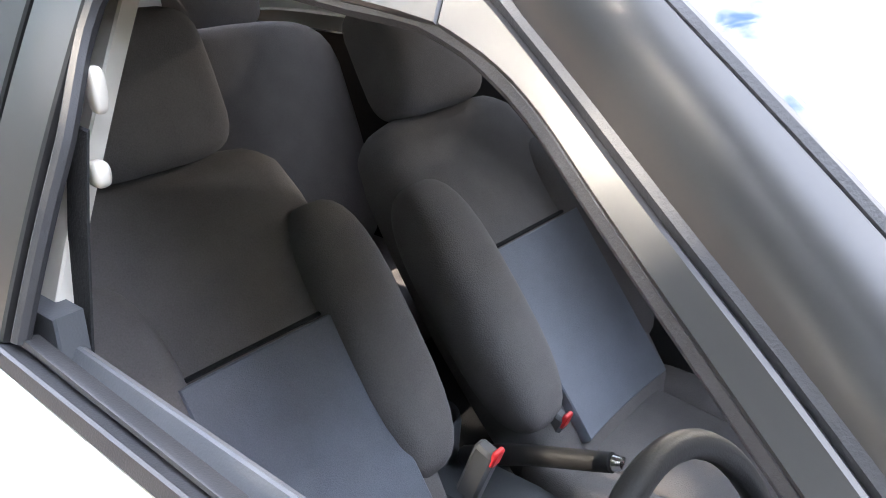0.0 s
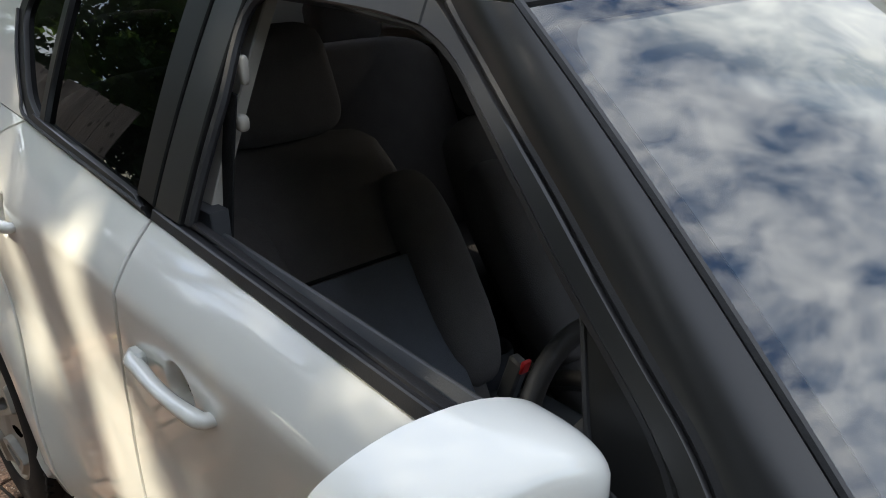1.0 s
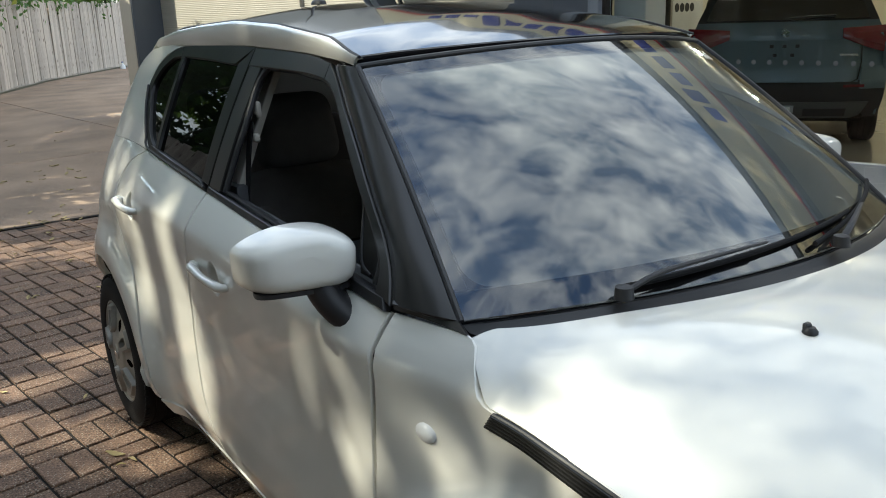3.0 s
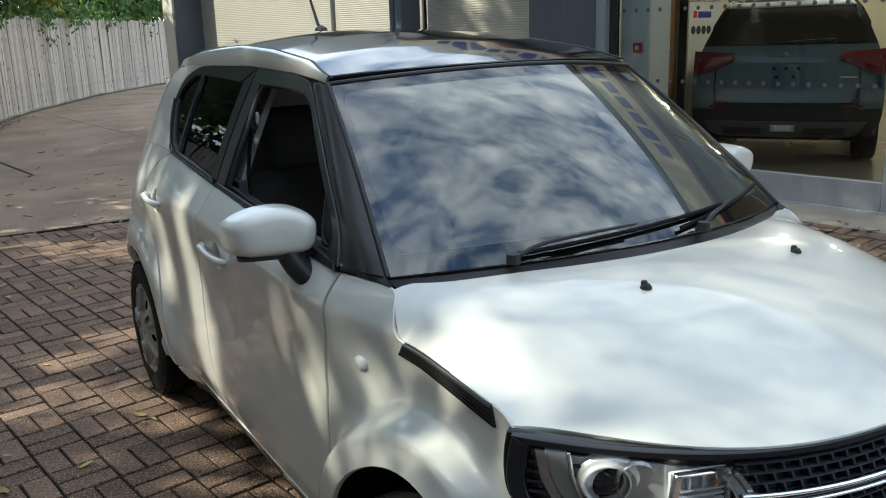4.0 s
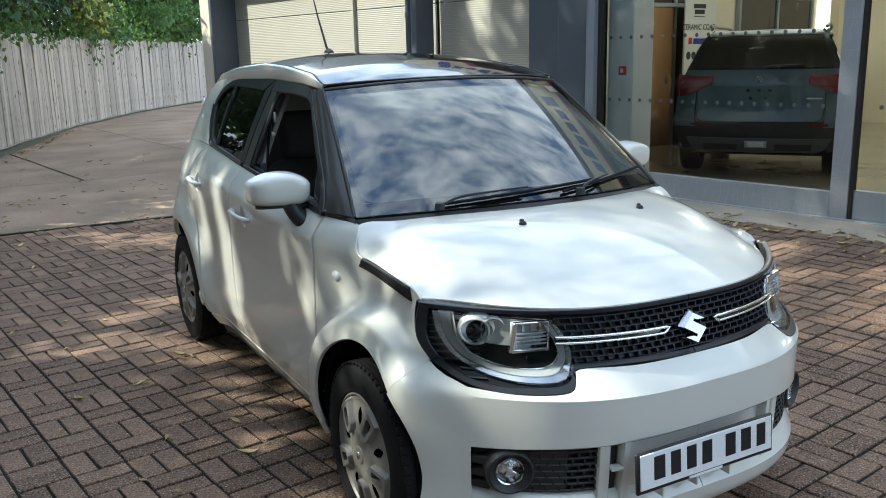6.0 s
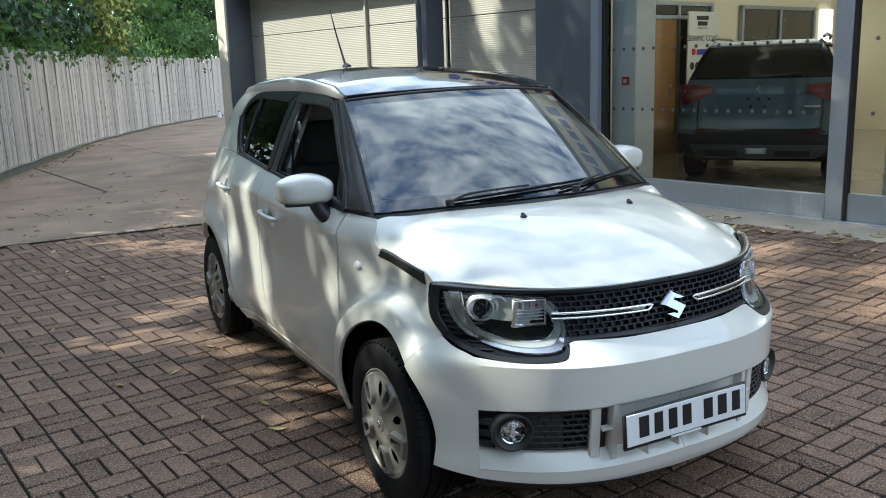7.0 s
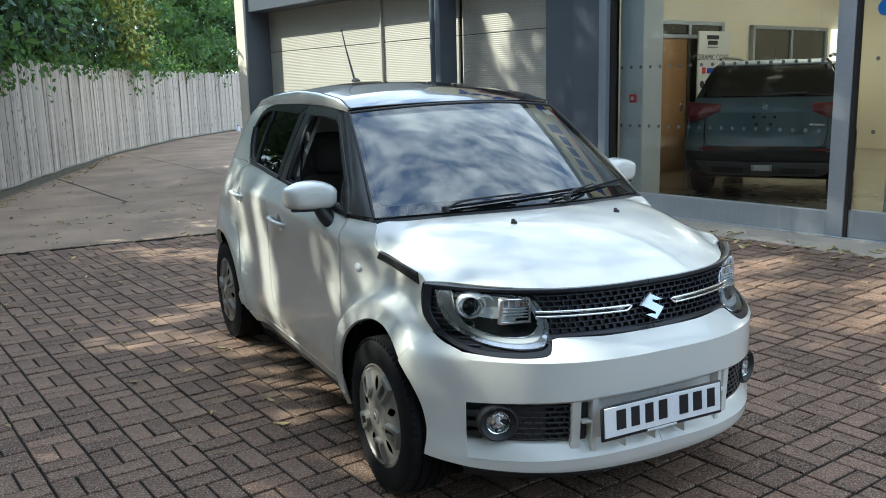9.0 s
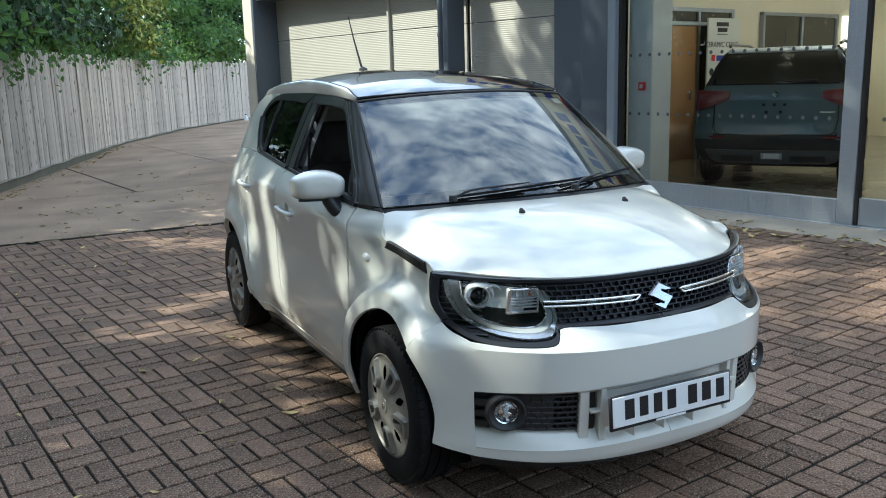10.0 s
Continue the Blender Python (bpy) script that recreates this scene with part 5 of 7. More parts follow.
def cap_shape():
    """A hubcap with five raised, slotted pods and openings between them."""
    n, rs = 340, np.linspace(0.0, 0.196, 66)
    V, F = [], []

    def pod(g, r):
        """0 outside a pod, 1 on its crown."""
        t_ = abs(math.radians((math.degrees(g) % 72) - 36)) * r
        half_w = 0.0310 + 0.012 * (r - 0.09) / 0.1
        end = math.sqrt(max(1 - ((0.112 - r) / 0.032) ** 2, 0)) if r < 0.112 else 1.0
        return float(smoothstep(0.0, 0.0075, half_w * end - t_)) * (1 - float(smoothstep(0.182, 0.192, r)))

    def height(g, r):
        x = -0.074 - 0.020 * (1 - (r / 0.196) ** 2)
        x -= 0.004 * (1 - float(smoothstep(0.026, 0.030, r)))
        return x - 0.018 * pod(g, r) + 0.005 * float(smoothstep(0.070, 0.095, r)) * (1 - float(smoothstep(0.17, 0.19, r)))

    def hole(g, r):
        t_ = abs(math.radians((math.degrees(g) % 72) - 36)) * r
        if (abs(r - 0.134) / 0.033) ** 4 + (t_ / (0.0150 + 0.06 * (r - 0.134))) ** 4 < 1:
            return True
        b = min(math.degrees(g) % 72, 72 - math.degrees(g) % 72)
        return 0.100 < r < 0.158 and math.radians(b) * r < 0.014 * min(1.0, (r - 0.096) / 0.022, (0.162 - r) / 0.02) and pod(g, r) < 0.02

    k = len(rs)
    for i in range(n):
        g = 2 * math.pi * i / n
        V += [(height(g, r), r * math.cos(g), r * math.sin(g)) for r in rs]
    for i in range(n):
        j = (i + 1) % n
        F += [(i * k + a, j * k + a, j * k + a + 1, i * k + a + 1) for a in range(1, k - 1) if not hole(2 * math.pi * (i + 0.5) / n, (rs[a] + rs[a + 1]) / 2)]
    # the openings have walls that reach back
    walls = []
    for q in range(5):
        g = math.radians(72 * q + 36)
        ring_ = []
        for a in np.linspace(0, 2 * math.pi, 26, endpoint=False):
            rr = 0.134 + 0.034 * math.copysign(abs(math.cos(a)) ** 0.5, math.cos(a))
            tt_ = (0.0155 + 0.06 * (rr - 0.134)) * math.copysign(abs(math.sin(a)) ** 0.5, math.sin(a))
            ring_.append((rr * math.cos(g) - tt_ * math.sin(g), rr * math.sin(g) + tt_ * math.cos(g), height(g + tt_ / rr, rr)))
        m_ = len(ring_)
        W = [(x, y, z) for y, z, x in ring_] + [(x + 0.022, y, z) for y, z, x in ring_]
        walls.append((W, [(i, (i + 1) % m_, m_ + (i + 1) % m_, m_ + i) for i in range(m_)]))
    return join((V, F), lathe([(-0.074, 0.190), (-0.082, 0.196), (-0.080, 0.202), (-0.066, 0.204)], 90, "x"), *walls)


TY, TR, CP = tyre_shape(), tread(), cap_shape()
badge_c = moved(block((-0.101, -0.010, -0.012), (-0.097, 0.010, 0.012), 0.002), pose(0, 0, 0, 30))
disc = join(lathe([(-0.02, 0.03), (-0.02, 0.15), (0.0, 0.15)], 40, "x"), lathe([(-0.055, 0.185), (0.06, 0.185)], 48, "x"))
for yc, turn_w in ((0.0, 12), (WB, 40)):
    for s in (-1, 1):
        wh = part("wheel", disc, DARK, car, "black tyre with a silver plastic hubcap")
        wh.matrix_basis = pose(s * 0.712, yc, RT, 0, 0, 0 if s < 0 else 180) @ pose(0, 0, 0, turn_w)
        part("tyre", TY, RUBBER, wh, smooth=30)
        tagged(part("tread", TR, RUBBER, wh), kind="stuff")
        hc = part("hubcap", CP, SILVER, wh)
        part("cap_badge", badge_c, CHROME, hc)

# ---- cabin ----
def pad(centre, size, turn=(0, 0, 0), e=0.45, n=28, m=16):
    """A stuffed, rounded form."""
    V, F = [], []
    f = lambda c: math.copysign(abs(c) ** e, c)
    M = Matrix.Translation(centre) @ pose(0, 0, 0, *turn)
    for j in range(m + 1):
        h = -math.pi / 2 + math.pi * j / m
        for i in range(n):
            g = 2 * math.pi * i / n
            V.append(tuple(M @ Vector((size[0] * f(math.cos(h)) * f(math.cos(g)), size[1] * f(math.cos(h)) * f(math.sin(g)), size[2] * f(math.sin(h))))))
    for j in range(m):
        for i in range(n):
            k = (i + 1) % n
            F.append((j * n + i, j * n + k, (j + 1) * n + k, (j + 1) * n + i))
    return V, F


def seat(cx, lean, seam_y, seam_z):
    """A front seat; the seam across its backrest lies at the given place."""
    c_, s_n = math.cos(radians(lean)), math.sin(radians(lean))
    O = Vector((cx, seam_y + 0.058 * c_ + 0.422 * s_n, seam_z + 0.058 * s_n - 0.422 * c_))
    dy, dz = O.y - 1.035, O.z - 0.55
    R = lambda up, out, side: O + Vector((side, 0, 0)) + Matrix.Rotation(radians(lean), 3, "X") @ Vector((0, -out, up))
    base = part("front_seat", pad((cx, 0.86 + dy, 0.36 + dz), (0.20, 0.24, 0.10), (0, 0, 0), 0.5), DARK, car, "charcoal cloth front seat with slate grey inserts")
    part("cushion", pad((cx, 0.82 + dy, 0.475 + dz), (0.225, 0.29, 0.075), (7, 0, 0), 0.38), FABRIC, base)
    for q in (-1, 1):
        part("cushion_bolster", pad((cx + q * 0.20, 0.84 + dy, 0.50 + dz), (0.06, 0.27, 0.07), (7, 0, 0), 0.6), FABRIC, base)
    part("cushion_insert", pad((cx, 0.81 + dy, 0.503 + dz), (0.145, 0.25, 0.062), (7, 0, 0), 0.3), FABRIC, base)
    # backrest: a waisted shell with square shoulders
    wide = lambda u: tab([-0.06, 0.0, 0.15, 0.35, 0.50, 0.62, 0.685, 0.72, 0.735], [0.19, 0.225, 0.240, 0.248, 0.246, 0.236, 0.220, 0.186, 0.12], u)
    deep = lambda u: tab([-0.06, 0.0, 0.30, 0.55, 0.69, 0.725, 0.735], [0.05, 0.085, 0.085, 0.070, 0.055, 0.035, 0.01], u)
    us = np.concatenate([np.linspace(-0.06, 0.55, 16), np.linspace(0.58, 0.735, 14)])
    f = lambda c, e: math.copysign(abs(c) ** e, c)
    ring = [[R(u, deep(u) * f(math.sin(g), 0.55) - 0.03, wide(u) * f(math.cos(g), 0.38)) for u in us] for g in np.linspace(0, 2 * math.pi, 41)]
    part("backrest", sheet(np.array([[tuple(p) for p in r] for r in ring]), 0.004, tuple(R(0.3, -0.03, 0))), FABRIC, base, smooth=60)
    for q in (-1, 1):
        part("back_bolster", pad(R(0.345, 0.030 if q * cx < 0 else 0.008, q * 0.205), (0.084, 0.066, 0.250), (lean, 0, 0), 0.66), FABRIC, base)
    ins = np.array([[tuple(R(u, 0.058 + 0.014 * (v / 0.15) ** 2, v)) for u in np.linspace(0.03, 0.415, 10)] for v in np.linspace(-0.155, 0.155, 12)])
    part("back_insert", sheet(ins, 0.02, tuple(R(0.2, -0.3, 0))), INSERT, base)
    part("shoulder_seam", tube([R(0.422, 0.050, v) for v in np.linspace(-0.15, 0.15, 8)], 0.004, 6), CARPET, base)
    part("headrest", pad(R(0.842, 0.015, 0.0), (0.140, 0.058, 0.122), (lean + 10, 0, 0), 0.42), FABRIC, base)
    for q in (-0.075, 0.075):
        part("headrest_post", tube([R(0.69, -0.012, q), R(0.79, 0.0, q)], 0.007, 8), CHROME, base)
        part("post_collar", moved(lathe([(-0.004, 0.0), (-0.004, 0.017), (0.012, 0.014), (0.012, 0.0)], 16, "z"), Matrix.Translation(R(0.733, -0.012, q)) @ pose(0, 0, 0, lean)), DASHB, base)


seat(-0.285, -33, 1.510, 0.842)
seat(0.345, -38, 1.452, 0.838)
rear = part("rear_bench", pad((0, 2.02, 0.50), (0.60, 0.24, 0.10), (4, 0, 0), 0.35), FABRIC, car, "charcoal cloth rear bench")
part("backrest", pad((0, 2.20, 0.84), (0.60, 0.09, 0.32), (-20, 0, 0), 0.35), FABRIC, rear)
for cx in (-0.32, 0.32):
    part("headrest", pad((cx, 2.36, 1.20), (0.12, 0.05, 0.08), (-15, 0, 0), 0.5), FABRIC, rear)
part("carpet", join(block((-0.66, 0.30, 0.25), (0.66, 2.75, 0.32), 0.02), block((-0.60, 0.22, 0.30), (0.60, 0.34, 0.90), 0.02), block((-0.62, 2.30, 0.30), (0.62, 2.36, 0.9), 0.02)), CARPET, car)
part("dashboard", join(pad((0, 0.42, 0.86), (0.63, 0.21, 0.105), (-8, 0, 0), 0.35), pad((0, 0.52, 0.66), (0.16, 0.10, 0.22), (0, 0, 0), 0.4), pad((-0.36, 0.52, 0.95), (0.15, 0.10, 0.05), (-10, 0, 0), 0.5)), DASHB, car)
con = part("centre_console", join(block((-0.055, 0.55, 0.32), (0.125, 1.60, 0.47), 0.03), block((-0.085, 0.62, 0.48), (0.085, 0.86, 0.56), 0.03)), DASHB, car)
part("cup_holder", moved(lathe([(0.0, 0.0), (0.0, 0.040), (0.085, 0.047), (0.09, 0.052), (0.075, 0.056), (-0.02, 0.050)], 28, "z"), Matrix.Translation((0.05, 1.46, 0.470))), DASHB, con)
hb = part("handbrake", tube(spl([(0.05, 1.38, 0.50), (0.05, 1.26, 0.56), (0.05, 1.09, 0.626)], 12), np.linspace(0.020, 0.017, 12), 12), SOFTB, con)
part("release_button", moved(lathe([(-0.018, 0.0), (-0.016, 0.011), (0.0, 0.014)], 16, "y"), Matrix.Translation((0.05, 1.086, 0.628)) @ pose(0, 0, 0, -18)), CHROME, hb)
for cx, cy, cz in ((-0.100, 1.235, 0.66), (0.162, 1.265, 0.572)):
    bk = part("belt_buckle", moved(block((-0.014, -0.02, -0.08), (0.014, 0.02, 0.035), 0.006), Matrix.Translation((cx, cy, cz - 0.013)) @ pose(0, 0, 0, 20)), DASHB, car)
    part("release", moved(block((-0.012, -0.026, 0.0), (0.012, -0.016, 0.033), 0.003), Matrix.Translation((cx, cy, cz)) @ pose(0, 0, 0, 20)), REDP, bk)
# steering wheel
swm = Matrix.Translation((-0.355, 0.79, 0.81)) @ pose(0, 0, 0, 66)
rimp = [(0.182 * math.cos(a), 0.182 * math.sin(a), 0) for a in np.linspace(0, 2 * math.pi, 48, endpoint=False)]
sw = part("steering_wheel", moved(tube(rimp, 0.0155, 12, closed=True), swm), SOFTB, car)
part("hub", moved(join(pad((0, 0, -0.01), (0.075, 0.065, 0.03), (0, 0, 0), 0.6), block((-0.175, -0.018, -0.012), (0.175, 0.018, 0.006), 0.006), block((-0.02, -0.175, -0.012), (0.02, 0.0, 0.006), 0.006)), swm), DASHB, sw)
part("column", tube([(-0.36, 0.50, 0.70), (-0.36, 0.80, 0.82)], 0.045, 14), DASHB, sw)
# trim round the door opening, belts, lining
bp = strip([(1.360, 1.08), (1.368, 1.25), (1.380, 1.395)], [(1.43, 1.10), (1.43, 1.25), (1.43, 1.42)], 14, high_side, 0.02, 0.06)
both("pillar_trim", bp, BEIGE)
both("lower_pillar_trim", strip([(1.32, 0.60), (1.33, 1.10)], [(1.50, 0.60), (1.44, 1.10)], 12, lambda yz, i: np.stack([-(0.66 + 0 * yz[..., 0]), yz[..., 0], yz[..., 1]], -1), 0.03), DASHB)
belt_path = spl([(-0.600, 1.345, 1.27), (-0.62, 1.345, 1.15), (-0.64, 1.36, 0.90), (-0.64, 1.38, 0.55)], 16)
both("seat_belt", sheet(np.stack([belt_path + np.array([0, -0.022, 0]), belt_path + np.array([0.004, 0.022, 0])], 1), 0.002, (0.3, 1.3, 1.0)), CARPET)
both("belt_anchor", pad((-0.578, 1.335, 1.30), (0.007, 0.010, 0.022), (0, 0, 0), 0.6), BEIGE)
both("belt_button", pad((-0.592, 1.330, 1.225), (0.009, 0.013, 0.013), (0, 0, 0), 0.7), BEIGE)
lin_ = np.stack([RX * 0.99, RY * 0.985 + 0.03, roof_z(RX, RY) - 0.045], -1)
part("headlining", sheet(lin_, 0.01, (0, 1.6, 4)), BEIGE, car)
for sx in (-1, 1):
    shell = strip([(0.45, 0.30), (1.46, 0.30)], [(0.47, 1.02), (1.42, 1.07)], 16, low_side, 0.01, 0.075, m=8)
    V, F = shell
    inner = ([(x, y, z) for x, y, z in V], [tuple(reversed(q)) for q in F])
    ob = part("door_card", inner if sx < 0 else flipped(inner), DASHB, car)
card = strip([(1.50, 0.30), (2.05, 0.45)], [(1.45, 1.07), (2.18, 1.10)], 14, low_side, 0.01, 0.080, m=8)
card = (card[0], [tuple(reversed(q)) for q in card[1]])
both("rear_door_card", card, DASHB)
qcard = strip([(2.02, 0.40), (2.78, 0.40)], [(2.14, 1.10), (2.62, 1.10)], 14, low_side, 0.01, 0.085, m=8)
both("rear_side_lining", (qcard[0], [tuple(reversed(q)) for q in qcard[1]]), CARPET)
lining = SC[0][:, None] * (1 - v4) + PB[:, None] * v4 + np.array([0.045, 0.02, -0.012])
both("pillar_lining", sheet(lining, 0.006, (-3.0, -0.5, 1.2)), DASHB)
eaves = np.stack([np.stack([RA[:, 0] + 0.03, RA[:, 1], RA[:, 2] - 0.048], 1), RBo + np.array([0.035, 0.0, -0.040])], 1)
both("roof_side_lining", sheet(eaves, 0.006, (-3.0, 1.5, 4.0)), BEIGE)
both("armrest", pad((-0.66, 0.98, 0.74), (0.045, 0.26, 0.035), (0, 0, 0), 0.4), DASHB)
part("rear_view_mirror", join(pad((0, 0.70, 1.365), (0.11, 0.018, 0.032), (0, 0, 0), 0.4), tube([(0, 0.66, 1.42), (0, 0.69, 1.375)], 0.012, 8)), DASHB, car)
for cx in (-0.36, 0.36):
    part("sun_visor", pad((cx, 0.84, 1.425), (0.17, 0.075, 0.010), (22, 0, 0), 0.3), BEIGE, car)

# ---- showroom building: u runs back along the front, v into the building ----
BROT = radians(12.0)
BU, BV, B0 = Vector((-math.sin(BROT), math.cos(BROT), 0)), Vector((math.cos(BROT), math.sin(BROT), 0)), Vector((4.62, 2.36, 0))
BM = Matrix(((BV.x, BU.x, 0, B0.x), (BV.y, BU.y, 0, B0.y), (0, 0, 1, 0), (0, 0, 0, 1)))   # local (v, u, z)
FL = 0.15


def bb(u0, u1, v0, v1, z0, z1, c=0.004):
    """A block in the building's own directions, in world places."""
    return moved(block((v0, u0, z0), (v1, u1, z1), c), BM)


def struct(name, shape, material, label, category="wall", smooth=40):
    return thing(name, shape, material, label, category, kind="structure", smooth=smooth)


struct("kerb", moved(sheet(np.array([[(v, u, z) for v, z in ((-0.555, 0.045), (-0.55, 0.078), (-0.53, 0.084), (-0.25, 0.096), (0.0, 0.108), (0.10, 0.112))] for u in np.linspace(-7, 11.5, 60)]), 0.06, (0, 0, -9), 0.006), BM), KERB,
       "pale weathered concrete strip along the showroom front", "kerb")
# grey wall bays and columns
struct("wall_grey_bay", bb(3.08, 3.62, 0.10, 0.62, 0.0, 4.6), STEEL, "slate grey metal wall bay with flat panels")
col = empty("steel_column", "pale blue-grey steel column with a dark edge line", "column", kind="structure")
part("flange", bb(2.62, 3.08, -0.02, 0.16, 0.08, 4.6, 0.01), STEEL, col)
part("web", bb(2.57, 2.63, -0.10, 0.02, 0.08, 4.6, 0.01), STEELL, col)
part("front_flange", bb(2.50, 2.58, -0.12, 0.10, 0.08, 4.6, 0.006), STEELL, col)
part("dark_gap", bb(2.465, 2.502, -0.06, 0.05, 0.08, 4.6, 0.002), CRACK, col)
pipe = empty("drain_pipe", "dark grey drain pipe and column beside the loading doors", "pipe", kind="structure")
part("column_box", bb(5.50, 5.61, 0.0, 0.30, 0.08, 4.6, 0.01), STEEL, pipe)
part("light_edge", bb(5.61, 5.635, 0.02, 0.28, 0.08, 4.6, 0.003), STEELL, pipe)
part("downpipe", moved(tube([(0.06, 5.73, 0.10), (0.06, 5.73, 4.6)], 0.04, 16), BM), STEEL, pipe)
for zz in (1.0, 2.02, 3.0):
    part("pipe_collar", moved(tube([(0.06, 5.73, zz), (0.06, 5.73, zz + 0.06)], 0.048, 16), BM), STEEL, pipe)
# ribbed doors in a recess
garage = empty("loading_door", "pale grey ribbed loading doors set back under a lintel", "door", kind="structure")


def ribbed(u0, u1, z0, z1, v):
    n = int((z1 - z0) / 0.026)
    P = []
    for k in range(n + 1):
        z = z0 + (z1 - z0) * k / n
        for dz, dv in ((0.0, 0.0), (0.004, 0.003), (0.020, 0.003), (0.024, 0.0)):
            if z + dz <= z1:
                P.append((v - dv, z + dz))
    return moved(sheet(np.array([[(pv, u, z) for pv, z in P] for u in (u0, (u0 + u1) / 2, u1)]), 0.03, (9, 0, 1), 0.002), BM)


for u0, u1 in ((3.62, 5.52), (5.60, 7.40), (7.44, 11.05)):
    for z0, z1 in ((0.12, 1.12), (1.13, 2.19), (2.20, 3.3)):
        part("door_leaf", ribbed(u0, u1, z0, z1, 0.42), CLAD, garage)
part("mullion", bb(7.395, 7.445, 0.37, 0.44, 0.12, 3.3, 0.004), CLAD, garage)
part("lintel", bb(3.08, 11.05, 0.0, 0.50, 2.91, 4.6, 0.01), STEEL, garage)
struct("wall_return", bb(11.05, 11.12, -0.055, 0.62, 0.0, 4.6, 0.01), STEEL, "slate blue return wall beside the loading doors")
struct("wall_pier", bb(11.12, 11.47, -0.06, 9.0, 0.0, 4.75, 0.01), CREAMW, "pale cream rendered end wall of the building")
struct("wall_door_back", bb(3.3, 11.1, 0.50, 0.62, 0.0, 4.6, 0.01), STEEL, "dark wall behind the loading doors")
# upper wall and sign, over the glass front
struct("wall_upper", bb(-7.5, 11.46, 0.05, 0.35, 4.58, 4.80, 0.02), STEEL, "slate grey upper wall of the showroom")
sign = empty("fascia_sign", "cream fascia sign with blue bars and a red line", "sign", place=(0, 0, 0))
SZ0, SZ1, SV = 3.30, 4.25, -0.35
part("panel", bb(-6.5, 5.2, SV, 0.10, SZ0, SZ1, 0.02), SIGNC, sign)
part("red_line", bb(-6.5, 5.2, SV - 0.012, SV + 0.03, SZ0 - 0.05, SZ0, 0.004), REDL, sign)
part("soffit", bb(-6.5, 5.2, SV + 0.01, 0.10, SZ0 - 0.14, SZ0 - 0.055, 0.01), STEEL, sign)
srng = random.Random(8)
uu = 4.3
for wrd in (10, 6):
    for k in range(wrd):
        tall = 0.44 if k == 0 else (0.42 if srng.random() < 0.3 else 0.30)
        part("letter_bar", bb(uu - 0.23, uu, SV - 0.02, SV + 0.01, SZ0 + 0.28, SZ0 + 0.28 + tall, 0.006), BLUE, sign)
        uu -= 0.31
    uu -= 0.3
# glass front
front = empty("shop_front", "grey framed glass shop front with etched film bands", "window", kind="structure")
part("bottom_rail", bb(0.0, 2.14, -0.03, 0.05, 0.112, 0.335, 0.004), FRAMEG, front)
part("stile", bb(-0.155, 0.0, -0.03, 0.05, 0.112, 3.2, 0.004), FRAMEG, front)
part("gasket", bb(-0.185, -0.155, -0.02, 0.05, 0.112, 3.2, 0.003), CRACK, front)
part("track", bb(-3.0, 2.46, -0.06, 0.08, 0.098, 0.116, 0.003), FRAMEG, front)
part("side_rail", bb(-3.0, -0.185, 0.0, 0.07, 0.116, 0.36, 0.004), FRAMEG, front)
part("head_rail", bb(-3.0, 2.46, -0.03, 0.06, 3.2, 3.32, 0.004), FRAMEG, front)
g1 = part("pane", bb(-0.005, 2.46, 0.004, 0.014, 0.33, 3.21, 0.001), SHOPGL, front)
g2 = part("pane", bb(-3.0, -0.18, 0.03, 0.04, 0.35, 3.21, 0.001), SHOPGL, front)
g1.visible_shadow = g2.visible_shadow = False
# etched crazed lines on rail and stile
erng = random.Random(3)


def etched(u0, u1, z0, z1, step):
    out = []
    u = u0
    pts = {}
    nu, nz = max(2, int((u1 - u0) / step)), max(2, int((z1 - z0) / step))
    for i in range(nu + 1):
        for j in range(nz + 1):
            pts[i, j] = (u0 + (u1 - u0) * (i + (erng.random() - 0.5) * 0.8 * (0 < i < nu)) / nu, z0 + (z1 - z0) * (j + (erng.random() - 0.5) * 0.8 * (0 < j < nz)) / nz)
    for (i, j), p in pts.items():
        for q in ((i + 1, j), (i, j + 1)):
            if q in pts and erng.random() < 0.72:
                a, b = p, pts[q]
                d = np.array([b[0] - a[0], b[1] - a[1]])
                L = np.linalg.norm(d) + 1e-6
                n_ = np.array([-d[1], d[0]]) / L * 0.0022
                V = [(-0.0315, a[0] + n_[0], a[1] + n_[1]), (-0.0315, a[0] - n_[0], a[1] - n_[1]), (-0.0315, b[0] - n_[0], b[1] - n_[1]), (-0.0315, b[0] + n_[0], b[1] + n_[1])]
                V += [(-0.0300, y, z) for _, y, z in V]
                out.append((V, [(0, 1, 2, 3), (0, 3, 7, 4), (1, 0, 4, 5), (2, 1, 5, 6), (3, 2, 6, 7)]))
    return moved(join(*out), BM)


tagged(part("etched_line", join(etched(0.02, 2.04, 0.135, 0.315, 0.062), etched(-0.145, -0.01, 0.14, 3.1, 0.062)), ETCH, front, smooth=0), kind="stuff")
# round dots of safety marking on the panes
dotm = mesh_of("dot", lathe([(-0.0005, 0.0), (-0.0005, 0.018), (0.0, 0.0185)], 16, "x"), DOTM)
for zz, vv in ((1.05, 0.003), (1.67, 0.003)):
    for k in range(19):
        d = new("dot", dotm)
        d.parent = front
        d.matrix_basis = BM @ pose(vv, 2.38 - k * 0.125, zz)
    for k in range(12):
        d = new("dot", dotm)
        d.parent = front
        d.matrix_basis = BM @ pose(vv + 0.026, -0.34 - k * 0.125, zz)

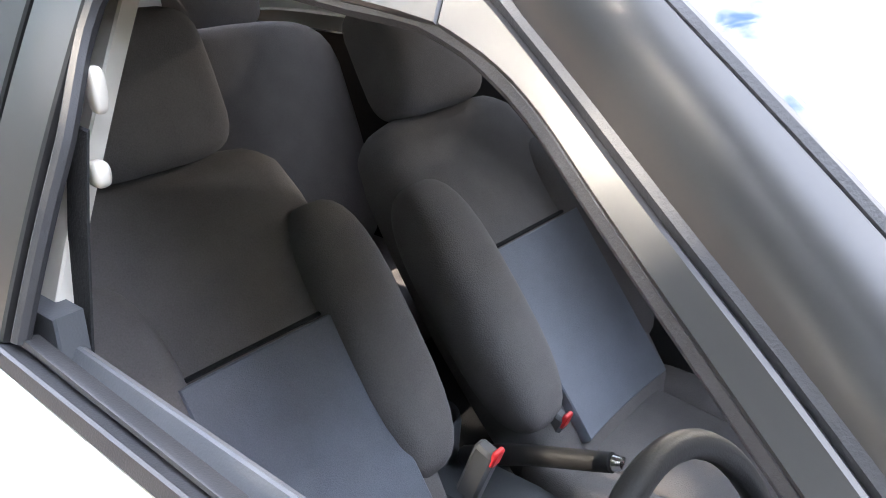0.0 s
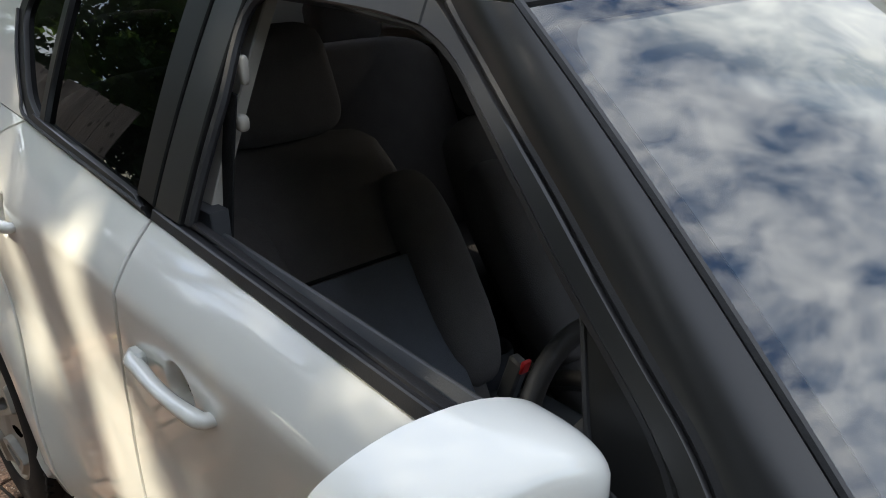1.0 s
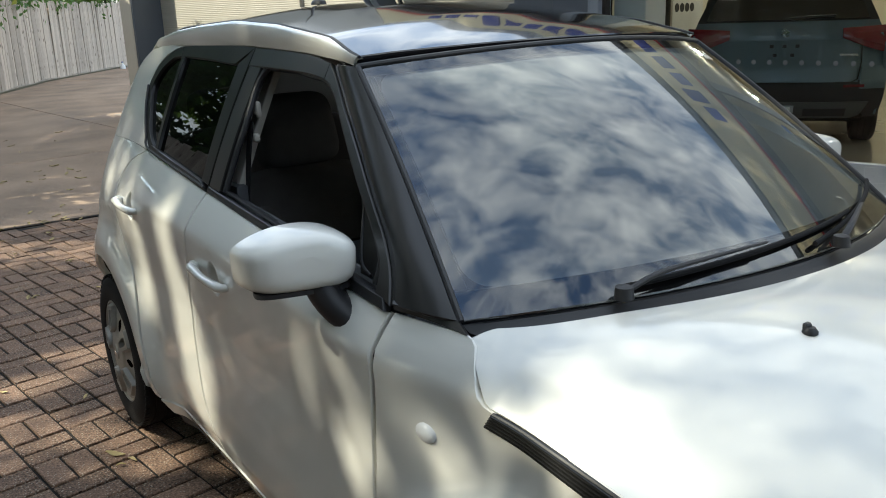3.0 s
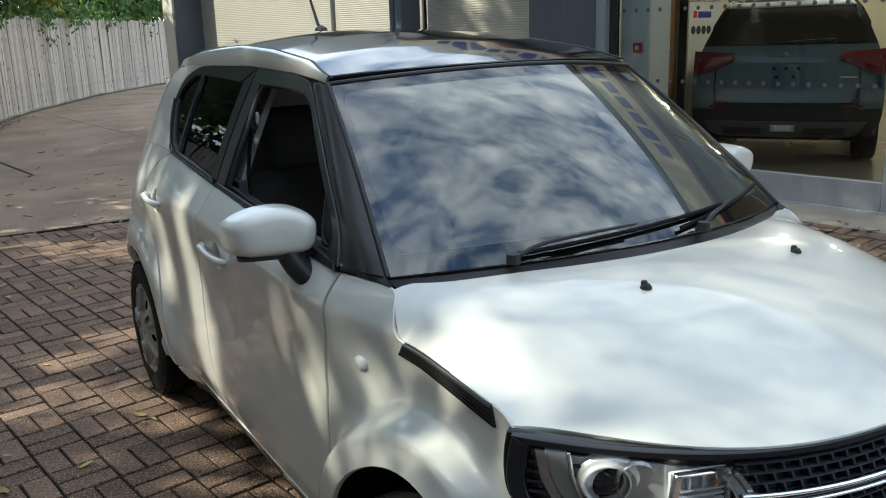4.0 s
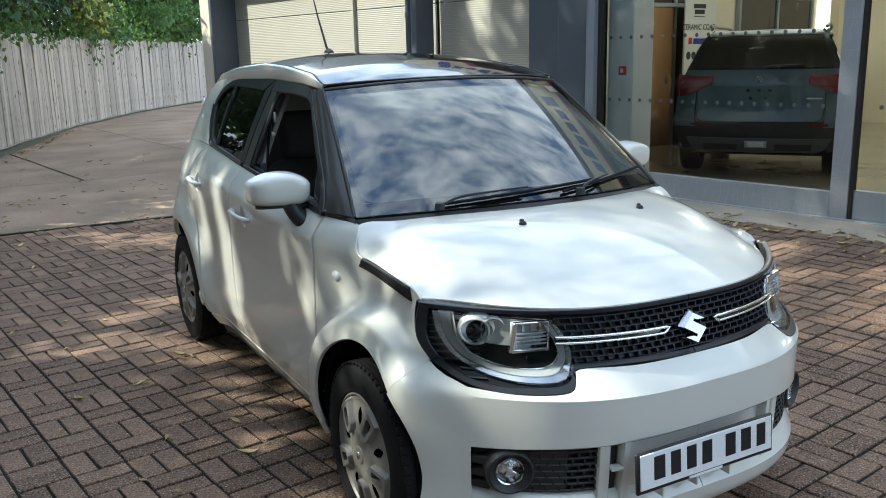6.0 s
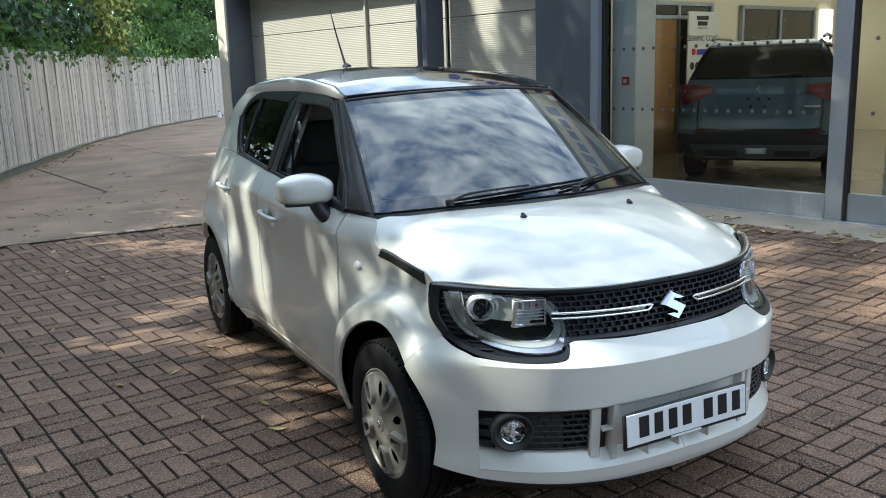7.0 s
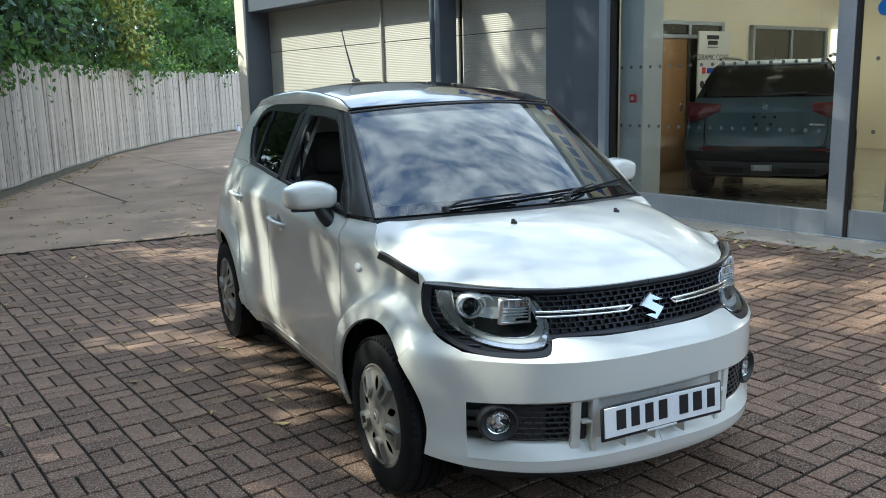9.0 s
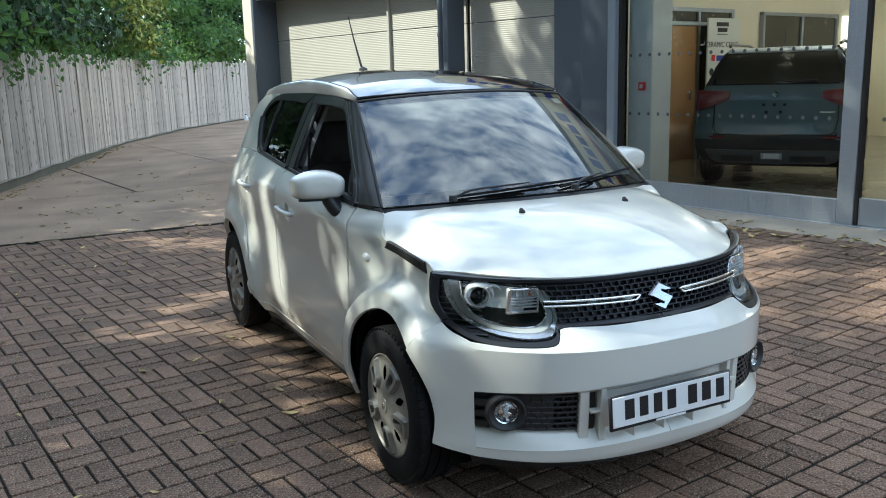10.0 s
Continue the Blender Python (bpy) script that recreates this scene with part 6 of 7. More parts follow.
# showroom inside
struct("floor", bb(-8, 4.2, 0.06, 9.0, 0.05, FL, 0.01), FLOORS, "polished beige showroom floor tiles", "floor")
struct("wall_showroom_end", bb(4.20, 4.35, 0.625, 9.0, 0.05, 4.5, 0.01), WALLC, "cream plastered showroom end wall")
struct("wall_showroom_back", bb(-8, 4.35, 9.0, 9.2, 0.05, 4.5, 0.01), WALLC, "cream plastered showroom back wall")
struct("wall_showroom_far", bb(-8.2, -8.0, 0.0, 9.2, 0.05, 4.6, 0.01), WALLC, "plain wall closing the showroom")
struct("wall_street_end", bb(-8.2, -3.0, -0.06, 0.10, 0.05, 3.32, 0.01), FRAMEG, "plain grey wall beside the glass front")
struct("ceiling", bb(-8, 4.35, 0.10, 9.2, 3.35, 3.5, 0.01), WALLC, "plain pale showroom ceiling", "ceiling")
struct("roof_slab", bb(-8.2, 11.4, 0.06, 9.2, 4.60, 4.75, 0.01), STEEL, "flat roof of the showroom", "roof")
thing("round_sticker", moved(lathe([(0.0, 0.0), (0.0, 0.064), (0.002, 0.066), (0.003, 0.0)], 32, "x"), BM @ Matrix.Translation((0.0255, -0.375, 2.085))), BLUEST, "round blue sticker on the showroom glass", "sticker")
struct("white_pillar", bb(2.14, 2.46, 0.06, 0.40, FL, 3.4, 0.01), WHITEP, "white boxed pillar just inside the glass", "pillar")
struct("white_pillar_side", bb(-0.62, -0.34, 0.32, 0.60, FL, 3.4, 0.01), WHITEP, "white boxed pillar inside the side pane", "pillar")
cp_ = empty("call_point", "small red fire alarm call point on a white pillar", "fire alarm")
part("box", bb(2.215, 2.305, 0.035, 0.06, 1.295, 1.385, 0.006), REDP, cp_)
part("glass_plate", bb(2.24, 2.28, 0.030, 0.037, 1.32, 1.36, 0.003), PLATEW, cp_)
door = empty("door_1", "closed oak veneer door with a steel lever handle", "door", kind="structure")
DV = 2.86
part("door_leaf", bb(4.150, 4.19, DV, DV + 0.84, FL, 2.12, 0.004), DOORW, door)
part("lever_handle", join(bb(4.10, 4.15, DV + 0.70, DV + 0.72, 1.13, 1.15, 0.004), bb(4.10, 4.118, DV + 0.60, DV + 0.72, 1.13, 1.15, 0.006), bb(4.143, 4.15, DV + 0.685, DV + 0.735, 1.04, 1.18, 0.003)), CHROME, door)
for a, b, z0, z1 in ((DV - 0.05, DV, FL, 2.38), (DV + 0.84, DV + 0.90, FL, 2.38), (DV + 1.70, DV + 1.77, FL, 2.38)):
    part("door_frame", bb(4.13, 4.20, a, b, z0, z1, 0.004), FRAMEG, door)
for z0, z1 in ((2.12, 2.18), (2.32, 2.38)):
    part("transom_bar", bb(4.13, 4.20, DV, DV + 1.70, z0, z1, 0.004), FRAMEG, door)
part("transom_pane", bb(4.16, 4.18, DV, DV + 1.70, 2.18, 2.32, 0.002), DARKGL, door)
part("side_pane", bb(4.16, 4.18, DV + 0.90, DV + 1.70, FL, 2.13, 0.002), DARKGL, door)
win = empty("window_1", "dark internal office window with a pale frame", "window", kind="structure")
part("pane", bb(4.15, 4.18, 5.50, 7.80, 1.35, 2.30, 0.002), DARKGL, win)
for a, b in ((5.44, 5.50), (6.62, 6.68), (7.80, 7.86)):
    part("mullion", bb(4.12, 4.20, a, b, 1.30, 2.36, 0.004), FRAMEG, win)
for z0, z1 in ((1.30, 1.36), (2.30, 2.36)):
    part("rail", bb(4.12, 4.20, 5.44, 7.86, z0, z1, 0.004), FRAMEG, win)
thing("light_box", bb(4.12, 4.20, 8.12, 8.50, 1.2, 2.34, 0.01), LIGHTP, "tall lit yellow-white light box on the wall", "light box")
board = empty("display_board", "white printed display board standing by the wall", "sign")
part("board", bb(3.90, 3.93, 3.62, 4.42, FL, 2.22, 0.006), POSTER, board)
for z0, z1, a, b, mt in ((2.10, 2.16, 3.82, 4.12, BARB), (2.02, 2.08, 3.85, 4.09, BARB), (1.98, 1.99, 3.84, 4.10, BARB), (1.60, 1.68, 3.84, 4.16, BLUE), (1.60, 1.69, 3.72, 3.80, REDL)):
    part("print_bar", bb(3.892, 3.901, a, b, z0, z1, 0.001), mt, board)
for k in range(4):
    part("print_disc", moved(lathe([(-0.002, 0.0), (-0.002, 0.055), (0.0, 0.057)], 20, "y"), BM @ pose(3.73 + k * 0.13, 3.90, 1.44)), BARB, board)
txt = bpy.data.curves.new("ceramic_coat", "FONT")
txt.body, txt.size, txt.extrude, txt.align_x = "CERAMIC COAT", 0.115, 0.001, "CENTER"
txt.materials.append(BARB)
to = new("words", txt)
to.parent = board
to.matrix_basis = BM @ pose(3.97, 3.897, 1.80, 90, 0, 0)
# unseen ceiling lamps, added to brighten the showroom
for (u, v) in ((-3.0, 3.0), (1.6, 3.0), (-3.0, 6.5), (1.6, 6.5)):
    lamp = empty("ceiling_light", "unseen round ceiling lamp added to light the showroom", "ceiling light", "showroom ceiling lights")
    at_ = BM @ Matrix.Translation((v, u, 3.33))
    part("frame", moved(lathe([(0.022, 0.09), (-0.006, 0.10), (-0.008, 0.115), (0.0, 0.125), (0.022, 0.125)], 28, "z"), at_), WHITEP, lamp)
    part("diffuser", moved(lathe([(0.004, 0.0), (0.006, 0.09), (0.012, 0.095)], 28, "z"), at_), LIGHTP, lamp)
    pd = bpy.data.lights.new("downlight", "POINT")
    pd.energy, pd.shadow_soft_size, pd.color = 46, 0.07, (1.0, 0.90, 0.74)
    new("downlight", pd).matrix_world = at_ @ Matrix.Translation((0, 0, -0.12))

# the grey-blue car in the showroom: its own axes, nose towards +y, origin under the tail
suv = empty("display_suv", "grey-blue compact SUV on show, seen from behind", "car", place=(5.58, 4.03, FL), turn=-54)
rr = lambda zz, k=0.88: k * tab([0.2, 0.5, 0.75, 0.95, 1.05, 1.35, 1.52, 1.60], [0.92, 0.985, 1.0, 0.985, 0.95, 0.80, 0.70, 0.60], zz)


def suv_back(z):
    return tab([0.25, 0.45, 0.62, 0.75, 1.0, 1.08, 1.45, 1.55, 1.60], [0.10, 0.02, 0.0, 0.05, 0.08, 0.12, 0.40, 0.52, 0.75], z)


def suv_skin(x, z, d=0.0):
    return (x, float(suv_back(z)) + 0.16 * (abs(x) / 0.88) ** 3 - d, z)


def suv_patch(x0, x1, z0, z1, d=0.0, n=16, m=10, thick=0.02, taper=True):
    P = [[suv_skin((x0 + (x1 - x0) * i / (n - 1)) * (rr(z0 + (z1 - z0) * j / (m - 1)) / 0.88 if taper else 1), z0 + (z1 - z0) * j / (m - 1), d) for j in range(m)] for i in range(n)]
    return sheet(np.array(P), thick, (0, 2, 0.8))


def suv_side(sx):
    P = [[(sx * (float(rr(z)) - 0.05 * max(0, (y - 3.3)) ** 2 - 0.02), y, z) for z in np.linspace(0.32, 1.05, 8)] for y in np.linspace(0.17, 4.0, 24)]
    return sheet(np.array(P), 0.02, (0, 2, 0.8))


def suv_cabin(sx):
    P = [[(sx * float(rr(z)), max(y, float(suv_back(z)) + 0.15) if k else float(suv_back(z)) + 0.16, z) for z in np.linspace(1.05, 1.57, 8)] for k, y in enumerate(np.linspace(0.3, 2.8, 16))]
    return sheet(np.array(P), 0.02, (0, 2, 0.8))


part("tailgate", suv_patch(-0.88, 0.88, 0.60, 1.16), GBLUE, suv)
part("lower_tailgate", suv_patch(-0.64, 0.64, 0.625, 1.00, 0.014, 22, 12), GBLUE, suv)
part("bumper", suv_patch(-0.88, 0.88, 0.30, 0.64, 0.01), PLAST, suv)
part("bumper_corner", suv_patch(-0.88, -0.66, 0.56, 0.76, 0.016), GBLUE, suv)
part("bumper_corner", suv_patch(0.66, 0.88, 0.56, 0.76, 0.016), GBLUE, suv)
skid = [[suv_skin(x * (1 - 0.12 * (1 - g)), 0.29 + 0.155 * g, 0.03 + 0.02 * math.sin(math.pi * g)) for g in np.linspace(0, 1, 8)] for x in np.linspace(-0.74, 0.74, 24)]
part("skid_plate", sheet(np.array(skid), 0.02, (0, 2, 0.8)), SKID, suv)
for sx in (-1, 1):
    part("skid_insert", suv_patch(*sorted((sx * 0.20, sx * 0.58)), 0.315, 0.385, 0.052, 8, 5), PLAST, suv)
part("exhaust_trim", suv_patch(-0.12, 0.12, 0.285, 0.315, 0.03, 4, 3), SKID, suv)
part("reverse_lamp", suv_patch(-0.115, 0.115, 0.345, 0.41, 0.056, 6, 4), DRL, suv)
part("reverse_lens", suv_patch(-0.085, 0.085, 0.355, 0.400, 0.066, 6, 4), PLATEW, suv)
part("window_band", suv_patch(-0.885, 0.885, 1.155, 1.54, -0.01), PLAST, suv)
part("rear_window", suv_patch(-0.80, 0.80, 1.175, 1.515, 0.006), DARKGL, suv)
part("rear_wiper", tube([suv_skin(0.0, 1.185, 0.03), suv_skin(0.20, 1.20, 0.03), suv_skin(0.42, 1.205, 0.028)], 0.008, 8), PLAST, suv)
part("spoiler", suv_patch(-0.86, 0.86, 1.53, 1.575, 0.03), WHITEP, suv)
for sx in (-1, 1):
    lampg = [[suv_skin(sx * (0.90 - 0.40 * f) * rr(1.0) / 0.88, (0.875 + 0.135 * f ** 1.3) * (1 - g) + (1.115 - 0.02 * f) * g, 0.034 - 0.012 * f + 0.012 * math.sin(math.pi * g)) for g in np.linspace(0, 1, 8)] for f in np.linspace(0, 1, 16)]
    lampi = [[suv_skin(sx * (0.86 - 0.27 * f) * rr(1.0) / 0.88, (0.935 + 0.075 * f) * (1 - g) + (1.065 - 0.01 * f) * g, 0.050 - 0.012 * f) for g in np.linspace(0, 1, 4)] for f in np.linspace(0, 1, 10)]
    part("lamp_bar", sheet(np.array(lampi), 0.012, (0, 2, 0.8)), REDLAMP, suv)
    part("tail_lamp", sheet(np.array(lampg), 0.02, (0, 2, 0.8)), REDLAMP, suv)
    part("flank", suv_side(sx), GBLUE, suv)
    part("cabin_side", suv_cabin(sx), DARKGL, suv)
    part("reflector", suv_patch(*sorted((sx * 0.52, sx * 0.70)), 0.575, 0.60, 0.02, 4, 3), REDLAMP, suv)
    part("roof_bar", tube([(sx * 0.60, 0.75, 1.60), (sx * 0.62, 1.0, 1.63), (sx * 0.62, 2.4, 1.63), (sx * 0.60, 2.7, 1.60)], 0.018, 8), SILVER, suv)
    for yy_ in (0.75, 3.25):
        wv = part("wheel", moved(TY, Matrix.Diagonal((1.25, 1.1, 1.1, 1))), RUBBER, suv)
        wv.matrix_basis = pose(sx * 0.76, yy_, 0.335, 0, 0, 0 if sx < 0 else 180)
        part("rim", moved(CP, Matrix.Diagonal((1.2, 1.1, 1.1, 1))), SILVER, wv)
rp = [[(x, y, 1.60 - 0.05 * (x / 0.6) ** 2 - 0.03 * ((y - 1.8) / 1.2) ** 2) for y in np.linspace(0.55, 2.9, 12)] for x in np.linspace(-0.64, 0.64, 12)]
part("roof", sheet(np.array(rp), 0.02, (0, 1.6, 0)), GBLUE, suv)
bn = [[(x, y, 1.06 - 0.05 * abs(x / 0.8) ** 3 - 0.10 * ((y - 3.0) / 1.0) ** 2) for y in np.linspace(2.8, 4.05, 10)] for x in np.linspace(-0.8, 0.8, 12)]
part("bonnet", sheet(np.array(bn), 0.02, (0, 3, 0)), GBLUE, suv)
part("underbody", block((-0.70, 0.1, 0.26), (0.70, 3.9, 0.34), 0.02), DARK, suv)
by_, bz_ = suv_skin(0, 1.06, 0.008)[1:]
part("badge", prism([(a * 0.80, (b - 0.765) * 0.80) for a, b in badge_line], 0.012, lambda a, b, h: Vector((-a, by_ - h + 0.12 * b, bz_ + b))), CHROME, suv, "slanted chrome badge", smooth=20)
part("name_bar", moved(block((-0.10, -0.004, -0.009), (0.10, 0.002, 0.009), 0.002), Matrix.Translation(suv_skin(0.52, 0.86, 0.018))), CHROME, suv)
seam = [suv_skin(x, z, 0.0155) for x, z in ((-0.645, 1.0), (-0.655, 0.80), (-0.63, 0.65), (-0.58, 0.622), (0.0, 0.618), (0.58, 0.622), (0.63, 0.65), (0.655, 0.80), (0.645, 1.0))]
part("shut_line", tube(seam, 0.005, 6), CRACK, suv)
for k, (x, z) in enumerate(((-0.11, 0.945), (0.0, 0.945), (0.11, 0.945), (-0.08, 0.865), (0.07, 0.865))):
    part("fixing_pad", moved(block((-0.017, -0.004, -0.015), (0.017, 0.002, 0.015), 0.002), Matrix.Translation(suv_skin(x, z, 0.016))), BARB, suv)
part("aerial", tube([(0, 0.80, 1.59), (0, 0.92, 1.76)], [0.008, 0.003], 8), PLAST, suv)
# a dark car further along, mostly hidden
oth = empty("dark_car", "dark car parked further along in the showroom", "car", place=(7.0, 0.2, FL), turn=-70)
part("body", pad((0, 2.0, 0.62), (0.85, 2.0, 0.42), (0, 0, 0), 0.35), GLOSSB, oth)
part("cabin", pad((0, 1.8, 1.15), (0.70, 1.2, 0.40), (0, 0, 0), 0.5), DARKGL, oth)
for sx in (-1, 1):
    for yy_ in (0.7, 3.2):
        wv = part("wheel", TY, RUBBER, oth)
        wv.matrix_basis = pose(sx * 0.76, yy_, 0.304)

# ---- fence, hedge and trees ----
frng = random.Random(11)
FPATH = lin([(-3.5, 7.2), (-2.20, 11.12), (-1.02, 14.73), (0.37, 18.61), (2.48, 23.13), (5.14, 27.18), (7.0, 29.6), (10.5, 34.0)], 400)
fence = empty("board_fence", "weathered grey close-board timber fence along the driveway", "fence", kind="structure")
dd = np.concatenate([[0], np.cumsum(np.linalg.norm(np.diff(FPATH, axis=0), axis=1))])
boards = []
s_ = 0.6
pm = [mesh_of("board", block((-0.072 - 0.005 * k, -0.010, 0.0), (0.072 + 0.005 * k, 0.010, 1.93 + 0.012 * k), 0.005), PLANK) for k in range(5)]
cnt = 0
while s_ < dd[-1] - 0.2 and cnt < 296:
    x, y = np.interp(s_, dd, FPATH[:, 0]), np.interp(s_, dd, FPATH[:, 1])
    x2, y2 = np.interp(s_ + 0.1, dd, FPATH[:, 0]), np.interp(s_ + 0.1, dd, FPATH[:, 1])
    b = new("board", frng.choice(pm))
    b.parent = fence
    a = math.degrees(math.atan2(y2 - y, x2 - x))
    b.matrix_basis = pose(x + frng.uniform(-0.012, 0.012), y, 0.10 + frng.uniform(-0.015, 0.03), frng.uniform(-0.6, 0.6), frng.uniform(-0.8, 0.8), a + frng.uniform(-2.5, 2.5))
    s_ += 0.148 + frng.uniform(-0.012, 0.014)
    cnt += 1
GBp = np.array([[(x, y, z) for z in (-0.02, 0.06, 0.125)] for x, y in FPATH[20:]])
off = np.array([0.03, -0.02, 0])
part("back_boards", sheet(np.array([[(x - 0.03, y + 0.02, z) for z in (0.1, 1.0, 1.9)] for x, y in FPATH[20:]]), 0.02, (-40, 40, 1)), PLANK, fence)
part("gravel_board", sheet(GBp + off, 0.03, (-20, 30, 0.1)), GRAVELB, fence)
part("cable", tube([(x + 0.055, y - 0.03, 0.15 + 0.014 * math.sin(i * 0.9)) for i, (x, y) in enumerate(FPATH[20::4])], 0.011, 6), CABLEM, fence)


def leaf_cloud(points, size, seed, droop=0.0):
    """Small folded leaves, one at each point."""
    r = np.random.RandomState(seed)
    n = len(points)
    P = np.array(points)
    d = r.normal(size=(n, 3))
    d[:, 2] -= droop
    d /= np.linalg.norm(d, axis=1, keepdims=True)
    e = np.cross(d, r.normal(size=(n, 3)))
    e /= np.linalg.norm(e, axis=1, keepdims=True)
    f = np.cross(d, e)
    L = (size * r.uniform(0.6, 1.3, n))[:, None]
    V = np.stack([P, P + d * L * 0.5 + e * L * 0.32 + f * L * 0.08, P + d * L, P + d * L * 0.5 - e * L * 0.32 + f * L * 0.08], 1).reshape(-1, 3)
    F = [q for i in range(n) for q in ((4 * i, 4 * i + 1, 4 * i + 2), (4 * i, 4 * i + 2, 4 * i + 3))]
    return V.tolist(), F


def hedge(line, width, z0, z1, count, size, seed, clear=None):
    """A loose mass of clumps along a line."""
    r = np.random.RandomState(seed)
    C = lin(line, 200)
    pts, clumps = [], []
    for k in range(int(count / 170)):
        c = C[r.randint(0, 200)]
        zz = z0 + (z1 - z0) * r.uniform() ** 0.8
        clumps.append((c[0] + r.normal() * width * 0.5, c[1] + r.normal() * width * 0.5, zz, r.uniform(0.25, 0.70)))
    for cx, cy, cz, q in clumps:
        g = r.normal(size=(170, 3))
        g /= np.linalg.norm(g, axis=1, keepdims=True)
        pts.append(np.array([cx, cy, cz]) + g * q * r.uniform(0.55, 1.05, (170, 1)) * np.array([1, 1, 0.75]))
    pts = np.vstack(pts)
    return leaf_cloud(pts if clear is None else pts[~clear(pts)], size, seed + 1, 0.5)


hg = empty("hedge", "dense green leafy shrubs spilling over the fence", "hedge")
HL = [(-4.0, 9.0), (-2.0, 14.2), (-0.45, 18.9), (1.6, 23.7), (4.2, 27.9), (9.5, 34.5)]
part("stem", join(*[tube(spl([(x, y, 0), (x + 0.1, y + 0.1, 1.4), (x - 0.1, y + 0.3, 2.8)], 8), np.linspace(0.06, 0.02, 8), 7) for x, y in lin([(-2.6, 14.2), (0.9, 23.6), (4.0, 28.4)], 14)]), BARK, hg)
tagged(part("leaves", hedge(HL, 1.25, 1.9, 5.2, 44000, 0.18, 21), LEAFH, hg, smooth=0), kind="stuff")
# backing leaves, coloured dark as the shade deep in the hedge
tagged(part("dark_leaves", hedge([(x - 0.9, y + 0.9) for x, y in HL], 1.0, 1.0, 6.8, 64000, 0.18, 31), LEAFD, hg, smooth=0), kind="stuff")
def sprays(spots, count, seed):
    """Loose clumps of leaves at (x, y, z, radius)."""
    r = np.random.RandomState(seed)
    return np.vstack([np.array([x, y, z]) + r.normal(size=(count, 3)) * q * np.array([0.6, 0.6, 0.5]) for x, y, z, q in spots])


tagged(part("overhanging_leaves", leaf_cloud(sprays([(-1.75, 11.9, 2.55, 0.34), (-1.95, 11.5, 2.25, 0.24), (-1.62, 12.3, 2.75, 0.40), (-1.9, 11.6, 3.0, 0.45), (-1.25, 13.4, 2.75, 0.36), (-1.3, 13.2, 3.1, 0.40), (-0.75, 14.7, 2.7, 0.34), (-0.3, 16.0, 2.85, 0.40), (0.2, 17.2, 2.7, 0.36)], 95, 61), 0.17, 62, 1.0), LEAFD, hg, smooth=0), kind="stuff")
# yellow clumps coloured as bright as leaves in full sun
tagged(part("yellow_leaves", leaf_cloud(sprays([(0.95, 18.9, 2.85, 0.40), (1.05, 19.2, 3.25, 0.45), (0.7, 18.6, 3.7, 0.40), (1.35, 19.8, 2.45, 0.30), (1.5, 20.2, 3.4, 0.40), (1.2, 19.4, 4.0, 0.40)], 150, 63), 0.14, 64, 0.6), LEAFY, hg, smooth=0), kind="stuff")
tagged(part("trailing_leaves", leaf_cloud(np.vstack([np.array([np.interp(q, dd, FPATH[:, 0]) + 0.05, np.interp(q, dd, FPATH[:, 1]) - 0.03, 0]) + np.stack([np.random.RandomState(int(q * 9)).normal(size=50) * 0.28, np.random.RandomState(int(q * 9) + 1).normal(size=50) * 0.05, 2.25 - np.abs(np.random.RandomState(int(q * 9) + 2).normal(size=50)) * hgt - 0.1], 1)
       for q, hgt in ((4.0, 0.2), (4.5, 0.32), (5.0, 0.38), (5.4, 0.22), (6.6, 0.2), (7.9, 0.14), (9.6, 0.16), (11.0, 0.12), (13.6, 0.3), (14.2, 0.36), (15.6, 0.2), (18.5, 0.12), (21, 0.2))]), 0.12, 5, 1.2), LEAFH, hg, smooth=0), kind="stuff")


# gaps cut in the unseen crowns to place sun patches: (along, up, half widths) on the car's flank and on the wall bay
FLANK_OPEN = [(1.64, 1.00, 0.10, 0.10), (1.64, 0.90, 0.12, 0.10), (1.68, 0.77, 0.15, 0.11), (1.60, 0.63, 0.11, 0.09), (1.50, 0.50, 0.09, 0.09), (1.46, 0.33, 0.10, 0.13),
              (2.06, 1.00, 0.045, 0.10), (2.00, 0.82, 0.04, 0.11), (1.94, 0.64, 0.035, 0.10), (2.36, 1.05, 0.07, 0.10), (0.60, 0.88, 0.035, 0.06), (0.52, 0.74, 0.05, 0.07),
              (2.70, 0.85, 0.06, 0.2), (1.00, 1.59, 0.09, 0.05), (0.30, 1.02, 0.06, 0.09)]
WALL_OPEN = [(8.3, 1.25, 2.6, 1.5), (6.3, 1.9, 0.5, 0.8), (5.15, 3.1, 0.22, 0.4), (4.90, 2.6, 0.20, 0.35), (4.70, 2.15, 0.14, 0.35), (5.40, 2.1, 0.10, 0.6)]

# gaps cut likewise for the bonnet and windscreen, and for bits of the paving: (x, y, z, half widths)
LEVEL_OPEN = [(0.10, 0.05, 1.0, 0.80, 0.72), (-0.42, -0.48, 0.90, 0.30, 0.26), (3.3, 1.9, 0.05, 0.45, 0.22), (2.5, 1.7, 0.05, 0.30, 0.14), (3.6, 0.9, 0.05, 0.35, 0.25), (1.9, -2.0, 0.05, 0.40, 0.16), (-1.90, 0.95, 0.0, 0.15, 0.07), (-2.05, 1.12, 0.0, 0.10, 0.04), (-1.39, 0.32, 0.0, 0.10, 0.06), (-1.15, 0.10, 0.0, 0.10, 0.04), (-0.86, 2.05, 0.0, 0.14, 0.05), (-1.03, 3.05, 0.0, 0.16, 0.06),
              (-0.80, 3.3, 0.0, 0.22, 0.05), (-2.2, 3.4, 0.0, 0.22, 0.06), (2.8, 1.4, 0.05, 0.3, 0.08)]


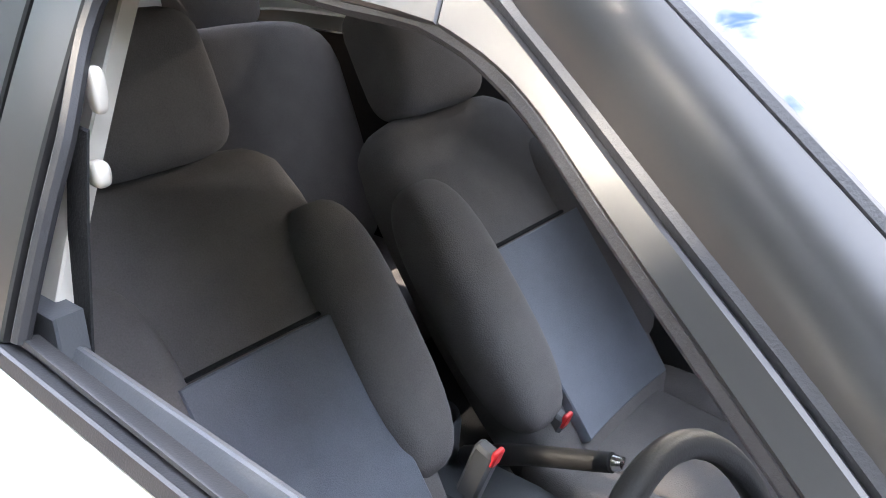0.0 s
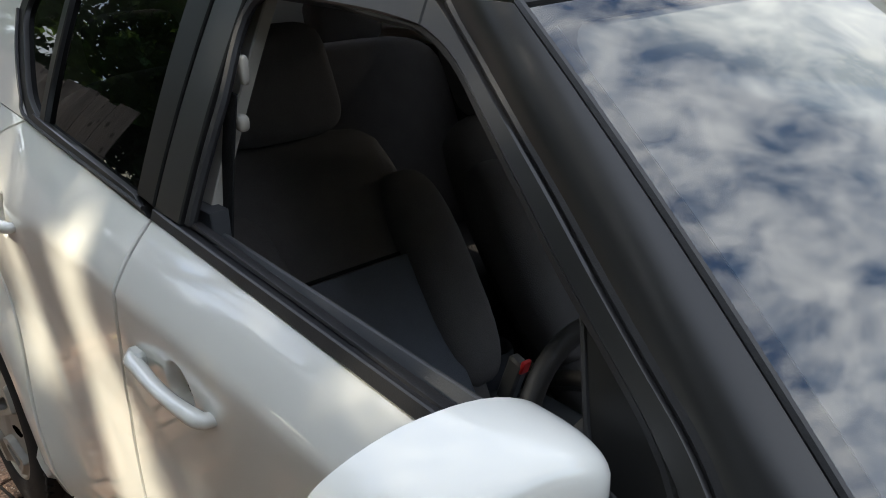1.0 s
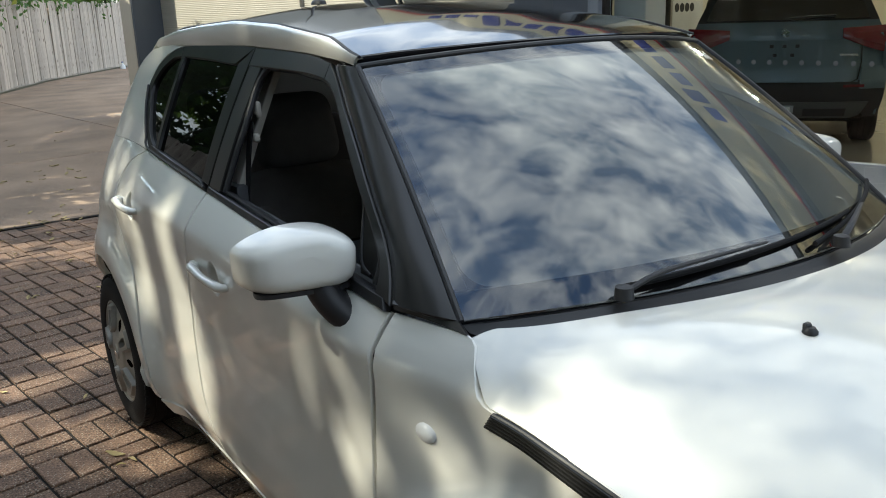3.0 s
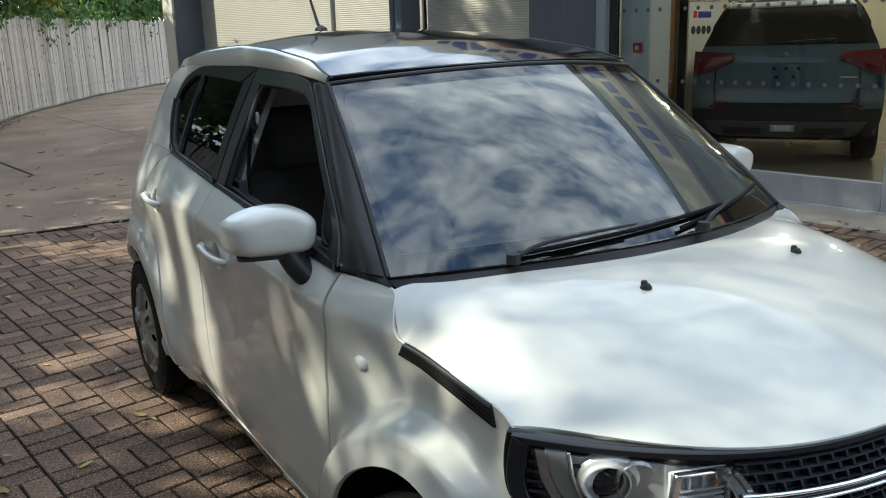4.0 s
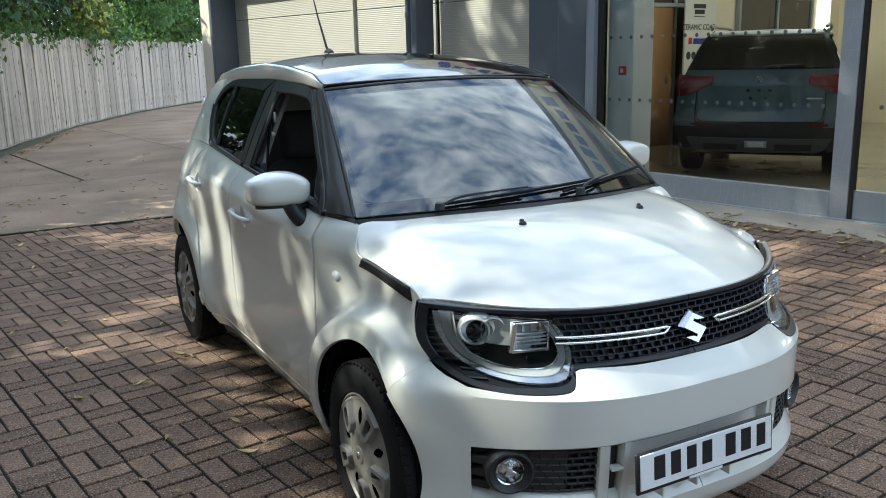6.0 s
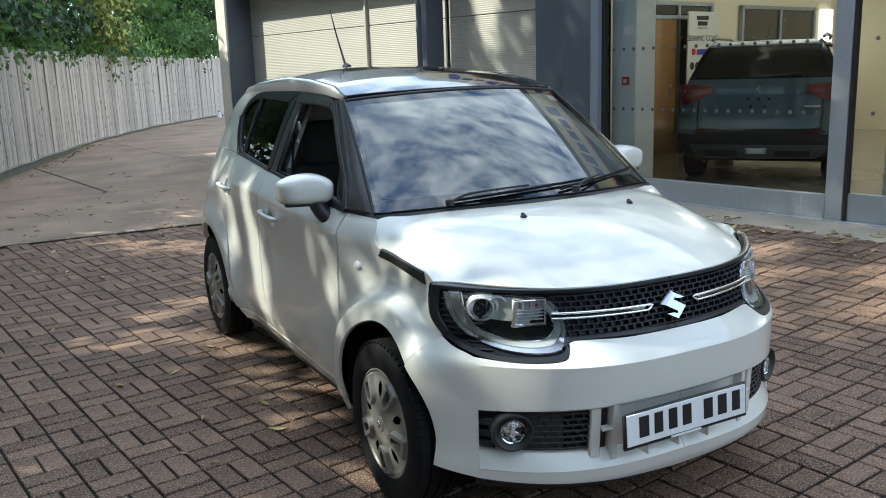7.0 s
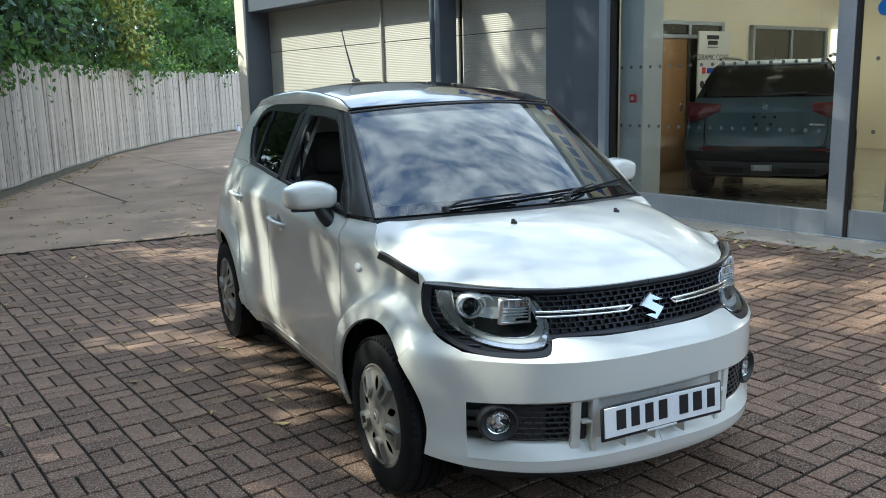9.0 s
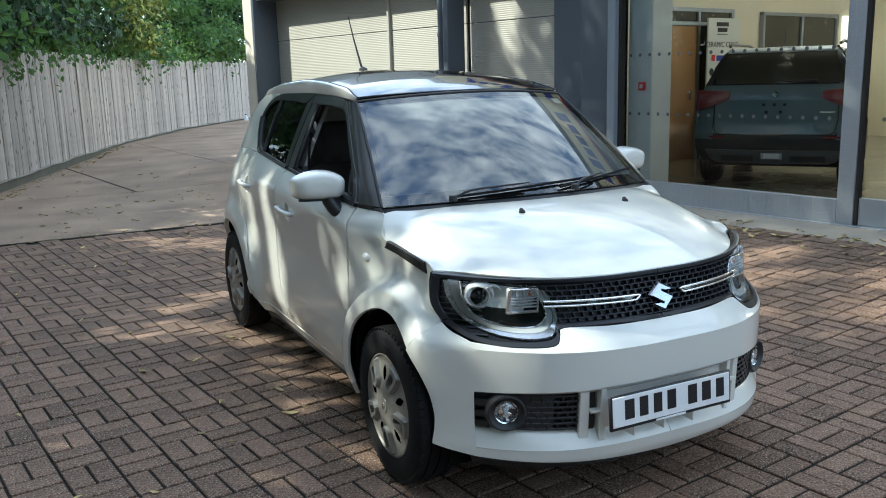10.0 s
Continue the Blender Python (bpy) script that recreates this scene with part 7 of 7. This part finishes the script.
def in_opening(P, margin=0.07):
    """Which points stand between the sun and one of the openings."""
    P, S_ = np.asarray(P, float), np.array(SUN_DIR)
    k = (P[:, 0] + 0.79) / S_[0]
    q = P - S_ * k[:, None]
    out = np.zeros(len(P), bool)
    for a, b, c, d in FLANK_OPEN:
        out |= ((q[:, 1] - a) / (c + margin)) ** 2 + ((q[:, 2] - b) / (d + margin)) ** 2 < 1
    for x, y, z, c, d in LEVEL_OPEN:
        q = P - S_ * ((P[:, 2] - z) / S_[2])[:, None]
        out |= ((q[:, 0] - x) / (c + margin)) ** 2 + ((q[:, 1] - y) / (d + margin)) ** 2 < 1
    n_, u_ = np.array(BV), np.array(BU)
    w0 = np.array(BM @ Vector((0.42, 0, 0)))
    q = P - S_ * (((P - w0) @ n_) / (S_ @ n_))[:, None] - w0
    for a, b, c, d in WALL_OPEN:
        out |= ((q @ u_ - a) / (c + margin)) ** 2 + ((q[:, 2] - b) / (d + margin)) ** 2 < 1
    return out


def tree(name, place, height, spread, seed, count, size, label, low=0.45):
    r = np.random.RandomState(seed)
    t = empty(name, label, "tree", place=place)
    limbs = [tube(spl([(0, 0, -0.1), (0.05, 0.02, height * 0.3), (-0.04, 0.05, height * 0.55), (0.06, 0, height * 0.85)], 16), np.linspace(0.17, 0.04, 16), 12)]
    pts = []
    for k in range(46):
        a, z = r.uniform(0, 2 * math.pi), height * (low + (1 - low) * r.uniform() ** 0.8)
        R_ = spread * (0.35 + 0.65 * r.uniform()) * (1.15 - abs(z / height - 0.70) * 1.2)
        tip = np.array([R_ * math.cos(a), R_ * math.sin(a), z])
        st = np.array([0, 0, z * 0.72])
        line = spl([st, st + (tip - st) * 0.5 + np.array([0, 0, 0.15]), tip], 7)
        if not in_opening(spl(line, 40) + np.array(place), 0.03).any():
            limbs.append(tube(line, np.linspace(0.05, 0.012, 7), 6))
        n = count // 46
        g = r.normal(size=(n, 3)) * np.array([0.55, 0.55, 0.38])
        pts.append(tip + g * r.uniform(0.6, 1.2))
    part("trunk", join(*limbs), BARK, t)
    pts = np.vstack(pts)
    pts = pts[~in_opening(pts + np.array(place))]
    tagged(part("crown", leaf_cloud(pts, size, seed, 0.4), LEAF, t, smooth=0), kind="stuff")
    return t


# trees out of view, standing here for the shade they cast
TREE_LABEL = "tall broad leafy tree that shades the paving"
tree("tree", (-8.0, 1.0, 0), 13.0, 4.2, 44, 6300, 0.22, TREE_LABEL, 0.34)
big_tree = tree("tree", (-8.4, 6.4, 0), 16.0, 4.4, 4, 11500, 0.22, TREE_LABEL, 0.34)
tree("tree", (-7.6, -4.8, 0), 12.0, 4.0, 9, 5000, 0.22, TREE_LABEL, 0.36)
slim_tree = tree("tree", (-5.6, 10.2, 0), 13.0, 2.6, 13, 5500, 0.20, "tall slim unseen tree behind the fence that shades the wall", 0.52)
tree("tree", (-8.6, 10.9, 0), 16.5, 1.7, 17, 6000, 0.22, TREE_LABEL, 0.55)
# unseen dense boughs of two trees, added to shade chosen spots, with openings where the sun comes through
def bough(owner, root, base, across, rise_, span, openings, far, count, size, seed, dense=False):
    """Unseen leafage that shades a stretch given by a corner, two directions and their lengths, drawn out towards the
    sun.
    """
    r = np.random.RandomState(seed)
    pts = []
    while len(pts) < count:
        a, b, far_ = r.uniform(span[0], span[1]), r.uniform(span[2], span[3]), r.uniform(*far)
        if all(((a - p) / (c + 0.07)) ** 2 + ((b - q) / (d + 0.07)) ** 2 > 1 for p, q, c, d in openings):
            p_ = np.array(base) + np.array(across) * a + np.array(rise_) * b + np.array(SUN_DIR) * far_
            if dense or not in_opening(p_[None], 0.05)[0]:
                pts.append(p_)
    mid = np.mean(pts, 0)
    place = np.array(owner.matrix_basis.translation)
    limb = spl([np.array([0, 0, root]), (mid - place) * 0.5 + np.array([0, 0, root * 0.5 + 0.3]), mid - place], 10)
    ob = part("bough", tube(limb, np.linspace(0.07, 0.015, 10), 8), BARK, owner)
    tagged(part("bough_leaves", leaf_cloud(np.vstack(pts) - place, size, seed + 1, 0.4), LEAF, ob, smooth=0), kind="stuff")


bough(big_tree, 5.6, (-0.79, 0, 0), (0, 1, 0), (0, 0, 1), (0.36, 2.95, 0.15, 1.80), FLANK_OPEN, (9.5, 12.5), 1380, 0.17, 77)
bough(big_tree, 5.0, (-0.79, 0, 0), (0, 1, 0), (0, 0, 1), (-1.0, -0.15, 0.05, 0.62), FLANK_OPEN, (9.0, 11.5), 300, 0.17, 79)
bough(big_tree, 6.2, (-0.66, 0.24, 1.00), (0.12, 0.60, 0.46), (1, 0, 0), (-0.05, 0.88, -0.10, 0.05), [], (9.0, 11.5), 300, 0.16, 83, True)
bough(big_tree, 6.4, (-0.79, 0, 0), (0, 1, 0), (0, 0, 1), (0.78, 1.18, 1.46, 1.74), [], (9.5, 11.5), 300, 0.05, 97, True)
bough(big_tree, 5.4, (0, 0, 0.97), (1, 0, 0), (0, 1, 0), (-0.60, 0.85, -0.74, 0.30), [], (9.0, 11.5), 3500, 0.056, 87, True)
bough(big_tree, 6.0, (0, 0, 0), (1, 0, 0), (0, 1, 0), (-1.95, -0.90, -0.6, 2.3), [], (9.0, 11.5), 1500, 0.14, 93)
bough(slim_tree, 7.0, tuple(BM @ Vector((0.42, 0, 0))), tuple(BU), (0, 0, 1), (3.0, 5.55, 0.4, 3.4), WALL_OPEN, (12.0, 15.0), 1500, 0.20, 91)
# unseen leafy screen beside and behind the camera, added to darken reflections
scr = empty("shrub_screen", "unseen tall green shrubs added round the plot to darken reflections", "hedge")
SL = [(10.0, -20.0), (2.0, -20.5), (-4.0, -18.0), (-5.6, -9.0), (-5.9, -3.0), (-6.0, 3.0), (-5.6, 8.5), (-4.9, 11.0)]
part("stem", join(*[tube(spl([(x, y, 0), (x + 0.1, y + 0.1, 1.6), (x - 0.1, y + 0.2, 3.6)], 8), np.linspace(0.07, 0.02, 8), 7) for x, y in lin(SL, 16)]), BARK, scr)
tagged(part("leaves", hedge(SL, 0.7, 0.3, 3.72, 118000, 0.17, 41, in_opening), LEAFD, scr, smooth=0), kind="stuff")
# higher leafage, added to keep the low sky's light off the car
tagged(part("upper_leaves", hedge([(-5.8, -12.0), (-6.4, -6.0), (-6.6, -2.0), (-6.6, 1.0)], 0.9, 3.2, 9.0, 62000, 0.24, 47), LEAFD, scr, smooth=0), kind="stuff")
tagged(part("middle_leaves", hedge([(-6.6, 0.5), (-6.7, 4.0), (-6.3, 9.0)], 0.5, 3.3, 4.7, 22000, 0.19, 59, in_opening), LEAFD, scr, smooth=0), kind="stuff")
tagged(part("tree_top_leaves", hedge([(3.0, -21.3), (-5.0, -19.0), (-7.6, -12.0)], 1.6, 3.2, 8.5, 22000, 0.34, 53), LEAFD, scr, smooth=0), kind="stuff")
# two plastic bottles at the fence's foot
for x, y, h in ((5.42, 27.0, 0.27), (5.70, 27.25, 0.25)):
    bt = empty("plastic_bottle", "milky plastic container standing by the fence", "bottle", "bottles by the fence", place=(x, y, 0.01))
    part("body", lathe([(0, 0), (0, 0.075), (h * 0.6, 0.08), (h * 0.85, 0.035), (h, 0.025)], 20, "z"), PLASTW, bt)
    part("cap", lathe([(h, 0.028), (h + 0.03, 0.028), (h + 0.03, 0.0)], 16, "z"), BLUE, bt)
post = thing("bollard", join(block((3.38, 16.0, 0.0), (3.50, 16.12, 1.0), 0.01), block((3.36, 15.98, 1.0), (3.52, 16.14, 1.06), 0.01)), PLAST, "short dark post beside the driveway", "bollard")

# ---- brick paving: pairs of blocks laid in a basket weave ----
prng = random.Random(2)
PA_ = radians(9.0)
PU, PV_ = np.array([math.cos(PA_), math.sin(PA_)]), np.array([-math.sin(PA_), math.cos(PA_)])
pave = empty("brick_paving", "red-brown block paving in a basket-weave pattern with dark joints", "pavement", kind="structure")
near_v = [mesh_of("brick", block((-0.0448, -0.0956, -0.05), (0.0448, 0.0956, 0.0), 0.0025 + 0.0008 * k), PAVER) for k in range(3)]
near_h = [mesh_of("brick", block((-0.0946, -0.0452, -0.05), (0.0946, 0.0452, 0.0), 0.003 + 0.001 * k), PAVER) for k in range(3)]
V_, F_ = [], []
made = 0


def clear(x, y):
    v = (x - B0.x) * BV.x + (y - B0.y) * BV.y
    return -9.5 < y < 6.44 + 0.03 * noise.noise((x * 1.7, 0, 3.1)) and -4.6 < x and v < -0.57


def lay(a, b, wide):
    global made
    x, y = PU * a + PV_ * b
    if not clear(x, y):
        return
    z = float(rise(x, y)) + prng.uniform(-0.003, 0.003)
    rx, ry, rz = prng.uniform(-0.5, 0.5), prng.uniform(-0.5, 0.5), prng.uniform(-0.9, 0.9)
    if -2.05 < x < -0.82 and -0.7 < y < 4.2 and made < 300:
        o = new("brick", prng.choice(near_h if wide else near_v))
        o.parent = pave
        o.matrix_basis = pose(x, y, z, rx, ry, rz + 9.0)
        made += 1
        return
    hx, hy = (0.0946, 0.0452) if wide else (0.0448, 0.0956)
    m = pose(x, y, z, rx, ry, rz + 9.0)
    o = len(V_)
    c = 0.0035
    for zz, k in ((-0.05, 0.0), (-c, 0.0), (0.0, c)):
        for sx, sy in ((-1, -1), (1, -1), (1, 1), (-1, 1)):
            V_.append(tuple(m @ Vector((sx * (hx - k), sy * (hy - k), zz))))
    for lvl in (0, 4):
        for k in range(4):
            F_.append((o + lvl + k, o + lvl + (k + 1) % 4, o + lvl + 4 + (k + 1) % 4, o + lvl + 4 + k))
    F_.append((o + 8, o + 9, o + 10, o + 11))


for j in range(-54, 40):
    for i in range(-24, 44):
        a, b = -1.71 + i * 0.2, 1.33 + j * 0.205
        for q in (-0.5, 0.5):
            if (i + j) % 2 == 0:
                lay(a + 0.1 * q, b, False)
            else:
                lay(a, b + 0.1025 * q, True)
tagged(part("bricks", (V_, F_), PAVERS, pave, smooth=0), kind="stuff")

# fallen leaves
lrng = random.Random(6)
lv = []
for k in range(3):
    L, w_ = 0.028 + 0.008 * k, 0.011 + 0.003 * k
    P = np.array([[(L * (u - 0.5) * 2, w_ * v * math.sin(math.pi * min(max(u, 0.06), 0.97)), 0.004 + 0.007 * abs(v) + 0.006 * math.sin(u * 4 + k)) for v in (-1, 0, 1)] for u in np.linspace(0, 1, 7)])
    lv.append(mesh_of("leaf", sheet(P, 0.0006, (0, 0, -9), 0.0003), DRYLEAF))
spots = [(lrng.uniform(-2.3, 0.0), lrng.uniform(0.3, 6.2)) for k in range(80)]
spots += [(float((B0 + BU * q - BV * (0.30 + abs(lrng.gauss(0, 0.45)))).x), float((B0 + BU * q - BV * (0.30 + abs(lrng.gauss(0, 0.45)))).y)) for q in [lrng.uniform(-2.5, 2.4) for k in range(150)]]
spots += [(lrng.uniform(-3.0, 2.0), 6.5 + abs(lrng.gauss(0, 3.0))) for k in range(130)]
spots += [(float(np.interp(q, FPATH[:, 1], FPATH[:, 0])) + 0.10 + abs(lrng.gauss(0, 0.16)), q) for q in [lrng.uniform(8.0, 18.0) for k in range(150)]]
spots += [(lrng.uniform(-3.0, 1.0), 6.47 + lrng.gauss(0, 0.03)) for k in range(40)]
litter_v, litter_f = [], []
kept = 0
for x, y in spots:
    if -0.85 < x < 0.85 and -0.8 < y < 3.0:
        continue
    m = pose(x, y, float(rise(x, y)) + 0.004, 0, 0, lrng.uniform(0, 360)) @ Matrix.Scale(lrng.uniform(0.5, 1.05) * (1.35 if y > 7 or x > 1.2 else 1.0), 4)
    mesh = lrng.choice(lv)
    if kept < 235:
        o = new("fallen_leaf", mesh)
        o.matrix_basis = m
        tagged(o, "dry yellow-brown fallen leaf lying on the ground", "leaf", "fallen leaves")
        kept += 1
    else:
        n0 = len(litter_v)
        litter_v += [tuple(m @ v.co) for v in mesh.vertices]
        litter_f += [tuple(n0 + i for i in p.vertices) for p in mesh.polygons]
thing("leaf_litter", (litter_v, litter_f), DRYLEAF, "scattered dry leaves lying on the driveway along the fence", "leaves", kind="stuff")
